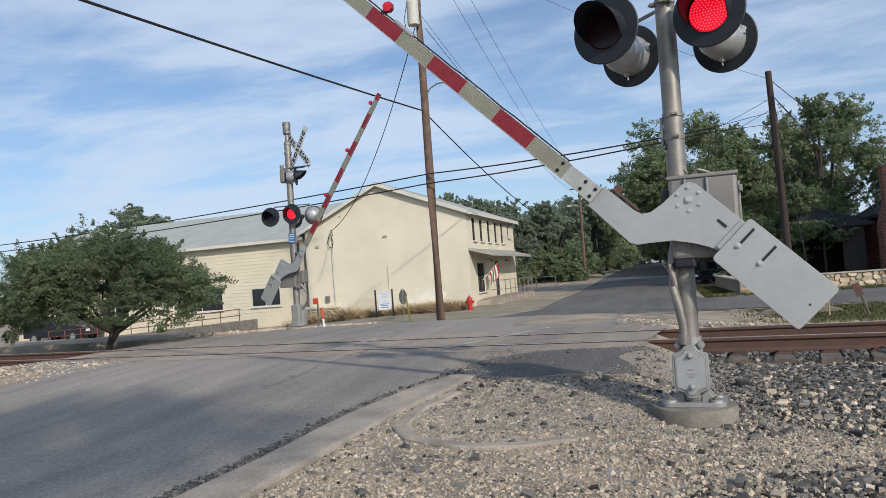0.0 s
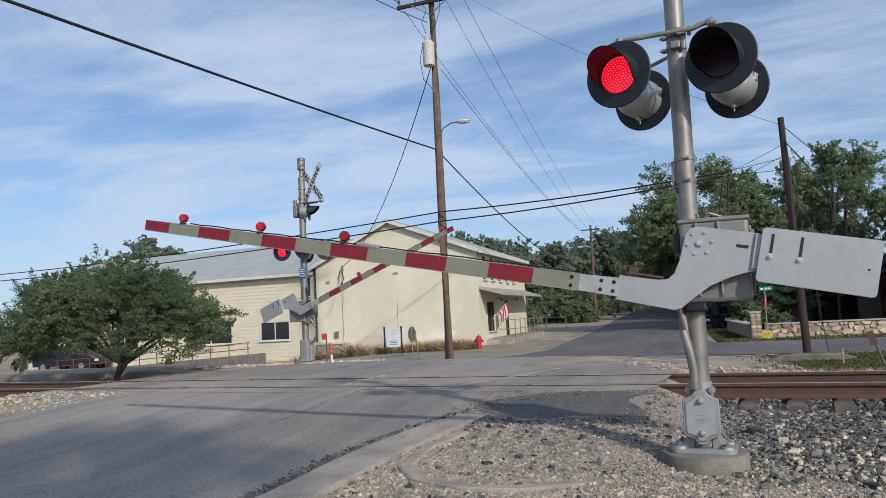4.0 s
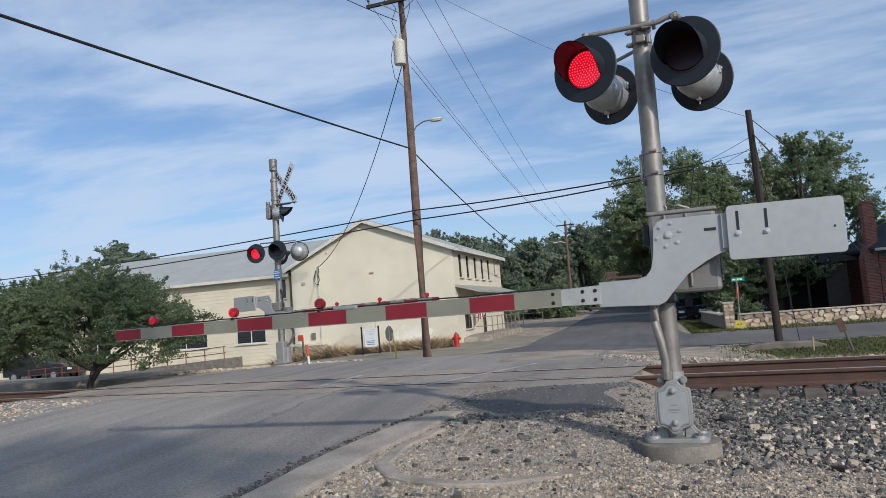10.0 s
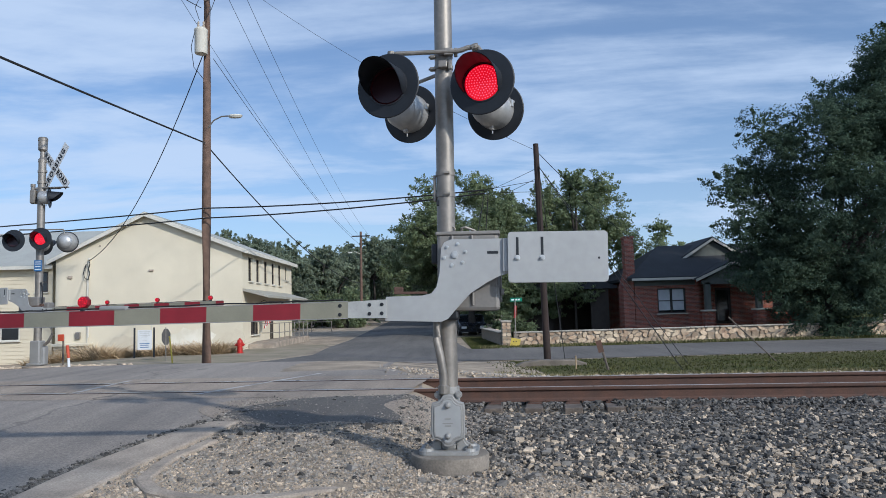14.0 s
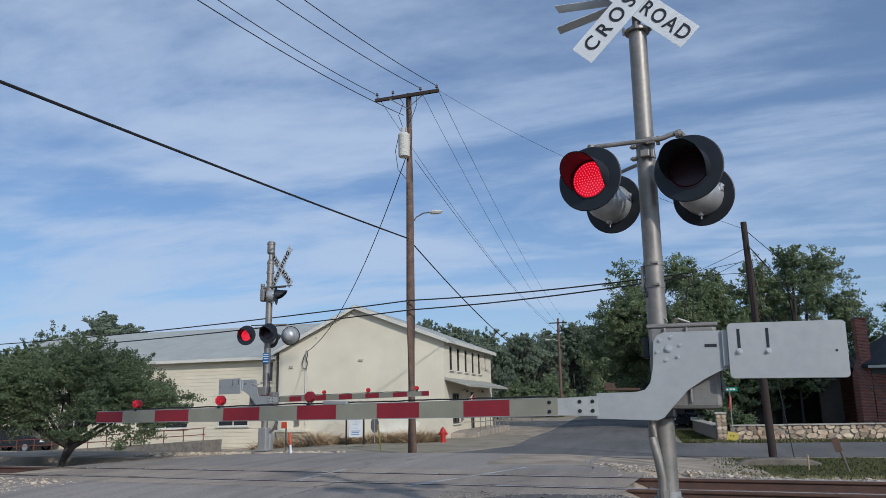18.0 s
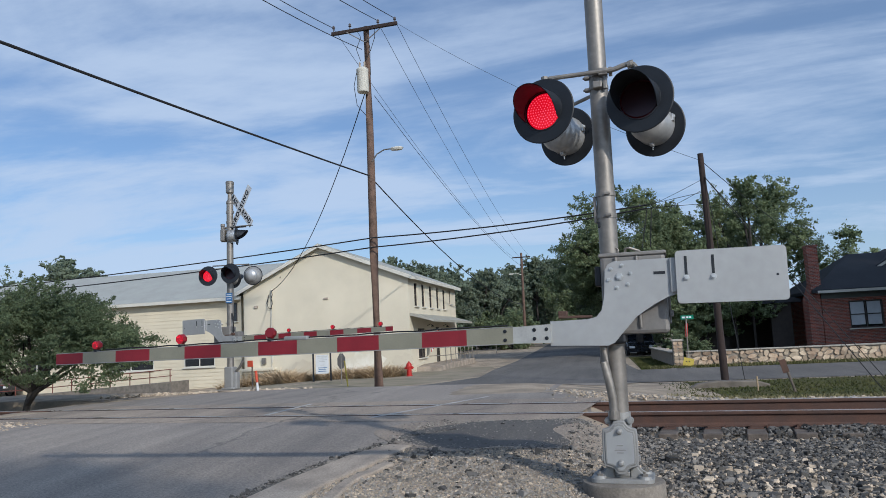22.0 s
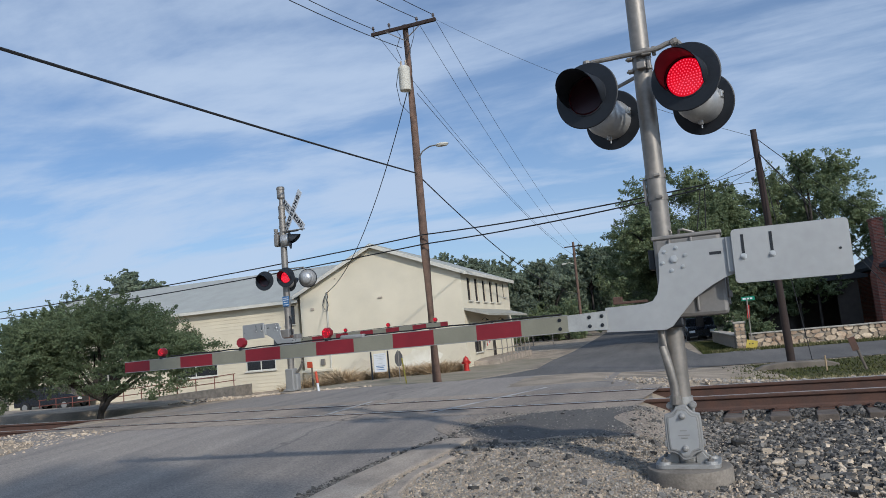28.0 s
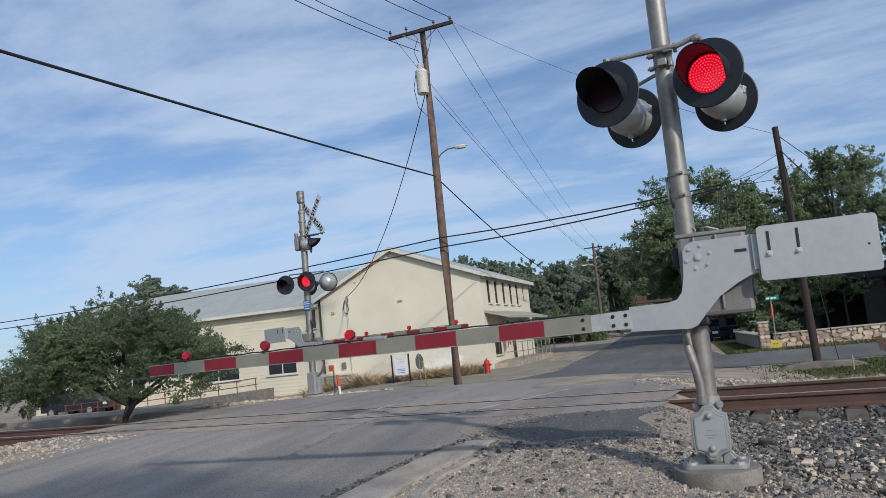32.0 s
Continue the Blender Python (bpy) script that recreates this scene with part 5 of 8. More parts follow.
    box(bm, (-18.75, Y0 - 0.17, 0.02), (1.8, 0.3, 0.14))
    part("ledge", bm, "stucco", t)
    bm = BM()
    rod(bm, (-18.1, Y0 - 0.06, 0.23), (-18.1, Y0 - 0.06, 3.6), 0.025, n=8)
    part("meter_pipe", bm, "trim", t)
    bm = BM()
    rod(bm, (-14.85, Y0 - 0.05, 0.6), (-14.85, Y0 - 0.05, 2.2), 0.015, n=6)
    part("wall_pipe", bm, "trim", t)
    bm = BM()
    box(bm, (-18.55, Y0 - 0.08, 0.6), (0.22, 0.14, 0.35), bevel=0.02)
    part("meter_box", bm, "galv", t)


def lap_wing():
    X0, X1, Y0 = -41.0, -20.1, 37.3
    ZB, EZ = -1.6, 4.12
    t = thing("siding_building", pose(0, 0, 0), "long low cream lap-sided building with a grey shingle roof", "building")
    holes = [(-23.7, -21.75, 0.42, 1.52), (-28.6, -25.6, 0.35, 1.75), (-20.95, -20.35, 2.85, 3.9), (-34.4, -32.5, 0.4, 1.5)]
    bm = BM()
    wall_cells(bm, X0, X1, ZB, EZ, Y0, Y0 + 0.25, holes)
    w = part("wall", bm, "siding", t)
    for x, dy, ly in ((X1 + 0.1, 3.4, 6.0), (X0 - 0.15, 4.4, 8.8)):
        bm = BM()
        box(bm, (x, Y0 + dy, 1.3), (0.25, ly, 5.6))
        part("end_wall", bm, "siding", t)
    for h in holes:
        window(t, "window", pose((h[0] + h[1]) / 2, Y0 - 0.01, (h[2] + h[3]) / 2), h[1] - h[0], h[3] - h[2], "trim" if h[1] - h[0] > 1 else "frame_dark", (2, 1) if h[1] - h[0] > 1 else (1, 2), fw=0.06, deep=0.03)
    # boards
    z = ZB + 0.7
    while z < EZ - 0.05:
        segs = [(X0, X1)]
        for h in holes:
            if h[2] - 0.1 < z + 0.1 < h[3] + 0.02:
                segs = [s for a, b in segs for s in ((a, min(b, h[0] - 0.06)), (max(a, h[1] + 0.06), b)) if s[1] - s[0] > 0.1]
        for a, b in segs:
            bm = BM()
            v = [bm.verts.new(p) for p in ((a, Y0 - 0.026, z), (b, Y0 - 0.026, z), (b, Y0 - 0.006, z + 0.2), (a, Y0 - 0.006, z + 0.2), (a, Y0 - 0.001, z), (b, Y0 - 0.001, z))]
            bm.faces.new((v[0], v[1], v[2], v[3]))
            bm.faces.new((v[0], v[4], v[5], v[1]))
            part("board", bm, "siding", w)
        z += 0.2
    bm = BM()
    prism(bm, [(Y0 - 0.45, EZ - 0.02), (Y0 + 6.6, EZ + 2.5), (Y0 + 6.6, EZ + 2.62), (Y0 - 0.45, EZ + 0.1)], X0 - 0.3, X1 + 0.15, Matrix(((0, 1, 0, 0), (1, 0, 0, 0), (0, 0, 1, 0), (0, 0, 0, 1))))
    part("roof", bm, "shingle", t)
    bm = BM()
    prism(bm, [(Y0 + 6.6, EZ + 2.5), (Y0 + 13.5, EZ), (Y0 + 13.5, EZ + 0.1), (Y0 + 6.6, EZ + 2.62)], X0 - 0.3, X1 - 0.3, Matrix(((0, 1, 0, 0), (1, 0, 0, 0), (0, 0, 1, 0), (0, 0, 0, 1))))
    part("roof", bm, "shingle", t)
    bm = BM()
    box(bm, ((X0 + X1) / 2, Y0 - 0.47, EZ - 0.02), (X1 - X0 + 0.4, 0.04, 0.17))
    part("fascia", bm, "trim", t)


gable_building()
lap_wing()


# ---- concrete ramp and its red rail ----
def ramp():
    t = thing("concrete_ramp", pose(0, 0, 0), "grey stained concrete access ramp with a rusty red pipe rail", "ramp")
    bm = BM()
    xs = np.linspace(-21.7, -34.5, 9)
    tops = np.interp(xs, [-34.5, -30, -20.9], [-0.68, -0.55, -0.10])
    a = [(x, z) for x, z in zip(xs, tops)]
    prism(bm, [(-34.5, -1.5), (-21.7, -1.5)] + a, 33.0, 34.6)
    part("ramp_body", bm, "old_concrete", t)
    for z0 in (0.62, 0.3):
        bm = BM()
        pipe(bm, [(x, 33.08, zt + z0) for x, zt in zip(xs, tops)], 0.025, 6)
        part("rail_bar", bm, "red_rail", t)
    for i, (x, zt) in enumerate(zip(np.linspace(-21.8, -34.4, 12), np.interp(np.linspace(-21.8, -34.4, 12), [-34.5, -30, -20.9], [-0.68, -0.55, -0.10]))):
        bm = BM()
        rod(bm, (x, 33.08, zt - 0.05), (x, 33.08, zt + 0.64), 0.025, n=8)
        part("rail_post", bm, "red_rail", t)


ramp()


def pipe_railing():
    t = thing("hand_rail", pose(0, 0, 0), "grey pipe hand rail beside the shop door on a concrete step", "railing")
    bm = BM()
    prism(bm, [(37.9, -0.7), (47.2, -0.7), (47.2, 0.0), (39.4, -0.02), (37.9, -0.1)], -10.28, -8.9, Matrix(((0, 1, 0, 0), (1, 0, 0, 0), (0, 0, 1, 0), (0, 0, 0, 1))))
    part("step", bm, "concrete", t)
    for y in np.linspace(39.2, 47.0, 7):
        bm = BM()
        rod(bm, (-8.98, y, -0.1), (-8.98, y, 0.95), 0.025, n=8)
        part("rail_post", bm, "galv", t)
    for z in (0.42, 0.92):
        bm = BM()
        pipe(bm, [(-9.9, 39.15, z), (-8.98, 39.2, z), (-8.98, 47.0, z)], 0.022, 6)
        part("rail_bar", bm, "galv", t)


pipe_railing()


def flag():
    t = thing("flag", pose(-10.2, 39.9, 0.9), "small red and white striped flag hanging from a wall pole", "flag")
    bm = BM()
    rod(bm, (-0.05, -0.6, 0.1), (0.75, 0.1, 1.05), 0.018, n=6)
    part("pole", bm, "trim", t)
    for i in range(7):
        bm = BM()
        a, b = i / 7, (i + 1) / 7
        vs = []
        for k in range(5):
            s = k / 4
            for q in (a, b):
                x = 0.25 + 0.42 * q + 0.05 * math.sin(3 * s)
                vs.append(bm.verts.new((x, -0.15 + 0.25 * q + 0.08 * math.sin(4 * s + q * 5), 0.45 + 0.52 * q - 0.75 * s)))
        for k in range(4):
            bm.faces.new((vs[2 * k], vs[2 * k + 1], vs[2 * k + 3], vs[2 * k + 2]))
        part("stripe", bm, "red_paint" if i % 2 == 0 else "sign_white", t)


flag()


# ---- poles and wires ----
def util_pole():
    t = thing("utility_pole", pose(-8.2, 25.0, -0.5), "tall brown wooden utility pole with crossarm, transformer and street lamp", "utility pole", "wooden poles")
    bm = BM()
    pipe(bm, [(0, 0, -0.2), (0.0, 0, 5), (0.03, 0, 10), (0.03, 0, 13.55)], [0.175, 0.155, 0.13, 0.11], 14)
    part("pole", bm, "wood_pole", t, smooth=True)
    bm = BM()
    box(bm, (0, -0.16, 13.42), (2.62, 0.1, 0.13), Matrix.Rotation(radians(-3), 4, "Z"), bevel=0.01)
    part("crossarm", bm, "wood_dark", t)
    for sx in (-1, 1):
        bm = BM()
        rod(bm, (sx * 0.7, -0.2, 13.38), (0.02, -0.16, 12.9), 0.018, n=6)
        part("brace", bm, "galv", t)
    for x in (-1.2, -0.55, 0.55, 1.2):
        bm = BM()
        lathe(bm, [(0.0, 0.0), (0.02, 0.0), (0.02, 0.08), (0.06, 0.1), (0.045, 0.14), (0.055, 0.17), (0.03, 0.21), (0.0, 0.22)], 12, Matrix.Translation((x, -0.16, 13.49)))
        part("insulator", bm, "insulator", t)
    bm = BM()
    lathe(bm, [(0.0, 0.0), (0.2, 0.0), (0.215, 0.03), (0.215, 0.78), (0.225, 0.8), (0.225, 0.86), (0.15, 0.93), (0.0, 0.95)], 20, Matrix.Translation((-0.05, -0.38, 10.9)))
    x = part("transformer", bm, "trim", t, "grey-white canister transformer", smooth=True)
    for dx in (-0.09, 0.09):
        bm = BM()
        lathe(bm, [(0.0, 0), (0.03, 0), (0.045, 0.08), (0.03, 0.12), (0.04, 0.2), (0.0, 0.26)], 10, Matrix.Translation((-0.05 + dx, -0.38, 11.82)))
        part("bushing", bm, "concrete", x)
    bm = BM()
    pipe(bm, [(0.1, -0.1, 8.35), (0.3, -0.14, 8.6), (0.6, -0.2, 8.72), (0.95, -0.25, 8.72)], 0.025, 8)
    lamp = part("lamp_arm", bm, "galv", t)
    bm = BM()
    lathe(bm, [(0.0, 0.06), (0.10, 0.05), (0.13, 0.0), (0.10, -0.07), (0.0, -0.10)], 14, Matrix.Translation((1.1, -0.28, 8.70)) @ Matrix.Diagonal((2.0, 1, 0.9, 1)))
    part("lamp_head", bm, "trim", lamp, smooth=True)
    for pts in ([(-0.25, -0.4, 11.75), (-0.42, -0.3, 11.2), (-0.36, -0.2, 10.5), (-0.05, -0.16, 10.1)], [(0.12, -0.42, 12.1), (0.3, -0.35, 12.5), (0.42, -0.22, 13.0), (0.4, -0.16, 13.4)], [(-0.1, -0.4, 12.1), (-0.28, -0.3, 12.6), (-0.12, -0.2, 13.1), (-0.3, -0.16, 13.4)], [(0.02, -0.15, 10.8), (0.22, -0.25, 11.6), (0.25, -0.3, 12.6), (0.1, -0.2, 13.2)]):
        bm = BM()
        pipe(bm, pts, 0.012, 5)
        part("jumper", bm, "wire", t)
    for z in (7.8, 5.5, 5.2):
        bm = BM()
        rod(bm, (0, 0, z), (0, -0.3, z), 0.02, n=6)
        part("bracket", bm, "galv", t)


util_pole()


def plain_pole(x, y, z0, top, r0, r1, material, label, lean=0.0, arms=()):
    t = thing("utility_pole", pose(x, y, z0), label, "utility pole", "wooden poles")
    bm = BM()
    pipe(bm, [(0, 0, -0.2), (lean * 0.5, 0, (top - z0) / 2), (lean, 0, top - z0)], [r0, (r0 + r1) / 2, r1], 12)
    part("pole", bm, material, t, smooth=True)
    for za, w in arms:
        bm = BM()
        box(bm, (lean, -0.12, za - z0), (w, 0.09, 0.11), bevel=0.01)
        part("crossarm", bm, "wood_dark", t)
    return t


RP = plain_pole(2.93, 21.85, -0.28, 6.25, 0.108, 0.082, "wood_dark", "dark creosoted wooden pole beside the side street", -0.10)
FP = plain_pole(-8.45, 72.0, -0.4, 9.4, 0.16, 0.11, "wood_pole", "distant wooden utility pole beside the street", 0.1, ((8.95, 1.8),))
bm = BM()
pipe(bm, [(0, -0.1, 7.6), (-0.5, -0.2, 7.8), (-0.9, -0.25, 7.75)], 0.03, 6)
box(bm, (-1.0, -0.25, 7.72), (0.4, 0.2, 0.12), bevel=0.03)
part("street_lamp", bm, "trim", FP)


def cable(a, b, sag, r, name="overhead_wire", label="thin black overhead wire between the poles", n=24, group="overhead wires"):
    a, b = Vector(a), Vector(b)
    bm = BM()
    pts = []
    for i in range(n + 1):
        s = i / n
        p = a.lerp(b, s)
        p.z -= sag * 4 * s * (1 - s)
        pts.append(p)
    pipe(bm, pts, r, 6)
    ob = part(name, bm, "wire")
    return tagged(ob, label, "wire", group)


thick = "thick black bundled cable between the poles"
UP = Vector((-8.2, 24.8, 7.32))
# along the road: over the tracks to a pole behind, and on to the next pole
cable(UP, (-9.15, -12.0, 4.75), 0.15, 0.026, "bundled_cable", thick)
cable(UP, (-8.4, 71.9, 4.3), 1.05, 0.024, "bundled_cable", thick, 32)
# along the tracks
for z0, z1 in ((5.02, 0.0), (4.68, 0.0)):
    cable((-8.1, 24.7, z0), (-60.0, 33.5, z0 + 0.9), 0.75, 0.024, "bundled_cable", thick, 30)
    cable((-8.1, 24.7, z0), (1.25, 22.25, 4.95 + (z0 - 5.0) * 0.3), 0.10, 0.024, "bundled_cable", thick)
    cable((1.25, 22.25, 4.95 + (z0 - 5.0) * 0.3), (2.85, 21.8, z0 + 0.1), 0.0, 0.008, label="thin grey tie wire from the cable end to the dark pole")
for dx in (0.0, 0.12):
    cable((1.25 + dx, 22.25, 4.85), (1.02 + dx * 2, 22.3, 3.7), 0.0, 0.015, "hanging_loop", "short black cable loop hanging from the bundled cable", 8)
# primaries on the crossarm
for x0, z0, x1 in ((-8.25, 12.05, -11.6), (-9.4, 13.07, -11.8), (-7.65, 13.1, -11.7), (-7.0, 13.1, -11.1)):
    cable((x0, 24.64, z0), (x1, -10.0, z0 - 0.9), 1.4, 0.013)
for x0, x1 in ((-9.4, -9.25), (-7.65, -8.6), (-7.0, -7.6)):
    cable((x0, 24.8, 13.1), (x1, 71.9, 9.1), 0.9, 0.009)
cable((-7.9, 24.85, 10.3), (-8.3, 71.9, 8.0), 0.7, 0.011)
cable((-7.0, 24.8, 13.0), (2.83, 21.85, 6.05), 0.35, 0.006)
cable((2.83, 21.85, 6.05), (11.6, 42.2, 4.55), 0.25, 0.011)
cable((2.83, 21.85, 5.5), (-2.0, 40, 6.5), 0.2, 0.007)
cable((2.83, 21.85, 5.2), (-2.0, 40, 5.8), 0.2, 0.007)
# house drop and guy wires
cable((-8.22, 24.8, 10.5), (-17.98, 36.72, 4.35), 1.25, 0.018, "service_drop", "thin black service drop to the stucco building")
for gx, gy in ((5.45, 17.2), (6.4, 19.8)):
    cable((2.85, 21.8, 5.6), (gx, gy, ground_z(gx, gy)), 0.0, 0.010, "guy_wire", "steel guy wire from the dark pole", 6)
cable((2.85, 21.8, 5.9), (3.35, 21.2, ground_z(3.35, 21.2)), 0.0, 0.010, "guy_wire", "steel guy wire from the dark pole", 6)


def guy_guard():
    t = thing("guy_guard", pose(0, 0, 0), "leaning thin dark guy wire guard in the grass", "guy guard")
    bm = BM()
    rod(bm, (8.73, 19.6, ground_z(8.73, 19.6) - 0.05), (7.62, 20.0, 0.9), 0.016, n=8)
    part("tube", bm, "tie", t)


guy_guard()


# ---- repainted and stained places low on the stucco ----
M["repaint"] = mat("white_repaint", (0.70, 0.66, 0.56), 0.95, var=0.18, scale=1.5, fine=40, bump=0.12, space="World", col2=(0.60, 0.55, 0.43))
M["stain"] = mat("damp_stain", (0.50, 0.44, 0.335), 0.95, var=0.18, scale=1.5, fine=40, bump=0.12, space="World", col2=(0.57, 0.51, 0.39))


def wall_patch(name, cx, cz, rx, rz, material, seed, label, lift=0.004):
    rng = random.Random(seed)
    pts = []
    for i in range(22):
        a = 2 * math.pi * i / 22
        k = 1 + 0.22 * rng.uniform(-1, 1)
        pts.append((cx + rx * k * math.cos(a), cz + rz * k * math.sin(a)))
    ob = raw(name, [(x, 36.9 - lift, z) for x, z in pts], [tuple(range(22))], material)
    return tagged(ob, label, "", "", "structure")


wall_patch("paint_patch", -12.75, 0.30, 1.15, 0.55, "repaint", 3, "whiter repainted patch low on the stucco wall")
wall_patch("wall_stain", -10.75, 0.10, 0.55, 0.55, "stain", 5, "faint grey stain low on the stucco wall", 0.005)
wall_patch("wall_stain", -16.2, 0.15, 0.8, 0.4, "stain", 8, "faint grey stain low on the stucco wall", 0.005)


# ---- brick house behind the stone wall ----
M["brick"] = mat("red_brick", (0.35, 0.085, 0.052), 0.9, var=0.3, scale=3, fine=30, bump=0.3, space="World")


def brick_courses(m):
    nt = m.node_tree
    b = nt.nodes["Principled BSDF"]
    src = b.inputs["Base Color"].links[0].from_socket
    N, L = nt.nodes.new, nt.links.new
    geo, sep, com = N("ShaderNodeNewGeometry"), N("ShaderNodeSeparateXYZ"), N("ShaderNodeCombineXYZ")
    L(geo.outputs["Position"], sep.inputs[0])
    ad = N("ShaderNodeMath"); L(sep.outputs["X"], ad.inputs[0]); L(sep.outputs["Y"], ad.inputs[1])
    L(ad.outputs[0], com.inputs[0]); L(sep.outputs["Z"], com.inputs[1])
    bt = N("ShaderNodeTexBrick")
    bt.inputs["Scale"].default_value = 1.0
    bt.inputs["Brick Width"].default_value, bt.inputs["Row Height"].default_value, bt.inputs["Mortar Size"].default_value = 0.21, 0.075, 0.007
    bt.inputs["Mortar"].default_value = (0.30, 0.25, 0.21, 1)
    bt.inputs["Color2"].default_value = (0.14, 0.045, 0.032, 1)
    L(com.outputs[0], bt.inputs["Vector"]); L(src, bt.inputs["Color1"]); L(bt.outputs["Color"], b.inputs["Base Color"])


brick_courses(M["brick"])
# near-black brown: the deep shade under the trees put into the outbuilding's colour
M["shade_brown"] = mat("shade_dark_wall", (0.045, 0.036, 0.03), 0.9, var=0.3, scale=4, bump=0.2)
M["grey_paint"] = mat("grey_green_paint", (0.11, 0.12, 0.11), 0.8, var=0.15, scale=3, bump=0.05)
M["blind"] = mat("pale_blind", (0.52, 0.54, 0.56), 0.8, var=0.1, scale=3, bump=0.02)
M["wall_stone"] = mat("rubble_limestone", (0.44, 0.36, 0.255), 0.9, var=0.45, scale=2.2, fine=30, bump=0.5, col2=(0.32, 0.215, 0.140), per_object=0.42, space="World")
M["mortar"] = mat("wall_mortar", (0.27, 0.23, 0.18), 0.95, var=0.2, scale=6, bump=0.2, space="World")
M["cap_stone"] = mat("wall_cap", (0.37, 0.335, 0.28), 0.9, var=0.25, scale=4, bump=0.2, space="World")
M["car_dark"] = mat("dark_car_paint", (0.012, 0.014, 0.02), 0.25, var=0.1, bump=0, spec=0.6)
M["mound_earth"] = mat("grey_brown_earth", (0.165, 0.140, 0.112), 0.95, var=0.3, scale=3, bump=0.3, space="World")
M["rubber"] = mat("black_rubber", (0.015, 0.015, 0.015), 0.85, var=0.2, bump=0.1)
GZ = -0.45


def brick_house():
    t = thing("brick_house", pose(0, 0, 0), "low red brick bungalow with dark hip roof, chimney and gabled porch", "house")
    Y0, X0, X1 = 42.6, 10.9, 25.0
    holes = [(12.2, 13.85, 0.80, 2.25)]
    bm = BM()
    wall_cells(bm, X0, 14.6, GZ - 0.2, 2.82, Y0, Y0 + 0.25, holes)
    part("front_wall", bm, "brick", t)
    bm = BM()
    wall_cells(bm, 14.6, X1, GZ - 0.2, 2.82, Y0 + 1.3, Y0 + 1.55, [(16.0, 16.95, 0.1, 2.2), (19.4, 21.0, 0.8, 2.2)])
    part("porch_wall", bm, "brick", t)
    for x, dy, ly in ((X0 + 0.12, 4.3, 8.0), (X1, 4.9, 7.0), (14.72, 0.78, 1.0)):
        bm = BM()
        box(bm, (x, Y0 + dy, 1.1), (0.25, ly, 3.4))
        part("side_wall", bm, "brick", t)
    f = window(t, "window", pose(13.02, Y0, 1.525), 1.65, 1.45, "frame_dark", (2, 2), "trim", fw=0.07)
    for sx in (-0.40, 0.40):
        bm = BM()
        box(bm, (sx, 0.108, 0.05), (0.66, 0.006, 1.2))
        part("blind", bm, "blind", f)
    window(t, "door", pose(16.47, Y0 + 1.3, 1.15), 0.95, 2.1, "frame_dark", (1, 1), None, fw=0.12)
    window(t, "window", pose(20.2, Y0 + 1.3, 1.5), 1.6, 1.4, "frame_dark", (2, 2), "trim", fw=0.07)
    # chimney on the end wall
    bm = BM()
    box(bm, (10.55, Y0 + 0.55, 0.9), (0.62, 1.2, 3.0))
    prism(bm, [(10.24, 2.4), (10.86, 2.4), (10.86, 3.3), (10.55, 3.3)], Y0 - 0.05, Y0 + 1.15)
    box(bm, (10.74, Y0 + 0.5, 3.85), (0.52, 0.75, 3.0))
    box(bm, (10.74, Y0 + 0.5, 5.3), (0.60, 0.83, 0.12))
    part("chimney", bm, "brick", t, "red brick chimney on the gable end")
    # hip roof
    bm = BM()
    e = [(X0 - 0.45, Y0 - 0.5), (X1 + 0.4, Y0 - 0.5), (X1 + 0.4, Y0 + 9), (X0 - 0.45, Y0 + 9)]
    lo = [bm.verts.new((x, y, 2.74)) for x, y in e]
    up = [bm.verts.new((x, y, 2.9)) for x, y in e]
    r0, r1 = bm.verts.new((13.6, Y0 + 4.2, 5.05)), bm.verts.new((21.5, Y0 + 4.2, 5.05))
    for i in range(4):
        bm.faces.new((lo[i], lo[(i + 1) % 4], up[(i + 1) % 4], up[i]))
    bm.faces.new(lo[::-1])
    bm.faces.new((up[0], up[1], r1, r0)); bm.faces.new((up[1], up[2], r1)); bm.faces.new((up[2], up[3], r0, r1)); bm.faces.new((up[3], up[0], r0))
    part("roof", bm, "shingle_dark", t, "dark hip roof")
    bm = BM()
    prism(bm, [(14.2, 3.9), (16.4, 5.25), (18.6, 3.9), (18.6, 4.02), (16.4, 5.4), (14.2, 4.02)], Y0 + 2.2, Y0 + 7)
    part("upper_gable_roof", bm, "shingle_dark", t)
    bm = BM()
    prism(bm, [(14.5, 3.95), (18.3, 3.95), (16.4, 5.15)], Y0 + 2.4, Y0 + 2.5)
    part("upper_gable", bm, "grey_paint", t)
    for sgn in (-1, 1):
        bm = BM()
        prism(bm, [(16.4, 5.16), (16.4, 5.32), (16.4 + sgn * 2.25, 3.92), (16.4 + sgn * 2.25, 3.76)], Y0 + 2.14, Y0 + 2.19)
        part("bargeboard", bm, "trim", t)
    # porch gable, its posts on brick piers
    bm = BM()
    prism(bm, [(14.2, 2.65), (16.35, 3.62), (18.5, 2.65), (18.5, 2.76), (16.35, 3.75), (14.2, 2.76)], Y0 - 1.0, Y0 + 2.5)
    part("porch_roof", bm, "shingle_dark", t)
    bm = BM()
    prism(bm, [(14.55, 2.6), (18.15, 2.6), (16.35, 3.45)], Y0 - 0.8, Y0 - 0.7)
    box(bm, (16.35, Y0 - 0.75, 2.5), (3.6, 0.2, 0.22))
    part("porch_gable", bm, "grey_paint", t)
    for sgn in (-1, 1):
        bm = BM()
        prism(bm, [(16.35, 3.52), (16.35, 3.68), (16.35 + sgn * 2.2, 2.7), (16.35 + sgn * 2.2, 2.54)], Y0 - 1.06, Y0 - 1.01)
        part("bargeboard", bm, "trim", t)
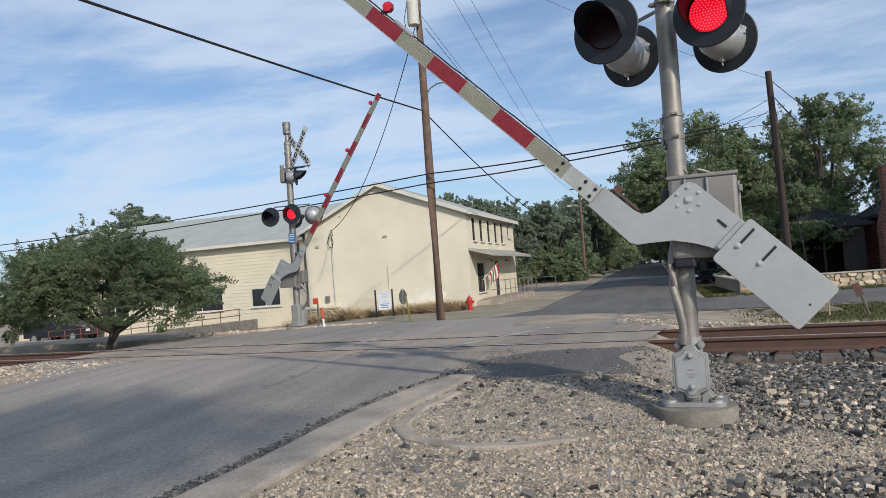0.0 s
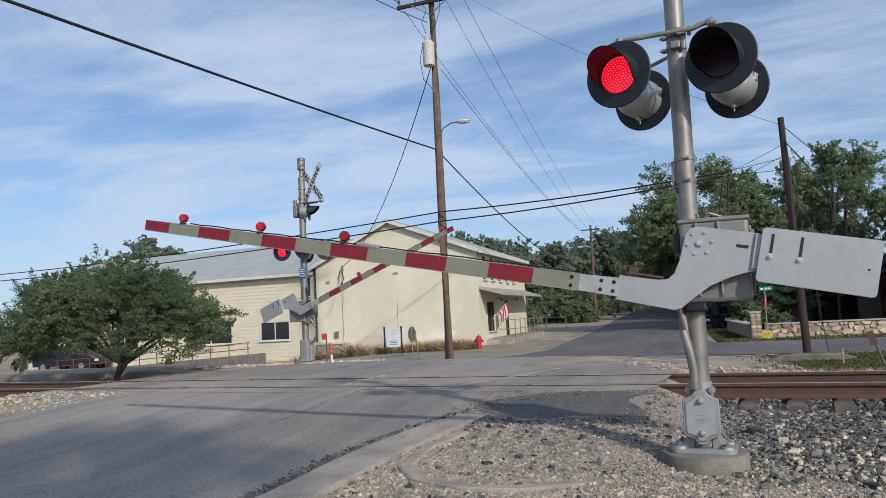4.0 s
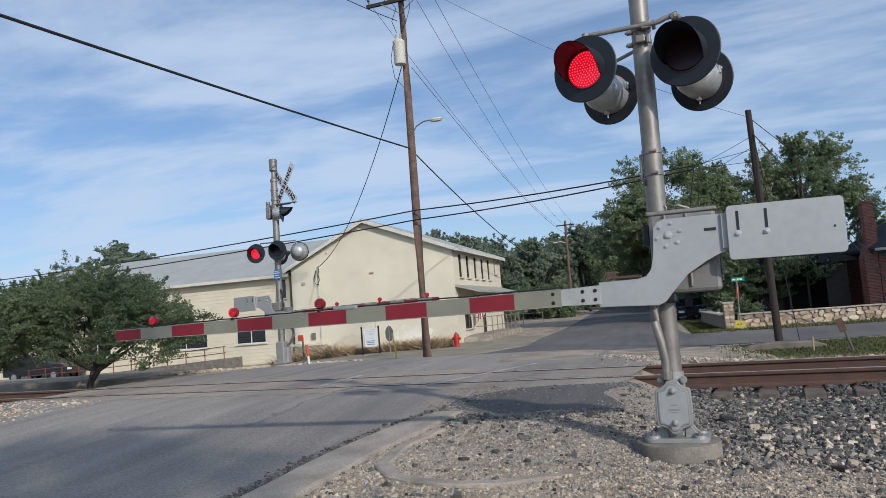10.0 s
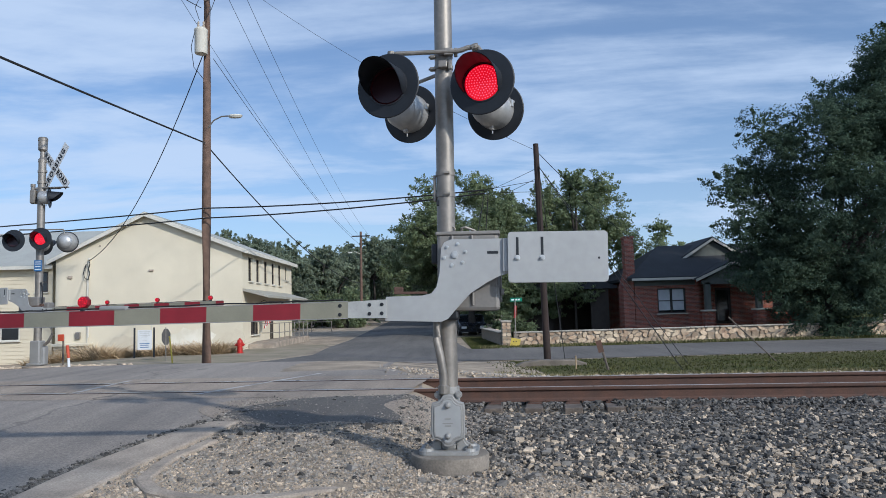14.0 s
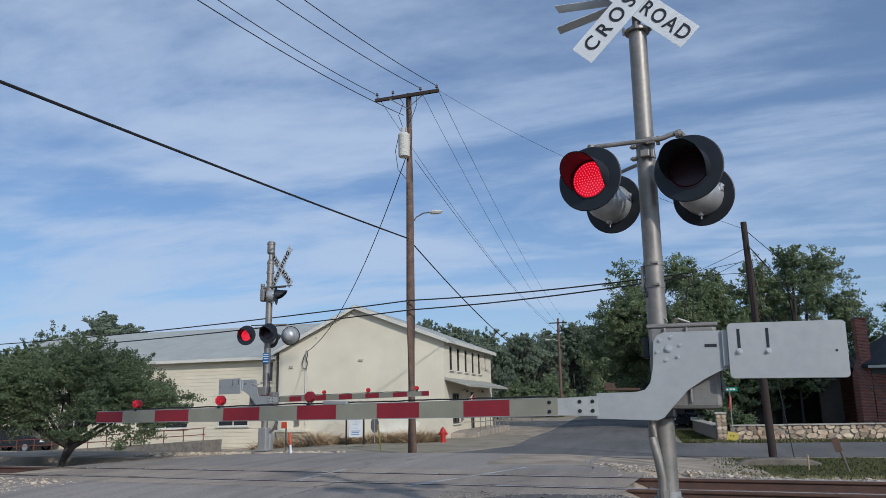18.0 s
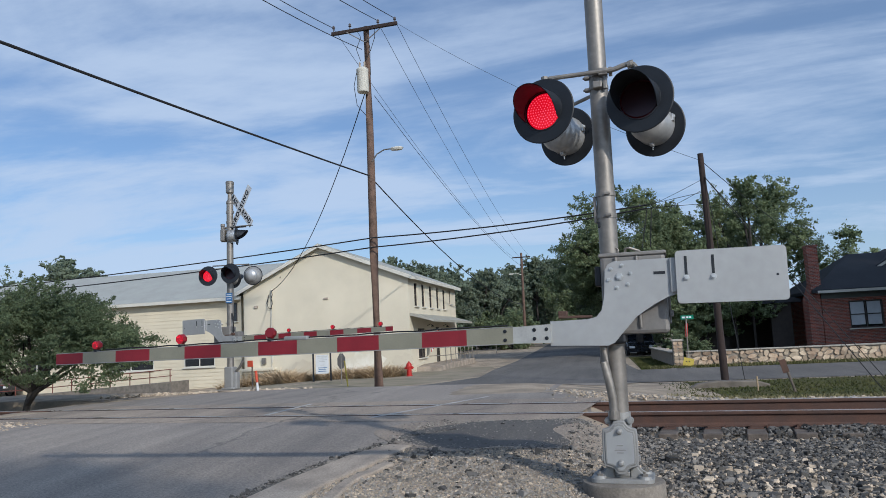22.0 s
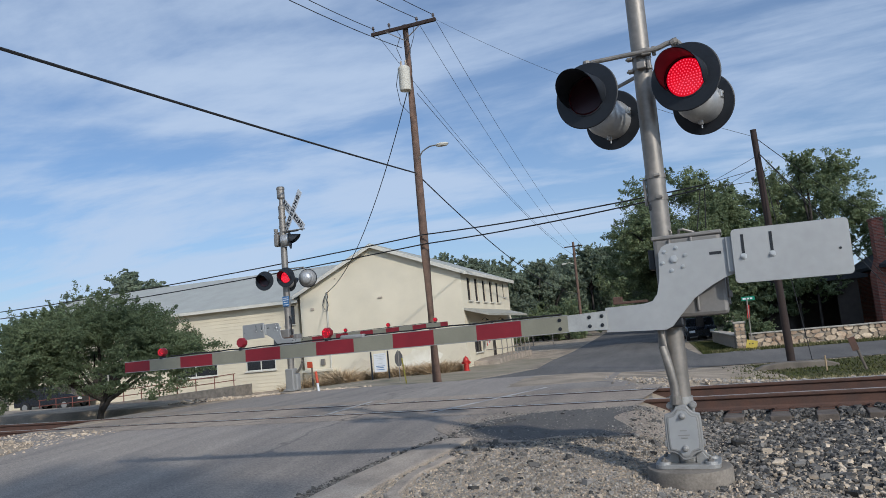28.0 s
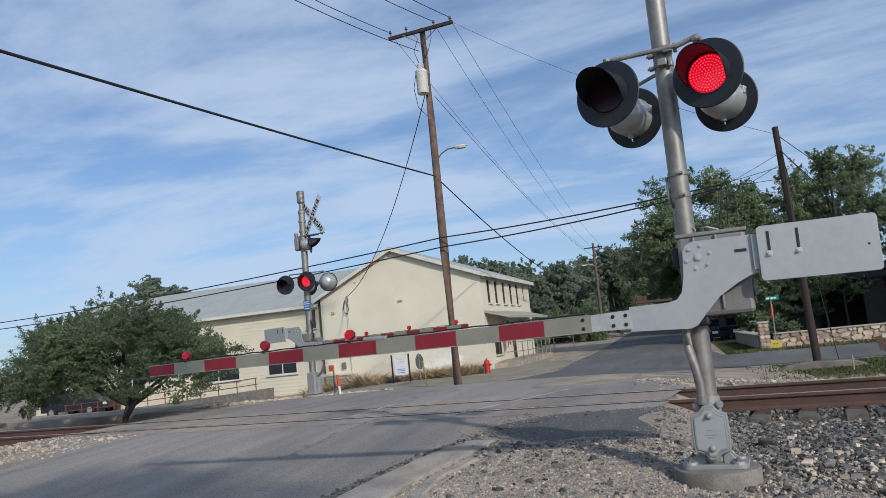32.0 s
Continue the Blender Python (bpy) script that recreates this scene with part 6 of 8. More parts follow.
    for x in (14.85, 17.75):
        bm = BM()
        box(bm, (x, Y0 - 0.7, 0.2), (0.55, 0.55, 1.3))
        p = part("pier", bm, "brick", t)
        bm = BM()
        box(bm, (x, Y0 - 0.7, 0.9), (0.68, 0.68, 0.09), bevel=0.01)
        part("pier_cap", bm, "trim", p)
        bm = BM()
        box(bm, (x, Y0 - 0.7, 1.72), (0.30, 0.30, 1.55))
        part("post", bm, "grey_paint", p)
    bm = BM()
    box(bm, (16.35, Y0 + 0.2, -0.25), (3.9, 2.0, 0.5))
    box(bm, (16.35, Y0 - 1.1, -0.35), (1.6, 0.6, 0.3))
    part("porch_floor", bm, "concrete", t)
    bm = BM()
    box(bm, ((X0 + 14.2) / 2, Y0 - 0.5, 2.78), (14.2 - X0 + 0.5, 0.04, 0.14))
    part("fascia", bm, "trim", t)
    bm = BM()
    box(bm, ((X0 + 14.4) / 2, Y0 - 0.012, 2.6), (14.4 - X0, 0.02, 0.36))
    part("frieze", bm, "grey_paint", t)


brick_house()


def garage():
    t = thing("brick_outbuilding", pose(0, 0, 0), "low brick outbuilding with carport beside the house, deep shade put into its wall colour", "outbuilding")
    for c, sz in (((5.6, 46.1, 0.9), (2.0, 0.2, 3.0)), ((9.35, 45.1, 0.9), (1.1, 0.2, 3.0)), ((7.6, 49.6, 1.0), (6.2, 0.25, 3.2))):
        bm = BM()
        box(bm, c, sz)
        part("wall", bm, "shade_brown", t)
    bm = BM()
    prism(bm, [(4.3, 2.4), (10.4, 2.4), (10.4, 2.55), (7.4, 3.6), (4.3, 2.55)], 44.8, 50.0)
    part("roof", bm, "shingle_dark", t)
    for x in (6.9, 7.9):
        bm = BM()
        rod(bm, (x, 45.2, GZ - 0.1), (x, 45.2, 2.42), 0.07, n=8)
        part("post", bm, "shade_brown", t)


garage()


# ---- rubble stone wall ----
def stone_wall():
    rng = random.Random(11)
    t = thing("stone_wall", pose(0, 0, 0), "low tan rubble limestone garden wall with a flat cap", "wall")
    shapes = []
    for k in range(10):
        bm = BM()
        n = rng.randint(5, 7)
        pts = []
        for i in range(n):
            a = 2 * math.pi * i / n + rng.uniform(-0.25, 0.25)
            pts.append((0.5 * math.cos(a) * rng.uniform(0.88, 1.1), 0.5 * math.sin(a) * rng.uniform(0.88, 1.1)))
        prism(bm, pts, -0.05, 0.06, bevel=0.02)
        me = bpy.data.meshes.new("stone")
        bm.to_mesh(me); bm.free()
        me.materials.append(M["wall_stone"])
        shapes.append(me)
    rest_v, rest_f = [], []
    runs = [((2.95, 33.0), (16.6, 33.0)), ((17.9, 33.2), (27.0, 32.6)), ((2.7, 33.2), (2.3, 43.0))]
    n = 0
    for (ax, ay), (bx, by) in runs:
        d = Vector((bx - ax, by - ay, 0))
        L = d.length
        m = Matrix.Translation((ax, ay, 0)) @ Matrix.Rotation(math.atan2(d.y, d.x), 4, "Z")
        bm = BM()
        box(bm, (L / 2, 0.19, -0.2), (L, 0.3, 0.82))
        c = part("wall_core", bm, "mortar", t)
        c.matrix_basis = m
        bm = BM()
        x = 0.0
        while x < L:
            w = min(rng.uniform(0.6, 1.1), L - x)
            box(bm, (x + w / 2, 0.19 + rng.uniform(-0.01, 0.01), 0.25 + rng.uniform(-0.006, 0.006)), (w - 0.012, 0.48, 0.055), bevel=0.012)
            x += w
        c = part("wall_cap", bm, "cap_stone", t, "flat pale cap stones")
        c.matrix_basis = m
        for z, h in ((-0.36, 0.22), (-0.19, 0.21), (-0.02, 0.20), (0.14, 0.17)):
            x = rng.uniform(0, 0.2)
            while x < L - 0.1:
                w = rng.uniform(0.13, 0.46)
                me = shapes[rng.randrange(10)]
                at = m @ Matrix.Translation((x + w / 2, 0.04, z + rng.uniform(-0.05, 0.05))) @ Matrix.Rotation(rng.uniform(-0.6, 0.6), 4, "Y") @ Matrix.Diagonal((w * 1.02, rng.uniform(0.8, 1.2), h * rng.uniform(0.75, 1.25), 1))
                if n < 290:
                    o = new("stone", me)
                    o.parent = t
                    o.matrix_basis = at
                else:
                    k = len(rest_v)
                    rest_v += [at @ v.co for v in me.vertices]
                    rest_f += [tuple(k + i for i in p.vertices) for p in me.polygons]
                n += 1
                x += w
    tagged(raw("stones", rest_v, rest_f, "wall_stone", t), "", "", "", "stuff")
    # corner pillar
    bm = BM()
    box(bm, (2.62, 33.1, 0.15), (0.42, 0.42, 1.15), bevel=0.02)
    p = part("pillar", bm, "mortar", t, "square rubble corner pillar")
    for k in range(14):
        o = new("stone", shapes[rng.randrange(10)])
        o.parent = p
        o.matrix_basis = Matrix.Translation((2.52 + 0.2 * (k % 2), 32.9, -0.3 + 0.155 * (k // 2))) @ Matrix.Diagonal((0.21, 0.8, 0.16, 1))
    bm = BM()
    box(bm, (2.62, 33.1, 0.76), (0.5, 0.5, 0.08), bevel=0.015)
    part("pillar_cap", bm, "cap_stone", t)


stone_wall()


# ---- street furniture ----
def hydrant():
    x, y = -9.42, 33.3
    t = thing("fire_hydrant", pose(x, y, ground_z(x, y) - 0.02), "red fire hydrant on bare dirt beside the stucco wall", "fire hydrant")
    bm = BM()
    lathe(bm, [(0.0, 0.0), (0.17, 0.0), (0.17, 0.05), (0.12, 0.06), (0.12, 0.44), (0.16, 0.45), (0.16, 0.49), (0.13, 0.5), (0.125, 0.58), (0.08, 0.64), (0.035, 0.66), (0.035, 0.71), (0.0, 0.72)], 16)
    part("barrel", bm, "red_paint", t, smooth=True)
    for d in ((1, 0, 0), (-1, 0, 0), (0, -1, 0)):
        bm = BM()
        q = Vector(d)
        rod(bm, q * 0.08 + Vector((0, 0, 0.4)), q * 0.19 + Vector((0, 0, 0.4)), 0.065, n=12)
        rod(bm, q * 0.19 + Vector((0, 0, 0.4)), q * 0.23 + Vector((0, 0, 0.4)), 0.03, n=6)
        part("outlet", bm, "red_paint", t)


hydrant()


def on_ground(x, y):
    return pose(x, y, ground_z(x, y))


M["dull_back"] = mat("dull_weathered_steel", (0.11, 0.105, 0.10), 0.7, metal=0.2, var=0.25, bump=0.03)


def stop_sign():
    t = thing("stop_sign", pose(-11.15, 29.1, -0.75), "octagonal traffic sign seen from its bare grey back", "traffic sign")
    bm = BM()
    o = [(0.34 * math.cos(radians(22.5 + 45 * k)), 1.35 + 0.34 * math.sin(radians(22.5 + 45 * k))) for k in range(8)]
    prism(bm, o, -0.003, 0.003, Matrix.Rotation(radians(80), 4, "Z"))
    part("plate", bm, "dull_back", t)
    bm = BM()
    rod(bm, (0, -0.03, -0.1), (0, -0.03, 1.72), 0.022, n=8)
    part("post", bm, "galv", t)


def notice_board():
    t = thing("notice_board", pose(-13.3, 32.2, -0.6), "white notice panel held between two black posts", "notice board")
    for sx in (-0.43, 0.43):
        bm = BM()
        box(bm, (sx, 0, 0.75), (0.06, 0.06, 1.6))
        part("post", bm, "black", t)
    bm = BM()
    box(bm, (0.02, -0.01, 1.02), (0.62, 0.02, 0.86), bevel=0.004)
    p = part("panel", bm, "sign_white", t)
    for z, w in ((1.38, 0.5), (1.31, 0.42), (1.22, 0.46), (1.15, 0.3), (0.98, 0.2), (0.86, 0.44), (0.79, 0.36), (0.70, 0.4)):
        bm = BM()
        box(bm, (0.02, -0.0225, z), (w, 0.004, 0.028))
        part("line", bm, "blue_sign" if z < 0.9 else "sign_back", p)


def slim_post(name, x, y, h, r, material, label, cat, lean=0.0, band=None):
    t = thing(name, on_ground(x, y), label, cat)
    bm = BM()
    rod(bm, (0, 0, -0.08), (lean, 0, h), r, n=10)
    p = part("post", bm, material, t)
    if band:
        bm = BM()
        rod(bm, (lean * band[0] / h, 0, band[0]), (lean, 0, h + 0.005), r * 1.12, n=10)
        part("band", bm, band[1], t)
    return t


stop_sign()
notice_board()
slim_post("marker_post", -10.1, 27.0, 1.0, 0.03, "yellow", "thin yellow marker post beside the kerb", "marker post", -0.12)
slim_post("delineator_post", -9.12, 17.75, 0.52, 0.032, "sign_white", "slim orange and white marker post at the track", "marker post", -0.06, (0.22, "orange"))
slim_post("marker_stake", 3.2, 18.6, 0.35, 0.02, "straw", "short pale wooden stake in the grass", "stake")


def whistle_post():
    t = thing("track_sign", on_ground(3.78, 18.2), "small brown plate on a leaning dark metal post beside the tracks", "track sign")
    bm = BM()
    rod(bm, (0.16, 0, -0.08), (-0.04, 0, 0.68), 0.03, n=8)
    part("post", bm, "tie", t)
    bm = BM()
    box(bm, (-0.05, -0.03, 0.58), (0.14, 0.012, 0.30), Matrix.Rotation(radians(-14), 4, "Y"), bevel=0.003)
    part("plate", bm, "rust", t)


whistle_post()


def red_box_post():
    t = thing("call_box", on_ground(-9.95, 18.5), "small orange-red plate on a dark post beside the signal", "warning plate")
    bm = BM()
    rod(bm, (0.28, 0, -0.05), (0.28, 0, 0.75), 0.025, n=8)
    part("post", bm, "tie", t)
    bm = BM()
    box(bm, (0.24, -0.04, 0.72), (0.16, 0.03, 0.17), bevel=0.01)
    part("plate", bm, "orange", t)


red_box_post()


def street_sign():
    t = thing("street_sign", pose(2.98, 32.7, -0.45), "green street name blade over a red plate on a slim post", "street sign")
    bm = BM()
    rod(bm, (0, 0, -0.1), (0.05, 0, 2.2), 0.025, n=8)
    part("post", bm, "galv", t)
    bm = BM()
    box(bm, (0.1, 0, 2.16), (0.52, 0.01, 0.17), bevel=0.003)
    b = part("name_blade", bm, "green_sign", t, "green street name blade")
    for x, w in ((-0.05, 0.12), (0.09, 0.1), (0.22, 0.1)):
        bm = BM()
        box(bm, (x, -0.007, 2.16), (w, 0.004, 0.07))
        part("line", bm, "sign_white", b)
    bm = BM()
    box(bm, (0.04, 0, 1.62), (0.10, 0.012, 0.55), Matrix.Rotation(radians(4), 4, "Y"), bevel=0.003)
    part("plate", bm, "red_paint", t)


street_sign()


def yellow_curve_sign():
    t = thing("yellow_plate", pose(2.95, 32.4, ground_z(2.95, 32.4)), "tilted yellow warning plate leaning at the pillar", "warning plate")
    bm = BM()
    box(bm, (0, 0, 0.20), (0.42, 0.02, 0.36), Matrix.Rotation(radians(14), 4, "Y"), bevel=0.004)
    p = part("plate", bm, "yellow", t)
    for x in (-0.08, 0.04):
        bm = BM()
        box(bm, (x, -0.014, 0.24), (0.05, 0.006, 0.04))
        part("mark", bm, "black", p)


yellow_curve_sign()


def parked_car(m, paint, label, L=4.6):
    t = thing("parked_car", m, label, "car", "parked cars")
    bm = BM()
    o = [(-2.25, 0.35), (2.2, 0.35), (2.25, 0.75), (1.9, 0.92), (1.1, 1.0), (0.5, 1.45), (-1.4, 1.5), (-2.1, 1.05), (-2.28, 0.8)]
    prism(bm, o, -0.88, 0.88, bevel=0.05)
    part("body", bm, paint, t)
    bm = BM()
    prism(bm, [(0.95, 1.02), (0.45, 1.40), (-1.35, 1.44), (-1.9, 1.06)], -0.895, 0.895)
    part("side_glass", bm, "glass", t)
    for x in (-1.4, 1.4):
        for y in (-0.82, 0.82):
            bm = BM()
            rod(bm, (x, y - 0.1, 0.33), (x, y + 0.1, 0.33), 0.33, n=20)
            w = part("wheel", bm, "rubber", t)
            bm = BM()
            rod(bm, (x, y - 0.105, 0.33), (x, y + 0.105, 0.33), 0.19, n=14)
            part("rim", bm, "alu", w)
    for y in (-0.6, 0.6):
        bm = BM()
        box(bm, (2.24, y, 0.66), (0.04, 0.34, 0.14), bevel=0.01)
        part("headlight", bm, "sign_white", t)
        bm = BM()
        box(bm, (-2.27, y, 0.85), (0.04, 0.22, 0.2), bevel=0.01)
        part("tail_lamp", bm, "red_lamp", t)
    return t


parked_car(pose(1.5, 50.0, GZ, 0, 0, -86), "car_dark", "dark parked pickup under the trees beyond the wall")
parked_car(pose(-36.2, 36.0, ground_z(-35, 36) - 0.05, 0, 0, 3), "car_dark", "dark car parked beyond the ramp")


def fence_far():
    t = thing("wire_fence", pose(0, 0, 0), "low grey wire fence in dry grass beside the street", "fence")
    for x in np.linspace(-16.5, -9.8, 5):
        bm = BM()
        rod(bm, (x, 62, -0.6), (x, 62, 0.75), 0.035, n=6)
        part("post", bm, "galv", t)
    for z in (0.72, 0.2):
        bm = BM()
        rod(bm, (-16.5, 62, z), (-9.8, 62, z), 0.02, n=5)
        part("rail_bar", bm, "galv", t)


fence_far()


# a plain block stands for the low earth mound beside the dark pole
def pole_mound():
    t = thing("culvert_headwall", pose(0.9, 20.3, ground_z(0.9, 20.3) - 0.06), "low grey-brown earth mound in the grass", "culvert")
    bm = BM()
    prism(bm, [(0.9, -0.1), (2.9, -0.1), (2.9, 0.06), (2.6, 0.16), (1.6, 0.18), (1.15, 0.12), (0.9, 0.0)], 0.0, 0.4, bevel=0.03)
    part("mound", bm, "mound_earth", t)


pole_mound()


# ---- trees ----
def leaf_mesh(name, lobes, count, size, seed, material, inner=0.2, sprays=(), clumps=26, share=0.14, far=False):
    """Leaves in clumps on uneven lobes (x, y, z, rx, ry, rz) and along short shoots; they face outwards and up more than not."""
    rng = np.random.default_rng(seed)
    vol = np.array([l[3] * l[4] * l[5] for l in lobes]) ** 0.66
    pick = rng.choice(len(lobes), count, p=vol / vol.sum())
    Lb = np.array(lobes)[pick]
    way = rng.normal(size=(len(lobes), clumps, 3))
    way /= np.linalg.norm(way, axis=2)[:, :, None]
    reach = rng.uniform(0.72, 1.02, (len(lobes), clumps))
    girth = rng.uniform(0.14, 0.27, (len(lobes), clumps))
    q = rng.integers(0, clumps, count)
    ball = rng.normal(size=(count, 3))
    ball /= np.linalg.norm(ball, axis=1)[:, None]
    rad = rng.random(count) ** 0.5
    U = way[pick, q] * reach[pick, q][:, None] + ball * (rad * girth[pick, q])[:, None] * np.array((1.25, 1.25, 0.8))
    deep = rng.random(count) < inner
    U[deep] *= rng.uniform(0.3, 0.8, deep.sum())[:, None]
    P = Lb[:, :3] + U * Lb[:, 3:6]
    face = U * 0.7 + ball * 0.5 + np.array((0, 0, 0.35)) + rng.normal(size=(count, 3)) * 0.55
    if len(sprays):
        n = int(count * share)
        S = np.array([(*a, *b) for a, b in sprays])[rng.integers(0, len(sprays), n)]
        k = rng.random(n)
        ln = np.linalg.norm(S[:, 3:] - S[:, :3], axis=1)
        P[:n] = S[:, :3] + (S[:, 3:] - S[:, :3]) * k[:, None] + rng.normal(size=(n, 3)) * (ln * 0.16 * (1.2 - k))[:, None]
        deep[:n] = False
    face /= np.linalg.norm(face, axis=1)[:, None]
    a = rng.normal(size=(count, 3))
    a -= face * (a * face).sum(1)[:, None]
    a /= np.linalg.norm(a, axis=1)[:, None]
    b = np.cross(face, a)
    s = size * rng.uniform(0.6, 1.35, count)[:, None] * np.where(deep, 1.7, 1.0)[:, None]
    if far:
        corners = [P + a * s, P - a * s * 0.7 + b * s * 0.62, P - a * s * 0.7 - b * s * 0.62]
    else:
        corners = [P - a * s, P + b * s * 0.5 + face * s * 0.14, P + a * s, P - b * s * 0.5 + face * s * 0.14]
    k = len(corners)
    V = np.stack(corners, 1).reshape(-1, 3)
    me = bpy.data.meshes.new(name)
    me.vertices.add(k * count)
    me.vertices.foreach_set("co", V.ravel())
    me.loops.add(k * count)
    me.loops.foreach_set("vertex_index", np.arange(k * count))
    me.polygons.add(count)
    me.polygons.foreach_set("loop_start", np.arange(0, k * count, k))
    me.update(calc_edges=True)
    me.shade_flat()
    me.materials.append(M[material])
    return me


def outer_sprays(lobes, n, length, seed):
    """Leafy shoots that leave the crown's outer lobes, outwards and a little up."""
    rng = random.Random(seed)
    mid = Vector(lobes[0][:3])
    out = []
    for _ in range(n):
        l = lobes[rng.randrange(len(lobes))]
        c = Vector(l[:3])
        d = Vector((rng.gauss(0, 1), rng.gauss(0, 1), rng.gauss(0.15, 1))).normalized()
        away = c - mid
        if away.length > 0.01 and d.dot(away) < 0:
            d = -d
        base = c + Vector((d.x * l[3], d.y * l[4], d.z * l[5])) * 0.8
        d = (d + Vector((rng.gauss(0, 0.4), rng.gauss(0, 0.4), rng.gauss(0.15, 0.4)))).normalized()
        out.append((base, base + d * length * rng.uniform(0.4, 1.25)))
    return out


def tree(name, m, label, lobes, count, size, seed, leaf, trunk_r, trunk_top, group="", shoot=6.5, share=0.14, inner=0.2, clumps=26, far=False):
    t = thing(name, m, label, "tree", group)
    rng = random.Random(seed)
    bm = BM()
    tx, ty, tz = trunk_top
    pipe(bm, [(0, 0, -0.3), (0.02, 0, 0.1), (tx * 0.4, ty * 0.4, tz * 0.5), (tx, ty, tz)], [trunk_r * 1.35, trunk_r * 1.05, trunk_r * 0.9, trunk_r * 0.75], 10)
    part("trunk", bm, "bark", t, smooth=True)
    for l in lobes[: len(lobes) // 2 : max(1, len(lobes) // 18)]:
        a, b = Vector(trunk_top), Vector(l[:3])
        mid = a.lerp(b, 0.5) + Vector((rng.uniform(-0.3, 0.3), rng.uniform(-0.3, 0.3), rng.uniform(0, 0.4) * l[5]))
        bm = BM()
        pipe(bm, [a, mid, b], [trunk_r * 0.6, trunk_r * 0.38, trunk_r * 0.12], 7)
        part("limb", bm, "bark", t)
    sp = outer_sprays(lobes, 12 * int(len(lobes) ** 0.75), size * shoot, seed + 5)
    if not far:
        bm = BM()
        for a, b in sp[::2]:
            rod(bm, a.lerp(b, -0.4), b, size * 0.10, size * 0.03, 3, False)
        tagged(part("twigs", bm, "bark", t), "", "", "", "stuff")
    ob = new("crown", leaf_mesh("crown", lobes, count, size, seed, leaf, inner, sp, clumps, share, far))
    ob.parent = t
    return t


def dome(n, cx, cy, cz, rx, ry, rz, seed, small=0.42, low=-0.5, core=0.66, plump=0.0):
    """Lobes scattered over a squashed dome; plump 1: the lobes themselves are round."""
    rng = random.Random(seed)
    out = [(cx, cy, cz, rx * core, ry * core, rz * core)]
    while len(out) < n:
        d = Vector((rng.gauss(0, 1), rng.gauss(0, 1), rng.gauss(0, 1))).normalized()
        if d.z < low:
            continue
        k = rng.uniform(0.58, 0.84)
        s = small * rng.uniform(0.6, 1.2)
        out.append((cx + d.x * rx * k, cy + d.y * ry * k, cz + d.z * rz * k, rx * s, ry * s, (rz + (rx - rz) * plump) * s))
    return out


# the live oak beside the tracks
tree("oak_tree", pose(-13.85, 15.1, ground_z(-13.85, 15.1) - 0.06), "low spreading live oak with dark green crown and short dark trunk", dome(60, -0.35, 0.3, 1.78, 3.3, 2.9, 1.22, 3, 0.19, -0.45, 0.62, 0.7) + [(2.3, -0.4, 1.05, 0.7, 0.7, 0.5), (2.9, -0.2, 1.55, 0.7, 0.7, 0.5), (-2.5, -0.6, 1.1, 1.0, 0.8, 0.5), (-1.4, -1.0, 1.2, 0.8, 0.7, 0.5), (1.2, -0.9, 1.15, 0.7, 0.6, 0.45), (0.2, -1.2, 1.3, 0.8, 0.6, 0.5), (1.35, 0.4, 2.35, 0.7, 0.7, 0.6), (-1.5, 0.2, 2.45, 0.8, 0.7, 0.6), (-0.1, 0.2, 2.55, 0.8, 0.8, 0.55), (-3.0, 0.2, 1.6, 0.9, 0.9, 0.7)], 140000, 0.029, 3, "leaf_oak", 0.085, (0.15, 0, 0.6), shoot=14, share=0.22, clumps=30)
tree("oak_tree", pose(-19.8, 15.0, ground_z(-19.8, 15.0)), "small green shrubby oak further along the tracks", dome(9, -0.6, 0, 1.1, 1.5, 1.5, 0.95, 8, 0.42, -0.6), 9000, 0.06, 8, "leaf_pecan", 0.1, (0, 0, 0.6))
OAK = bpy.data.objects["oak_tree"]
for pts in ([(0.05, 0, 0.3), (0.5, -0.2, 0.62), (1.0, -0.35, 0.8), (1.8, -0.5, 1.15)],):
    bm = BM()
    pipe(bm, pts, [0.075, 0.06, 0.05, 0.02], 8)
    part("limb", bm, "bark", OAK, smooth=True)
# trees beside the street and round the brick house
tree("pecan_tree", pose(1.6, 48.5, GZ), "broad green pecan tree beside the street", dome(44, -0.2, 0, 6.2, 5.3, 4.4, 4.6, 21, 0.28, -0.9, 0.74) + [(-4.7, -0.4, 4.5, 1.5, 1.4, 1.5), (-4.1, -0.5, 2.9, 1.6, 1.3, 1.4)], 90000, 0.080, 21, "leaf_pecan", 0.28, (0, 0, 2.6), "street trees", clumps=34)
tree("pecan_tree", pose(8.6, 50.0, GZ), "taller open pecan tree behind the house", dome(36, 0.5, 0, 6.7, 4.2, 3.6, 5.2, 33, 0.23, -0.8, 0.6), 46000, 0.085, 33, "leaf_pecan", 0.26, (0, 0, 2.8), "street trees", shoot=12, share=0.22)
tree("pecan_tree", pose(5.2, 45.2, GZ), "small leafy tree overhanging the wall", dome(20, 0.6, -0.2, 3.3, 3.7, 2.2, 2.5, 37, 0.3, -0.9), 30000, 0.08, 37, "leaf_pecan", 0.14, (0, 0, 1.5), "street trees")
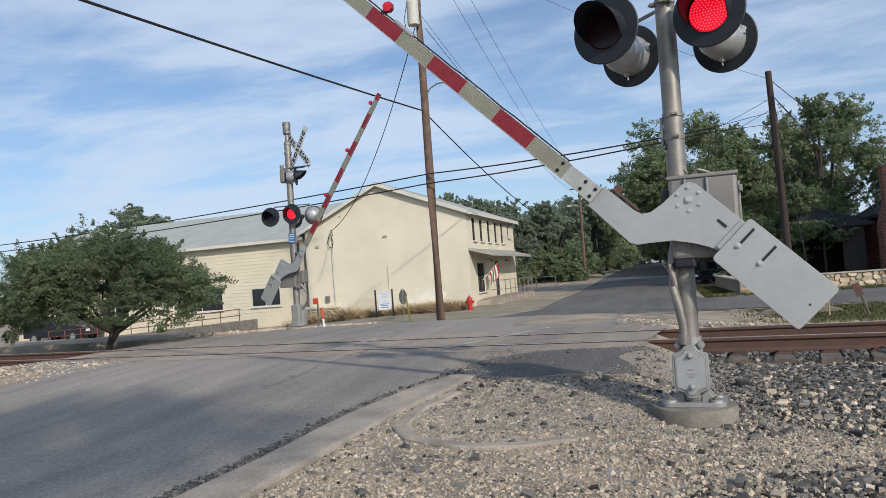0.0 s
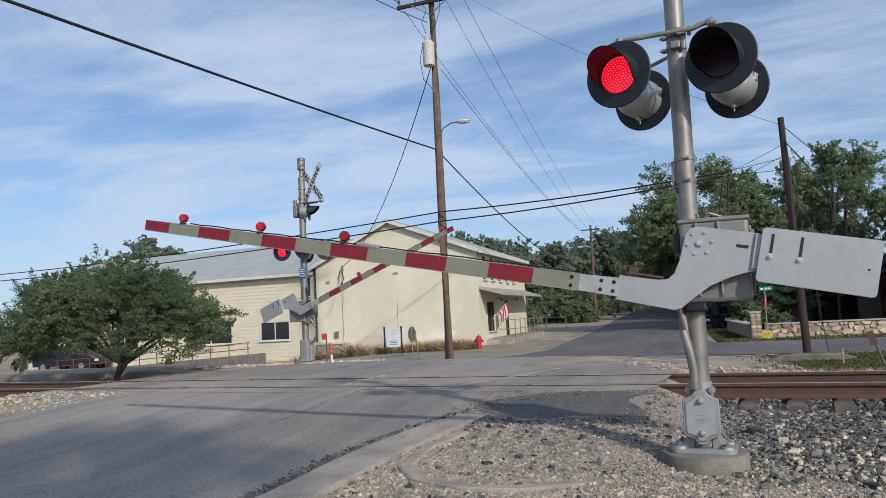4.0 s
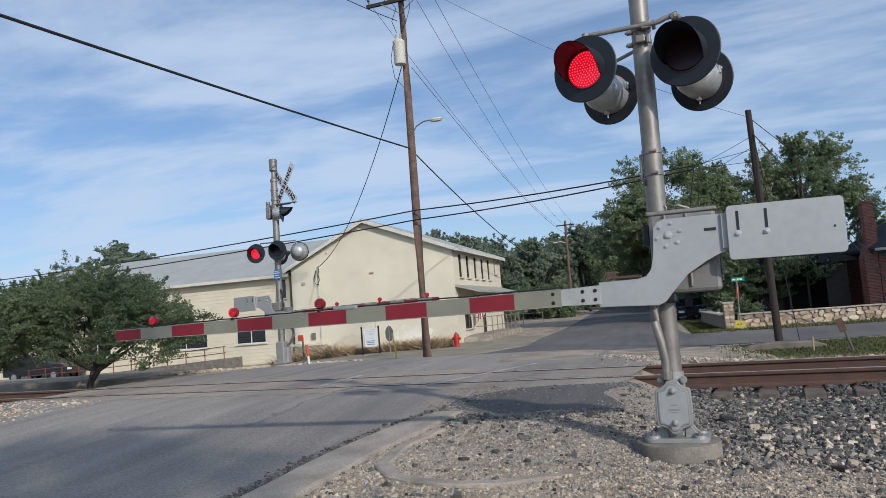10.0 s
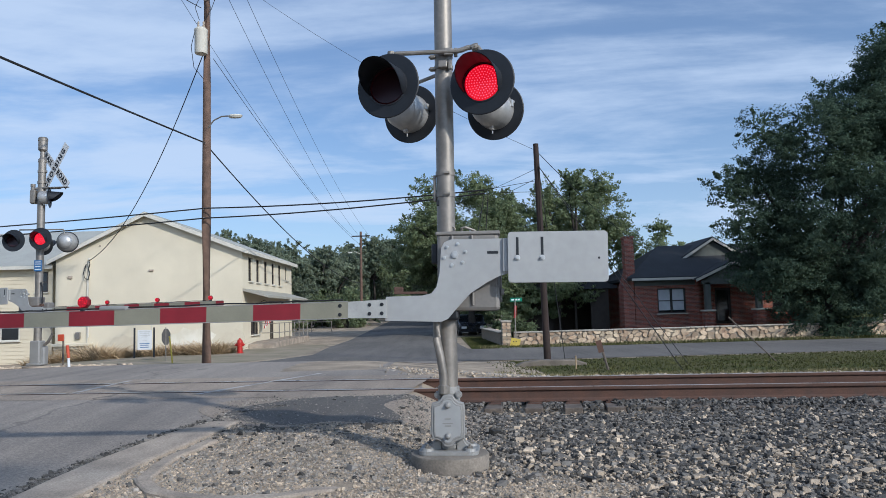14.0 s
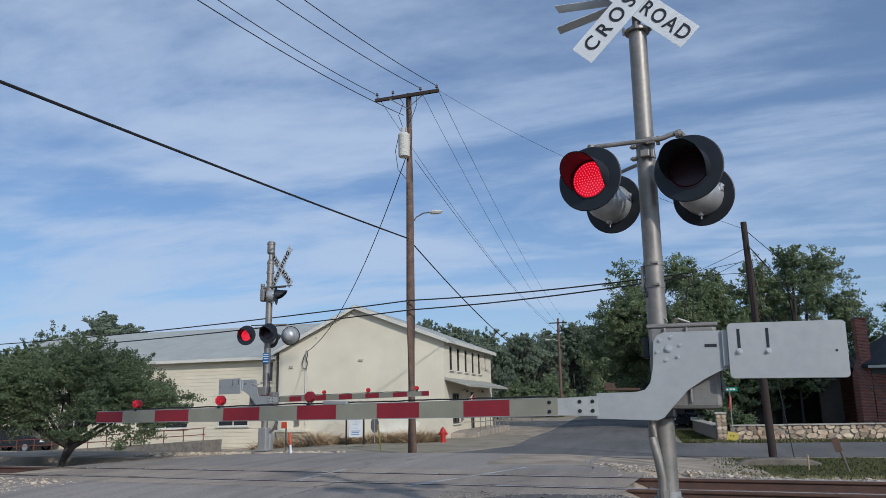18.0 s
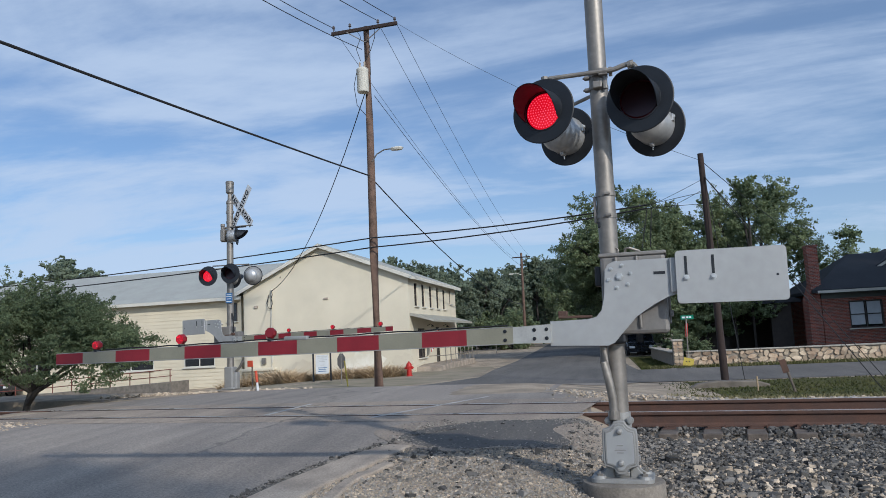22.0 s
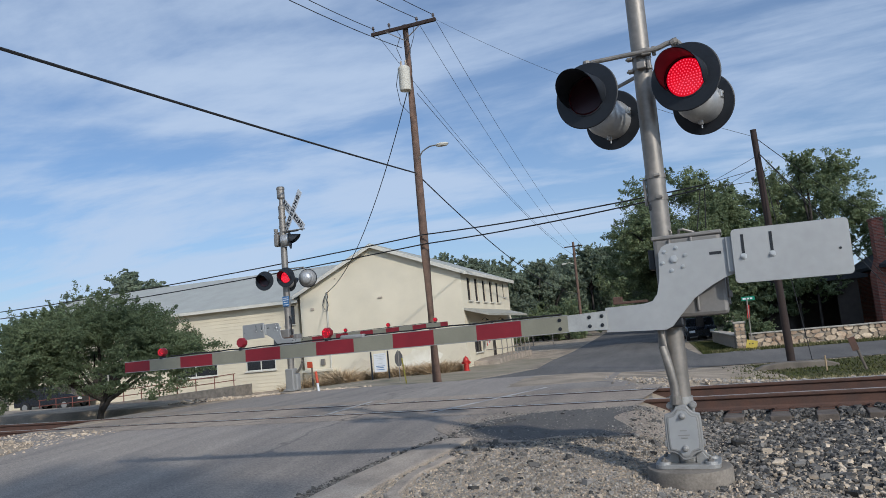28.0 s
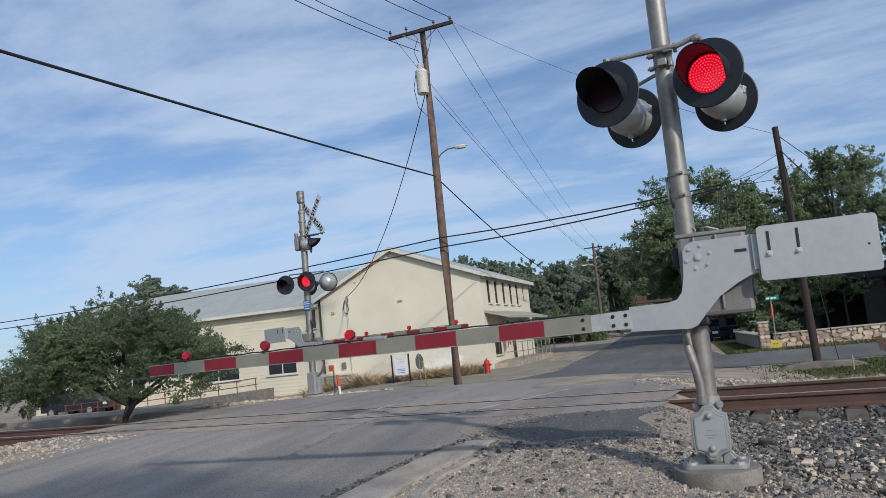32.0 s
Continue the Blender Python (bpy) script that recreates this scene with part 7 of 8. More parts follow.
tree("elm_tree", pose(18.2, 35.0, GZ), "large dense dark green tree overhanging the stone wall", dome(70, 1.6, -0.4, 6.3, 7.4, 5.0, 6.0, 41, 0.2, -0.9, 0.7) + dome(26, 4.6, -0.4, 11.2, 5.4, 4.6, 4.3, 42, 0.27, -0.5, 0.7) + [(-2.1, -1.6, 1.2, 1.5, 1.2, 1.1), (-0.8, -2.4, 0.9, 1.6, 1.2, 1.0), (1.0, -2.6, 2.2, 1.7, 1.2, 1.2), (-3.6, -1.4, 3.2, 1.5, 1.3, 1.3), (-4.9, -1.0, 7.0, 1.1, 1.0, 0.9), (-2.8, -0.8, 9.8, 1.5, 1.2, 1.2), (-4.2, -1.2, 5.2, 1.4, 1.2, 1.2), (2.8, -2.4, 2.4, 1.8, 1.2, 1.2), (-2.4, -2.0, 2.6, 1.7, 1.2, 1.3), (0.2, -2.6, 2.5, 1.9, 1.2, 1.4), (2.6, -2.6, 2.8, 1.9, 1.2, 1.5), (4.6, -2.2, 2.6, 1.9, 1.2, 1.5), (-0.4, -2.2, 0.35, 1.4, 1.0, 0.7)], 250000, 0.064, 41, "leaf_dark", 0.36, (0, 0, 2.2), shoot=9, clumps=44)
tree("elm_tree", pose(27.5, 52.0, GZ), "distant green tree behind the brick house", dome(14, 0, 0, 4.6, 3.6, 3.5, 2.9, 43, 0.34, -0.7), 9000, 0.15, 43, "leaf_far", 0.25, (0, 0, 2.0), "far trees", far=True)
tree("pecan_tree", pose(17.5, 60.0, GZ), "thin-crowned tree rising behind the brick house", dome(16, 0.2, 0, 5.0, 3.4, 3.0, 3.6, 47, 0.3, -0.7), 16000, 0.11, 47, "leaf_pecan", 0.2, (0, 0, 2.6), "far trees", far=True)
# woods: three builds, then copies
W = []
for k, (rx, rz, sd) in enumerate(((5.0, 5.2, 51), (4.4, 5.0, 52), (5.8, 4.9, 53))):
    W.append(tree("wood_tree", pose((-25, -14, -32)[k], (66, 84, 68)[k], -0.4), "dark green roadside tree in a dense wood, leaves paled for haze", dome(30, 0, 0, 4.9, rx, rx * 0.9, rz, sd, 0.24, -0.95), 32000, 0.14, sd, "leaf_far", 0.3, (0, 0, 2.2), "wood trees", shoot=4.5, share=0.1, clumps=20, far=True))
spots = ((-37, 72), (-45, 74), (-52.9, 63), (-18, 71), (-26, 84), (-12.6, 97), (-13.0, 110), (-13.2, 124), (-14, 140), (-13.5, 86), (-17.0, 79), (4.2, 70), (3.8, 82), (3.2, 96), (2.6, 112), (2.0, 130), (1.0, 150), (0, 172), (8.5, 62), (13, 70), (22, 74), (32, 70), (44, 66), (-40, 90), (-22.5, 90), (-22, 76), (-16.5, 160), (-48, 72), (-17, 92), (-9, 204), (-4, 212), (1, 206), (-12, 150), (6.5, 190), (-7, 178), (-3.5, 186), (-62, 66), (-26.5, 71))
rng = random.Random(77)
for i, (x, y) in enumerate(spots):
    s = rng.uniform(0.9, 1.1) * (1.1 if y > 70 else 1.0) * (0.62 if x > 10 else 1.0) * (0.8 if -50 < x < -30 else 1.0) * (1.36 if -55 < x < -51 else 1.0) * (0.9 if -14.5 < x < -11 else 1.0) * (1.25 if y > 145 else 1.0) * (0.9 if -27 < x < -15 and y < 93 else 1.0)
    copy_thing(W[i % 3], pose(x, y, ground_z(x, y) - 0.1, 0, 0, rng.uniform(0, 360)) @ Matrix.Diagonal((s, s, s * rng.uniform(0.9, 1.1), 1)))
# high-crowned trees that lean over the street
HT = tree("wood_tree", pose(-9.3, 94, ground_z(-9.3, 94) - 0.1), "high-crowned dark green tree arching over the street, leaves paled for haze", dome(26, 0.6, 0, 7.6, 4.6, 4.4, 3.7, 58, 0.26, -0.6), 28000, 0.135, 58, "leaf_far", 0.22, (0, 0, 5.4), "wood trees", shoot=4.5, share=0.1, clumps=20, far=True)
for i, (x, y, s) in enumerate(((1.6, 88, 1.0), (-9.6, 108, 1.08), (0.8, 104, 1.1), (-9.8, 124, 1.15), (0.2, 122, 1.15), (-10.4, 142, 1.25), (-0.8, 140, 1.25), (-11.5, 164, 1.35), (-1.8, 162, 1.35))):
    copy_thing(HT, pose(x, y, ground_z(x, y) - 0.1, 0, 0, 71 * i if x < -5 else 180 + 37 * i) @ Matrix.Diagonal((s, s, s, 1)))
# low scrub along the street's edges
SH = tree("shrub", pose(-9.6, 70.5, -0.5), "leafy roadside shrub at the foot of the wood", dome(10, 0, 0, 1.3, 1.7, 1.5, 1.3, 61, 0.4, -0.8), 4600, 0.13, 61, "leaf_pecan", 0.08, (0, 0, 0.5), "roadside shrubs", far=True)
for i, (x, y, s) in enumerate(((-12.5, 73, 1.25), (-9.4, 75.5, 1.5), (-13.5, 66, 0.8), (-11.0, 80, 1.5), (2.6, 66, 0.9), (2.2, 75, 1.1), (-12.0, 88, 1.5), (1.4, 92, 1.3), (-12.5, 100, 1.6), (0.8, 108, 1.5), (-12.5, 116, 1.7), (3.2, 41, 0.6), (4.2, 40.2, 0.45), (-16, 76, 1.7), (-14, 82, 1.6), (2.4, 84, 1.2), (-9, 165, 2.2), (-5.6, 172, 2.4), (-3.4, 168, 2.2), (-7.2, 176, 2.8), (-1.6, 160, 2.0), (-10.6, 150, 1.9), (-8.9, 118, 1.3), (-9.7, 134, 1.7), (-8.6, 106, 0.9), (-10.2, 142, 2.0), (-9.4, 158, 2.4), (22, 41, 1.3), (25, 43.5, 1.6), (28.5, 45, 1.8), (32, 45.5, 1.9))):
    copy_thing(SH, pose(x, y, ground_z(x, y) - 0.1, 0, 0, 57 * i) @ Matrix.Diagonal((s, s, s, 1)))
# trees behind the viewer, whose shade lies on the road
tree("shade_tree", pose(4.5, -5.8, -0.2), "high-crowned tree with thin open foliage", dome(24, 0, 0, 8.2, 2.8, 2.7, 0.7, 71, 0.3, -0.9, 0.66, 0.3), 1000, 0.19, 71, "leaf_far", 0.2, (0, 0, 7.0))
for x, y, s in ((-1.0, -22.0, 1.0), (17, -26, 0.8), (-12, -26, 1.0), (30, -18, 0.9), (-24, -22, 1.0), (-36, -10, 1.0), (27, 5, 0.95)):
    copy_thing(W[int(abs(x)) % 3], pose(x, y, -0.2, 0, 0, 40 * x) @ Matrix.Diagonal((s, s, s, 1)))


# ---- stones, grass and brush ----
def stones(name, material, pts, sizes, seed, label, flat=0.75):
    """Loose stones: a rough block each, all in one mesh."""
    rng = np.random.default_rng(seed)
    n = len(pts)
    base = np.array([(-1, -0.9, -0.7), (1, -1, -0.8), (0.8, 1, -0.9), (-0.9, 0.9, -0.7), (-0.95, -0.8, 0.9), (0.7, -1.0, 0.7), (1.0, 0.7, 1.0), (-0.6, 0.95, 0.75)]) * 0.5
    V = base[None] * rng.uniform(0.62, 1.3, (n, 8, 3)) * np.array(sizes)[:, None, None] * rng.uniform(0.62, 1.3, (n, 1, 3)) * np.array((1, 1, flat))
    a = rng.uniform(0, 2 * math.pi, n)
    b = rng.normal(0, 0.75, n)
    ca, sa, cb, sb = np.cos(a), np.sin(a), np.cos(b), np.sin(b)
    x, y, z = V[..., 0], V[..., 1], V[..., 2]
    y, z = y * cb[:, None] - z * sb[:, None], y * sb[:, None] + z * cb[:, None]
    x, y = x * ca[:, None] - y * sa[:, None], x * sa[:, None] + y * ca[:, None]
    V = np.stack([x, y, z], -1) + np.array(pts)[:, None, :]
    quads = np.array([(0, 3, 2, 1), (4, 5, 6, 7), (0, 1, 5, 4), (1, 2, 6, 5), (2, 3, 7, 6), (3, 0, 4, 7)])
    F = (quads[None] + 8 * np.arange(n)[:, None, None]).reshape(-1)
    me = bpy.data.meshes.new(name)
    me.vertices.add(8 * n)
    me.vertices.foreach_set("co", V.ravel())
    me.loops.add(24 * n)
    me.loops.foreach_set("vertex_index", F)
    me.polygons.add(6 * n)
    me.polygons.foreach_set("loop_start", np.arange(0, 24 * n, 4))
    me.update(calc_edges=True)
    me.shade_flat()
    me.materials.append(M[material])
    return tagged(new(name, me), label, "", "", "stuff")


def scatter(n, x0, x1, y0, y1, keep, seed, lift=0.0):
    rng = random.Random(seed)
    out = []
    while len(out) < n:
        x, y = rng.uniform(x0, x1), rng.uniform(y0, y1)
        if rng.random() < keep(x, y):
            out.append((x, y, ground_z(x, y) + lift))
    return out


def ballast_near(x, y):
    """Dark ballast along the rail and again nearer the viewer, with a tan band of gravel between."""
    v = rail_v(x, y)
    if x < -0.35 or v > -0.12:
        return 0.0
    w = 0.12 * math.sin(4.1 * x + 1.0) + 0.08 * math.sin(9.3 * x + 2 * y)
    along = smooth(-0.05, 0.45, x - 0.3 * smooth(7.5, 6.2, y) + w) * smooth(5.6, 6.0, y + 0.33 * (x - 0.3) + w)
    front = smooth(-0.1, 0.45, 4.15 + 0.85 * x - y + w)
    return max(along, front, 0.03)


rs = np.random.default_rng(4)
pts = scatter(47000, -0.35, 11, 3.7, 10.3, ballast_near, 1, 0.008)
def on_tie(x, y):
    u = x * math.cos(RAIL_A) + (y - RAIL_Y0) * math.sin(RAIL_A)
    return x < 2.1 and rail_v(x, y) > -0.66 and abs((u - 0.11 + 0.255) % 0.51 - 0.255) < 0.135


pts = [(x, y, z + (0.045 + 0.025 * smooth(1.8, 2.4, x)) * smooth(-0.75, -0.25, rail_v(x, y))) for x, y, z in pts if not on_tie(x, y)]
stones("ballast", "stone_dark", pts, rs.gamma(2.2, 0.0080, len(pts)) + 0.0115, 2, "dark grey crushed ballast stones beside the rails")
pts = scatter(9500, -0.35, 11, 3.7, 10.3, lambda x, y: (0.17 + 0.83 * smooth(-1.8, -4.0, rail_v(x, y))) * ballast_near(x, y), 7, 0.016)
stones("pale_ballast", "stone_light", pts, rs.gamma(2.0, 0.0080, 9500) + 0.009, 8, "pale stones lying among the dark ballast")
pts = scatter(3600, -0.2, 14, 10, 12, lambda x, y: 1.0 if 0.1 < rail_v(x, y) < 1.38 else 0.0, 12, 0.012)
stones("ballast", "stone_dark", pts, rs.uniform(0.035, 0.07, 3600), 13, "dark grey ballast between the rails")
pts = scatter(10000, -1.6, 16, 9.0, 20, lambda x, y: (0.35 if 1.6 < rail_v(x, y) < 3.4 else 1.0 if 3.4 <= rail_v(x, y) < 5.3 + 0.3 * math.sin(1.9 * x) else 0.0) * smooth(-1.3, -0.3, x + 0.15 * (rail_v(x, y) - 3)), 14, 0.012)
stones("far_ballast", "stone_light", pts[:5000], rs.gamma(3, 0.007, 5000) + 0.012, 15, "pale stones beyond the far rail")
stones("far_ballast", "stone_mid", pts[5000:], rs.gamma(3, 0.007, 5000) + 0.012, 16, "grey stones beyond the far rail")


KERB_ARC = interp_line([(-2.22, 7.0), (-2.40, 6.35), (-2.36, 5.75), (-2.12, 5.4), (-1.72, 5.2), (-1.3, 5.15), (-0.92, 5.32), (-0.7, 5.5)], 40)


def gravel_near(x, y):
    v = rail_v(x, y)
    if x < -2.66 + 0.3 * smooth(6, 7, y) or y > 7.62 + 0.1 * math.sin(5 * x) + 0.6 * smooth(-0.6, 0.4, x) or v > -0.9:
        return (0.025 + 0.12 * smooth(-0.9, -0.1, x)) if x > -2.0 and v < -0.6 else 0.0
    if min((x - a) ** 2 + (y - b) ** 2 for a, b in KERB_ARC[::2]) < 0.0081:
        return 0.01
    return 1.0 - 0.6 * smooth(0.0, 0.6, ballast_near(x, y) - 0.1)


def gravel_tan(x, y):
    return gravel_near(x, y) * (1.0 - 0.5 * smooth(5.0, 5.9, y))


def gravel_grey(x, y):
    """Greyer stone lies inside the kerb's return and up to the crossing."""
    return gravel_near(x, y) * (0.3 + 0.7 * smooth(5.0, 5.9, y))


pts = scatter(23000, -3.1, 2.6, 3.5, 9.2, gravel_tan, 21, 0.003)
stones("gravel", "stone_light", pts, rs.gamma(1.4, 0.0046, 23000) + 0.005, 22, "small pale limestone gravel on the verge", 0.7)
pts = scatter(25000, -3.1, 2.6, 3.5, 9.2, gravel_grey, 25, 0.003)
stones("grey_gravel", "stone_mid", pts, rs.gamma(1.4, 0.0046, 25000) + 0.005, 26, "small grey gravel on the verge", 0.7)
pts = scatter(1900, -3.0, 2.6, 3.5, 9.2, lambda x, y: gravel_near(x, y) * (0.22 + 0.78 * smooth(6.2, 7.6, y)), 23, 0.004)
stones("dark_gravel", "stone_dark", pts, rs.gamma(1.3, 0.012, 1900) + 0.008, 24, "scattered dark ballast chips in the gravel", 0.75)


# loose chips on the crumbling shoulder
def shoulder(x, y):
    bare = smooth(0.7, 1.15, math.hypot((x + 1.35) / 1.0, (y - 8.5) / 0.95))
    return smooth(-2.9, -2.3, x) * smooth(0.5, 0.1, x) * smooth(7.3, 7.7, y) * smooth(9.75, 9.2, y) * (0.12 + 0.88 * bare)


pts = [(x, y, z + 0.016) for x, y, z in scatter(5200, -2.9, 0.5, 7.3, 9.7, shoulder, 61)]
stones("asphalt_crumbs", "stone_dark", pts[:1500], rs.gamma(1.5, 0.004, 1500) + 0.005, 62, "loose dark chips on the crumbling shoulder", 0.6)
stones("shoulder_gravel", "stone_mid", pts[1500:], rs.gamma(1.5, 0.0035, 3700) + 0.005, 63, "loose tan gravel on the crumbling shoulder", 0.6)


# the broken edge of the asphalt along the gutter
pts = []
rng = random.Random(15)
for (ax, ay), (bx, by) in zip(R_EDGE, R_EDGE[1:]):
    if 2.5 < ay < 8.4:
        for _ in range(int(1100 * math.hypot(bx - ax, by - ay))):
            k = rng.random()
            x, y = ax + (bx - ax) * k + rng.gauss(-0.04, 0.05), ay + (by - ay) * k
            pts.append((x, y, ground_z(x, y) + 0.009))
stones("asphalt_crumbs", "stone_dark", pts, rs.gamma(1.6, 0.006, len(pts)) + 0.007, 27, "crumbled dark asphalt along the road's edge", 0.6)
pts = scatter(3800, -16, -9.2, 6.5, 11.5, lambda x, y: (1.0 if rail_v(x, y) < -0.5 else 0.0) * smooth(-9.6, -10.6, x + 0.3 * (8 - y)), 31, 0.008)
stones("pale_ballast", "stone_light", pts, rs.gamma(2.5, 0.0065, 3800) + 0.010, 32, "pale ballast beside the rails near the oak")
pts = scatter(1500, -13, -8.2, 16.6, 20, lambda x, y: 1.0 if abs(y - 18.1 - 0.42 * (x + 9.7)) < 0.45 and y > 16 else 0.0, 33, 0.01)
stones("pale_rubble", "stone_light", pts, rs.gamma(2.5, 0.011, 1500) + 0.015, 34, "pale rubble at the foot of the far signal")


def blades(name, material, pts, hts, seed, label, spread=0.5, wid=0.012):
    rng = np.random.default_rng(seed)
    n = len(pts)
    P = np.array(pts)
    h = np.array(hts)
    a = rng.uniform(0, 2 * math.pi, n)
    side = np.stack([np.cos(a), np.sin(a), np.zeros(n)], 1) * (wid * (0.6 + h / h.mean()))[:, None]
    tip = P + np.stack([rng.normal(0, spread, n) * h, rng.normal(0, spread, n) * h, h], 1)
    V = np.stack([P - side, P + side, tip], 1).reshape(-1, 3)
    me = bpy.data.meshes.new(name)
    me.vertices.add(3 * n)
    me.vertices.foreach_set("co", V.ravel())
    me.loops.add(3 * n)
    me.loops.foreach_set("vertex_index", np.arange(3 * n))
    me.polygons.add(n)
    me.polygons.foreach_set("loop_start", np.arange(0, 3 * n, 3))
    me.update(calc_edges=True)
    me.shade_flat()
    me.materials.append(M[material])
    return tagged(new(name, me), label, "", "", "stuff")


# grass between the track and the side street, and along the wall
strip("grass_strip", interp_line([(2.4, 15.2), (8, 14.15), (30, 10.95), (90, 2.2)], 60), interp_line([(2.0, 23.6), (8, 23.5), (30, 22.3), (90, 17)], 60), "grass", 0.006, "worn green grass between track and side street")
strip("grass_verge", interp_line([(1.0, 31.6), (12, 31.5), (60, 28.3)], 40), interp_line([(0.75, 47.0), (14, 47.0), (60, 44)], 40), "grass", 0.006, "grass verge and yard along the stone wall")
pts = scatter(16000, 1.2, 17, 13.8, 23.6, lambda x, y: smooth(5.4, 7.0, rail_v(x, y) + 0.4 * math.sin(2 * x)) * smooth(0.8, 3.0, x), 41)
blades("grass", "blade", pts, rs.uniform(0.02, 0.06, 16000), 42, "short rough grass beside the track")
pts = scatter(5000, 1.0, 17, 12.5, 20, lambda x, y: math.exp(-((rail_v(x, y) - 5.8 - 0.4 * math.sin(1.7 * x)) / 0.6) ** 2) * smooth(0.6, 2.0, x), 45)
blades("dry_grass", "hay", pts, rs.uniform(0.03, 0.10, 5000), 46, "dry yellow grass along the edge of the ballast", 0.6, 0.008)
pts = scatter(6000, 1.4, 22, 31.5, 33.1, lambda x, y: 1.0, 43)
blades("grass", "blade", pts, rs.uniform(0.05, 0.14, 6000), 44, "thin grass along the foot of the wall")
pts = scatter(5000, 1.0, 2.6, 31.7, 44, lambda x, y: 1.0, 49)
blades("grass", "blade", pts, rs.uniform(0.04, 0.11, 5000), 50, "green grass between the street and the garden wall")
pts = scatter(5000, 1.4, 24, 31.6, 33.0, lambda x, y: 0.4 + 0.6 * math.sin(0.9 * x) ** 2, 47)
blades("dry_grass", "hay", pts, rs.uniform(0.04, 0.12, 5000), 48, "dry yellow grass on the verge below the wall", 0.6, 0.012)


def brush(x, y, rx, h, n, seed):
    rng = random.Random(seed)
    pts, hs = [], []
    for _ in range(n):
        a, r = rng.uniform(0, 6.28), rng.random() ** 0.6
        px, py = x + rx * r * math.cos(a), y + 0.5 * r * math.sin(a)
        pts.append((px, py, ground_z(px, py) - 0.02))
        hs.append(h * (1.1 - 0.6 * r) * rng.uniform(0.25, 0.95))
    blades("dry_brush", "straw", pts, hs, seed, "heap of dry brown brush against the stucco wall", 1.2, 0.013)


for i, (x, y, rx, h) in enumerate(((-17.8, 33.6, 1.7, 0.5), (-15.6, 33.2, 1.2, 0.62), (-14.2, 33.6, 1.0, 0.4), (-12.3, 33.4, 1.2, 0.55), (-10.9, 33.2, 0.8, 0.6), (-16.8, 34.6, 1.4, 0.7), (-13.0, 35.0, 1.8, 0.4), (-10.4, 33.8, 0.6, 0.5))):
    brush(x, y, rx, h * 1.35, 1700, 60 + i)
strip("dirt_bank", interp_line([(-34, 22.5), (-20, 20.8), (-11, 18.7), (-9.2, 20.5), (-8.7, 23.4), (-8.4, 25.6), (-6.9, 27.6), (-6.0, 30.5), (-6.4, 40)], 90), interp_line([(-34, 33), (-21, 33), (-16, 36.8), (-13, 36.8), (-11.4, 36.8), (-10.4, 36.8), (-10.2, 37), (-10.0, 38.0), (-9.0, 42)], 90), "dirt", 0.005, "bare pale dirt and dry grass before the buildings")


# ---- concrete gutter along the road and the ring of a kerb return ----
def kerbs():
    inner = interp_line([(-2.68, -30), (-2.68, 3.8), (-2.70, 4.7), (-2.58, 6.1), (-2.36, 7.0), (-2.2, 7.75)], 70)
    outer = interp_line([(-3.16, -30), (-3.18, 4.0), (-3.10, 6.1), (-2.74, 7.5), (-2.5, 7.85)], 70)
    t = thing("kerb", pose(0, 0, 0), "worn concrete gutter strip along the road edge", "kerb", "", "structure")
    for a, b, nm in ((0, 34, "gutter_slab"), (34, 52, "gutter_slab"), (52, 70, "gutter_slab")):
        bm = BM()
        prev = None
        for (ax, ay), (bx, by) in zip(outer[a:b + 1], inner[a:b + 1]):
            za, zb = ground_z(ax, ay), ground_z(bx, by)
            ring = [bm.verts.new(p) for p in ((ax, ay, za - 0.05), (ax, ay, za + 0.022), (ax + 0.03, ay, za + 0.030), (bx - 0.03, by, zb + 0.036), (bx, by, zb + 0.026), (bx, by, zb - 0.05))]
            if prev:
                for k in range(5):
                    bm.faces.new((prev[k], prev[k + 1], ring[k + 1], ring[k]))
            prev = ring
        part(nm, bm, "concrete", t)
    bm = BM()
    arc = KERB_ARC
    prev = None
    for i, (x, y) in enumerate(arc):
        j, k = max(i - 1, 0), min(i + 1, len(arc) - 1)
        d = Vector((arc[k][0] - arc[j][0], arc[k][1] - arc[j][1], 0)).normalized()
        n = Vector((-d.y, d.x, 0))
        z = ground_z(x, y) + 0.004 * math.sin(i * 1.3)
        sink = 0.03 * smooth(34, 39, i)
        ring = [bm.verts.new(Vector((x, y, 0)) + n * a + Vector((0, 0, z + h - sink))) for a, h in ((-0.07, -0.05), (-0.065, 0.014), (-0.048, 0.026), (0.045, 0.026), (0.06, 0.014), (0.07, -0.05))]
        if prev:
            for q in range(5):
                bm.faces.new((prev[q], prev[q + 1], ring[q + 1], ring[q]))
        prev = ring
    part("kerb_return", bm, "concrete", t, "curved concrete kerb sunk in the gravel")


kerbs()


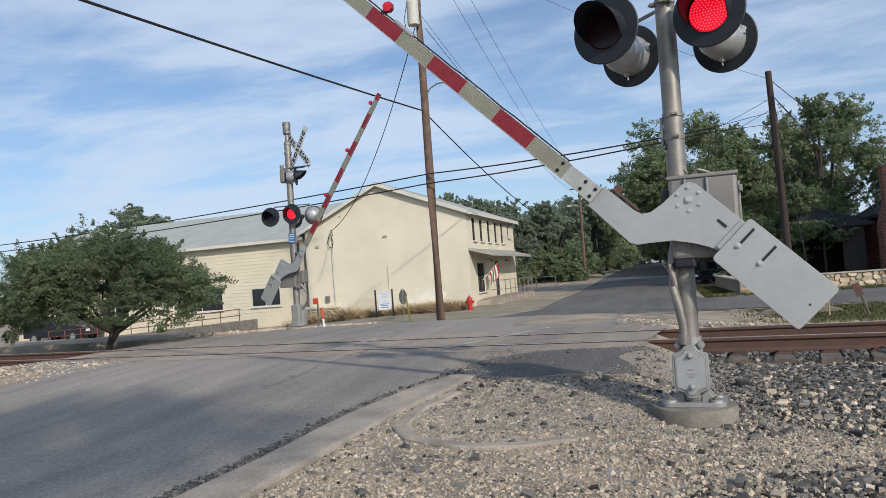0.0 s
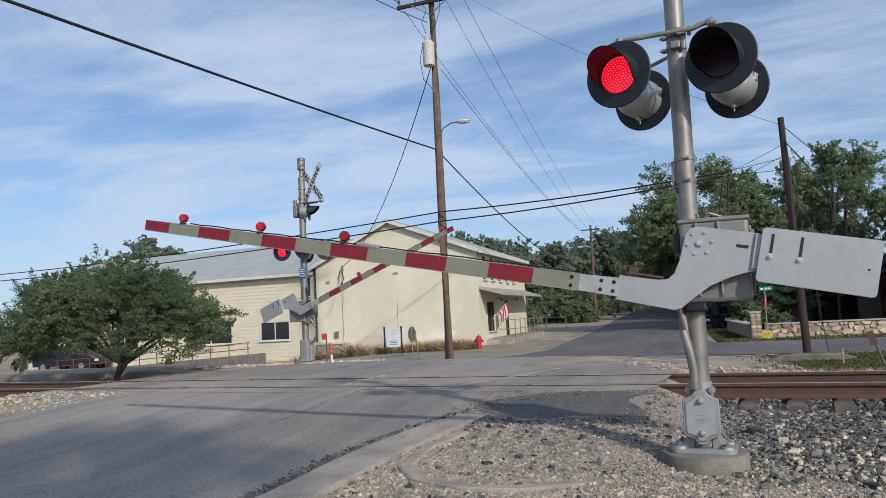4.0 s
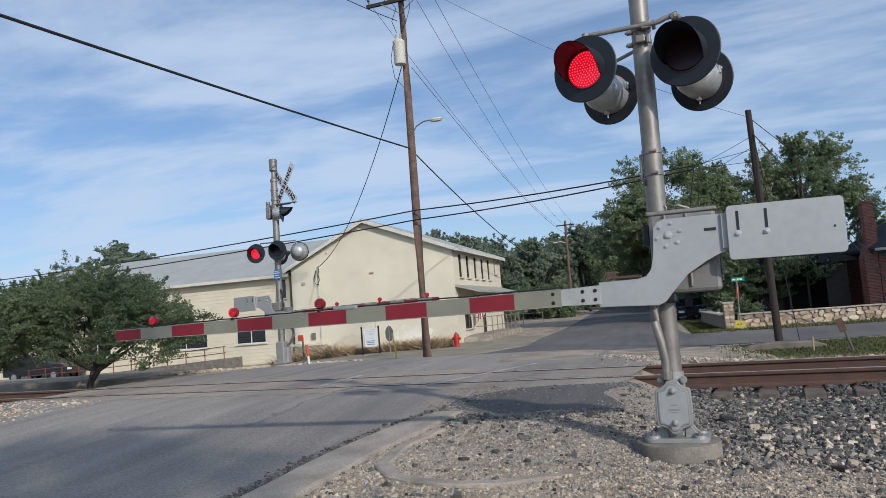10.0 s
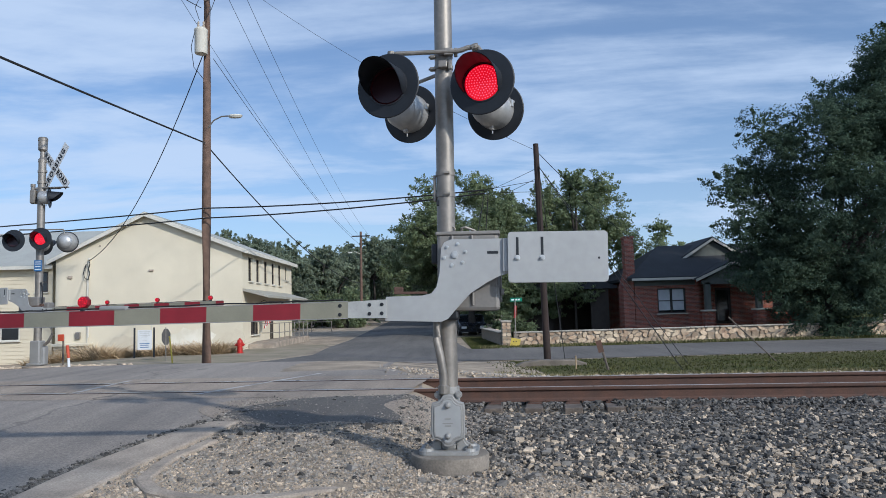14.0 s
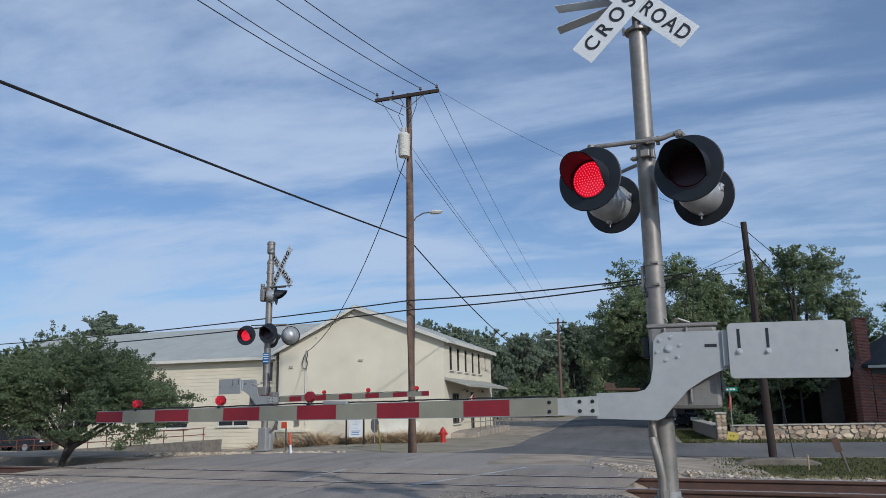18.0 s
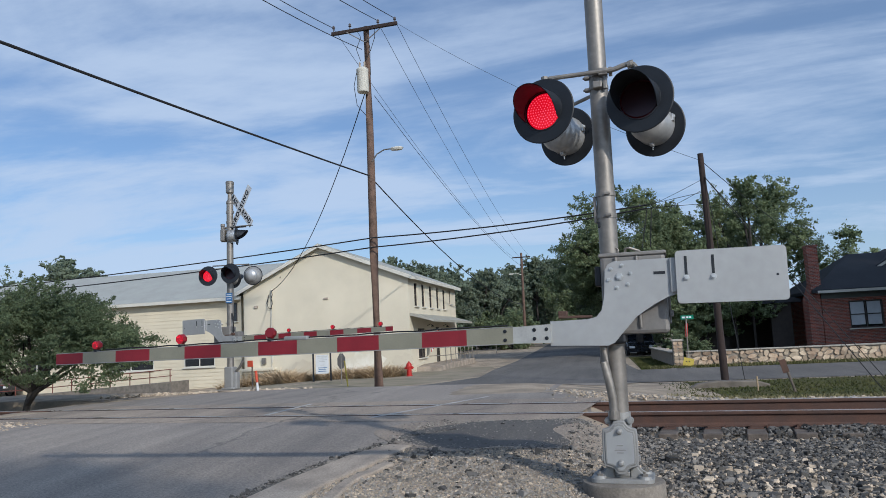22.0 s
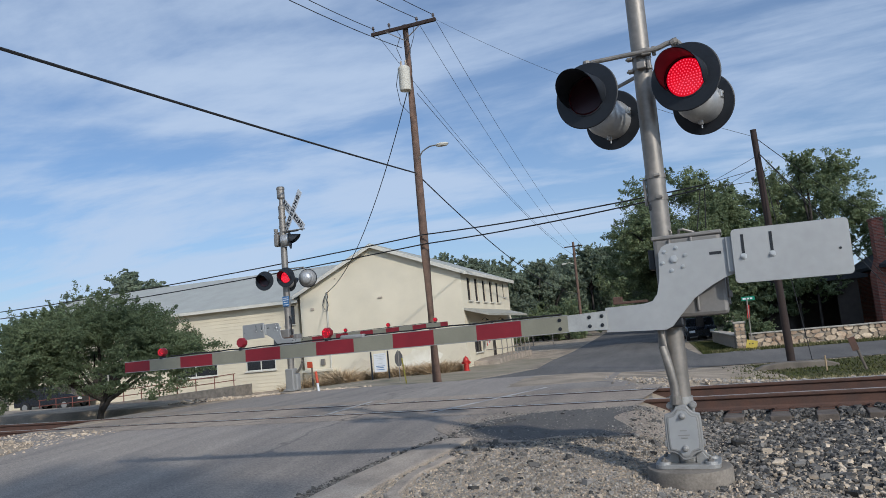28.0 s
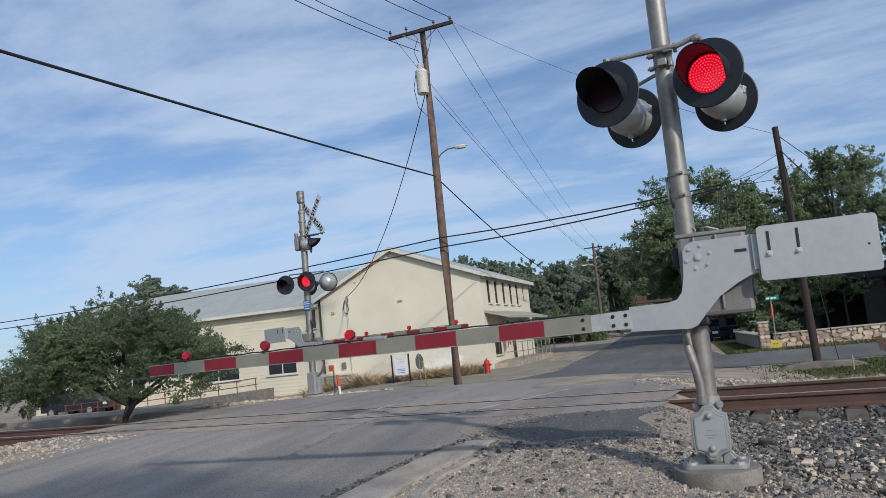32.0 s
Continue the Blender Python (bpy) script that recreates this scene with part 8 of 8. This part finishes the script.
# ---- ties, plates and anchors under the open rails ----
def ties():
    t0 = thing("railway_tie", Matrix.Identity(4), "weathered wooden railway tie with rusty tie plates", "railway tie", "railway ties")
    bm = BM()
    box(bm, (0, 0.73, -0.085), (0.225, 2.6, 0.17), bevel=0.012)
    part("beam", bm, "tie", t0)
    for v in (0.0, 1.46):
        bm = BM()
        box(bm, (0, v, 0.006), (0.18, 0.34, 0.014), bevel=0.003)
        p = part("tie_plate", bm, "rust", t0)
        for sx, sy in ((-0.05, -0.1), (0.05, 0.1)):
            bm = BM()
            box(bm, (sx, v + sy, 0.03), (0.024, 0.05, 0.035))
            part("spike", bm, "rust", p)
        bm = BM()
        prism(bm, [(0.12, -0.02), (0.17, -0.02), (0.15, 0.05), (0.12, 0.03)], v - 0.11, v - 0.07)
        part("rail_anchor", bm, "rust", p)
    z = RAIL_TOP - 0.186 - 0.014
    rng = random.Random(9)
    first = True
    for u in [0.11 + 0.51 * k for k in range(48)] + [-12.4 - 0.53 * k for k in range(18)]:
        m = Matrix.Translation(on_track(u + rng.uniform(-0.03, 0.03), rng.uniform(-0.03, 0.03), z)) @ Matrix.Rotation(RAIL_A + rng.uniform(-0.015, 0.015), 4, "Z")
        if first:
            t0.matrix_basis = m
            first = False
        else:
            copy_thing(t0, m)


ties()


# ---- what moves: the two gates come down, the lamps blink ----
BEAT = 0.595


def motions():
    near_rows = ((0.0, 45.3), (0.5, 41.2), (1.0, 36.6), (1.5, 32.25), (2.0, 28.0), (2.5, 23.4), (3.0, 19.0), (3.5, 14.9), (4.0, 11.9), (4.5, 8.9), (5.0, 6.3), (5.5, 3.85), (6.0, 2.2), (6.5, 0.85), (7.0, 0.7), (8.0, 0.5), (32.0, 0.5))
    far_rows = ((0.0, 55.1), (0.5, 50.6), (1.0, 46.1), (1.5, 41.7), (2.0, 37.5), (2.5, 33.2), (3.0, 29.0), (3.5, 24.8), (4.0, 20.6), (4.5, 16.6), (5.0, 12.6), (5.5, 9.1), (6.0, 5.9), (6.5, 3.5), (7.0, 1.9), (7.5, 1.2), (8.0, 1.1), (32.0, 1.1))
    # a raised arm straightens on its hub by so many degrees at the start
    for (g, arm, side), rows, lift, yaw in zip(GATES, (near_rows, far_rows), (0.4, -2.4), (0.0, -9.0)):
        at = g.location.copy()
        top = rows[0][1]
        for piece, more in ((g, 0.0), (arm, lift)):
            walk(piece, [(t, Matrix.Translation(at) @ Matrix.Rotation(radians(yaw), 4, "Z") @ Matrix.Rotation(radians((a + more * max(0.0, a - 1.3) / top) * side), 4, "Y")) for t, a in rows])
    # each lens stands face out while it is lit and face in while it is dark
    for lens, phase in LENSES + ARM_LAMPS:
        at = lens.location.copy()

        def turned(a):
            return Matrix.Translation(at) @ Matrix.Rotation(radians(a), 4, "X")
        k = 0
        rows = []
        lit = phase == 0
        rows.append((0.0, turned(0 if lit else 172)))
        t = 0.035
        while t < 31.95:
            a, b = (0, 172) if lit else (172, 0)
            if t - 0.034 > rows[-1][0] + 0.02:
                rows.append((t - 0.034, turned(a)))
            rows.append((t, turned(86)))
            rows.append((t + 0.034, turned(b)))
            lit = not lit
            k += 1
            t = 0.035 + BEAT * k + {5: 0.035, 10: -0.04, 47: -0.05, 52: -0.03}.get(k, 0.0)
        rows.append((32.0, turned(0 if lit else 172)))
        walk(lens, rows)


motions()
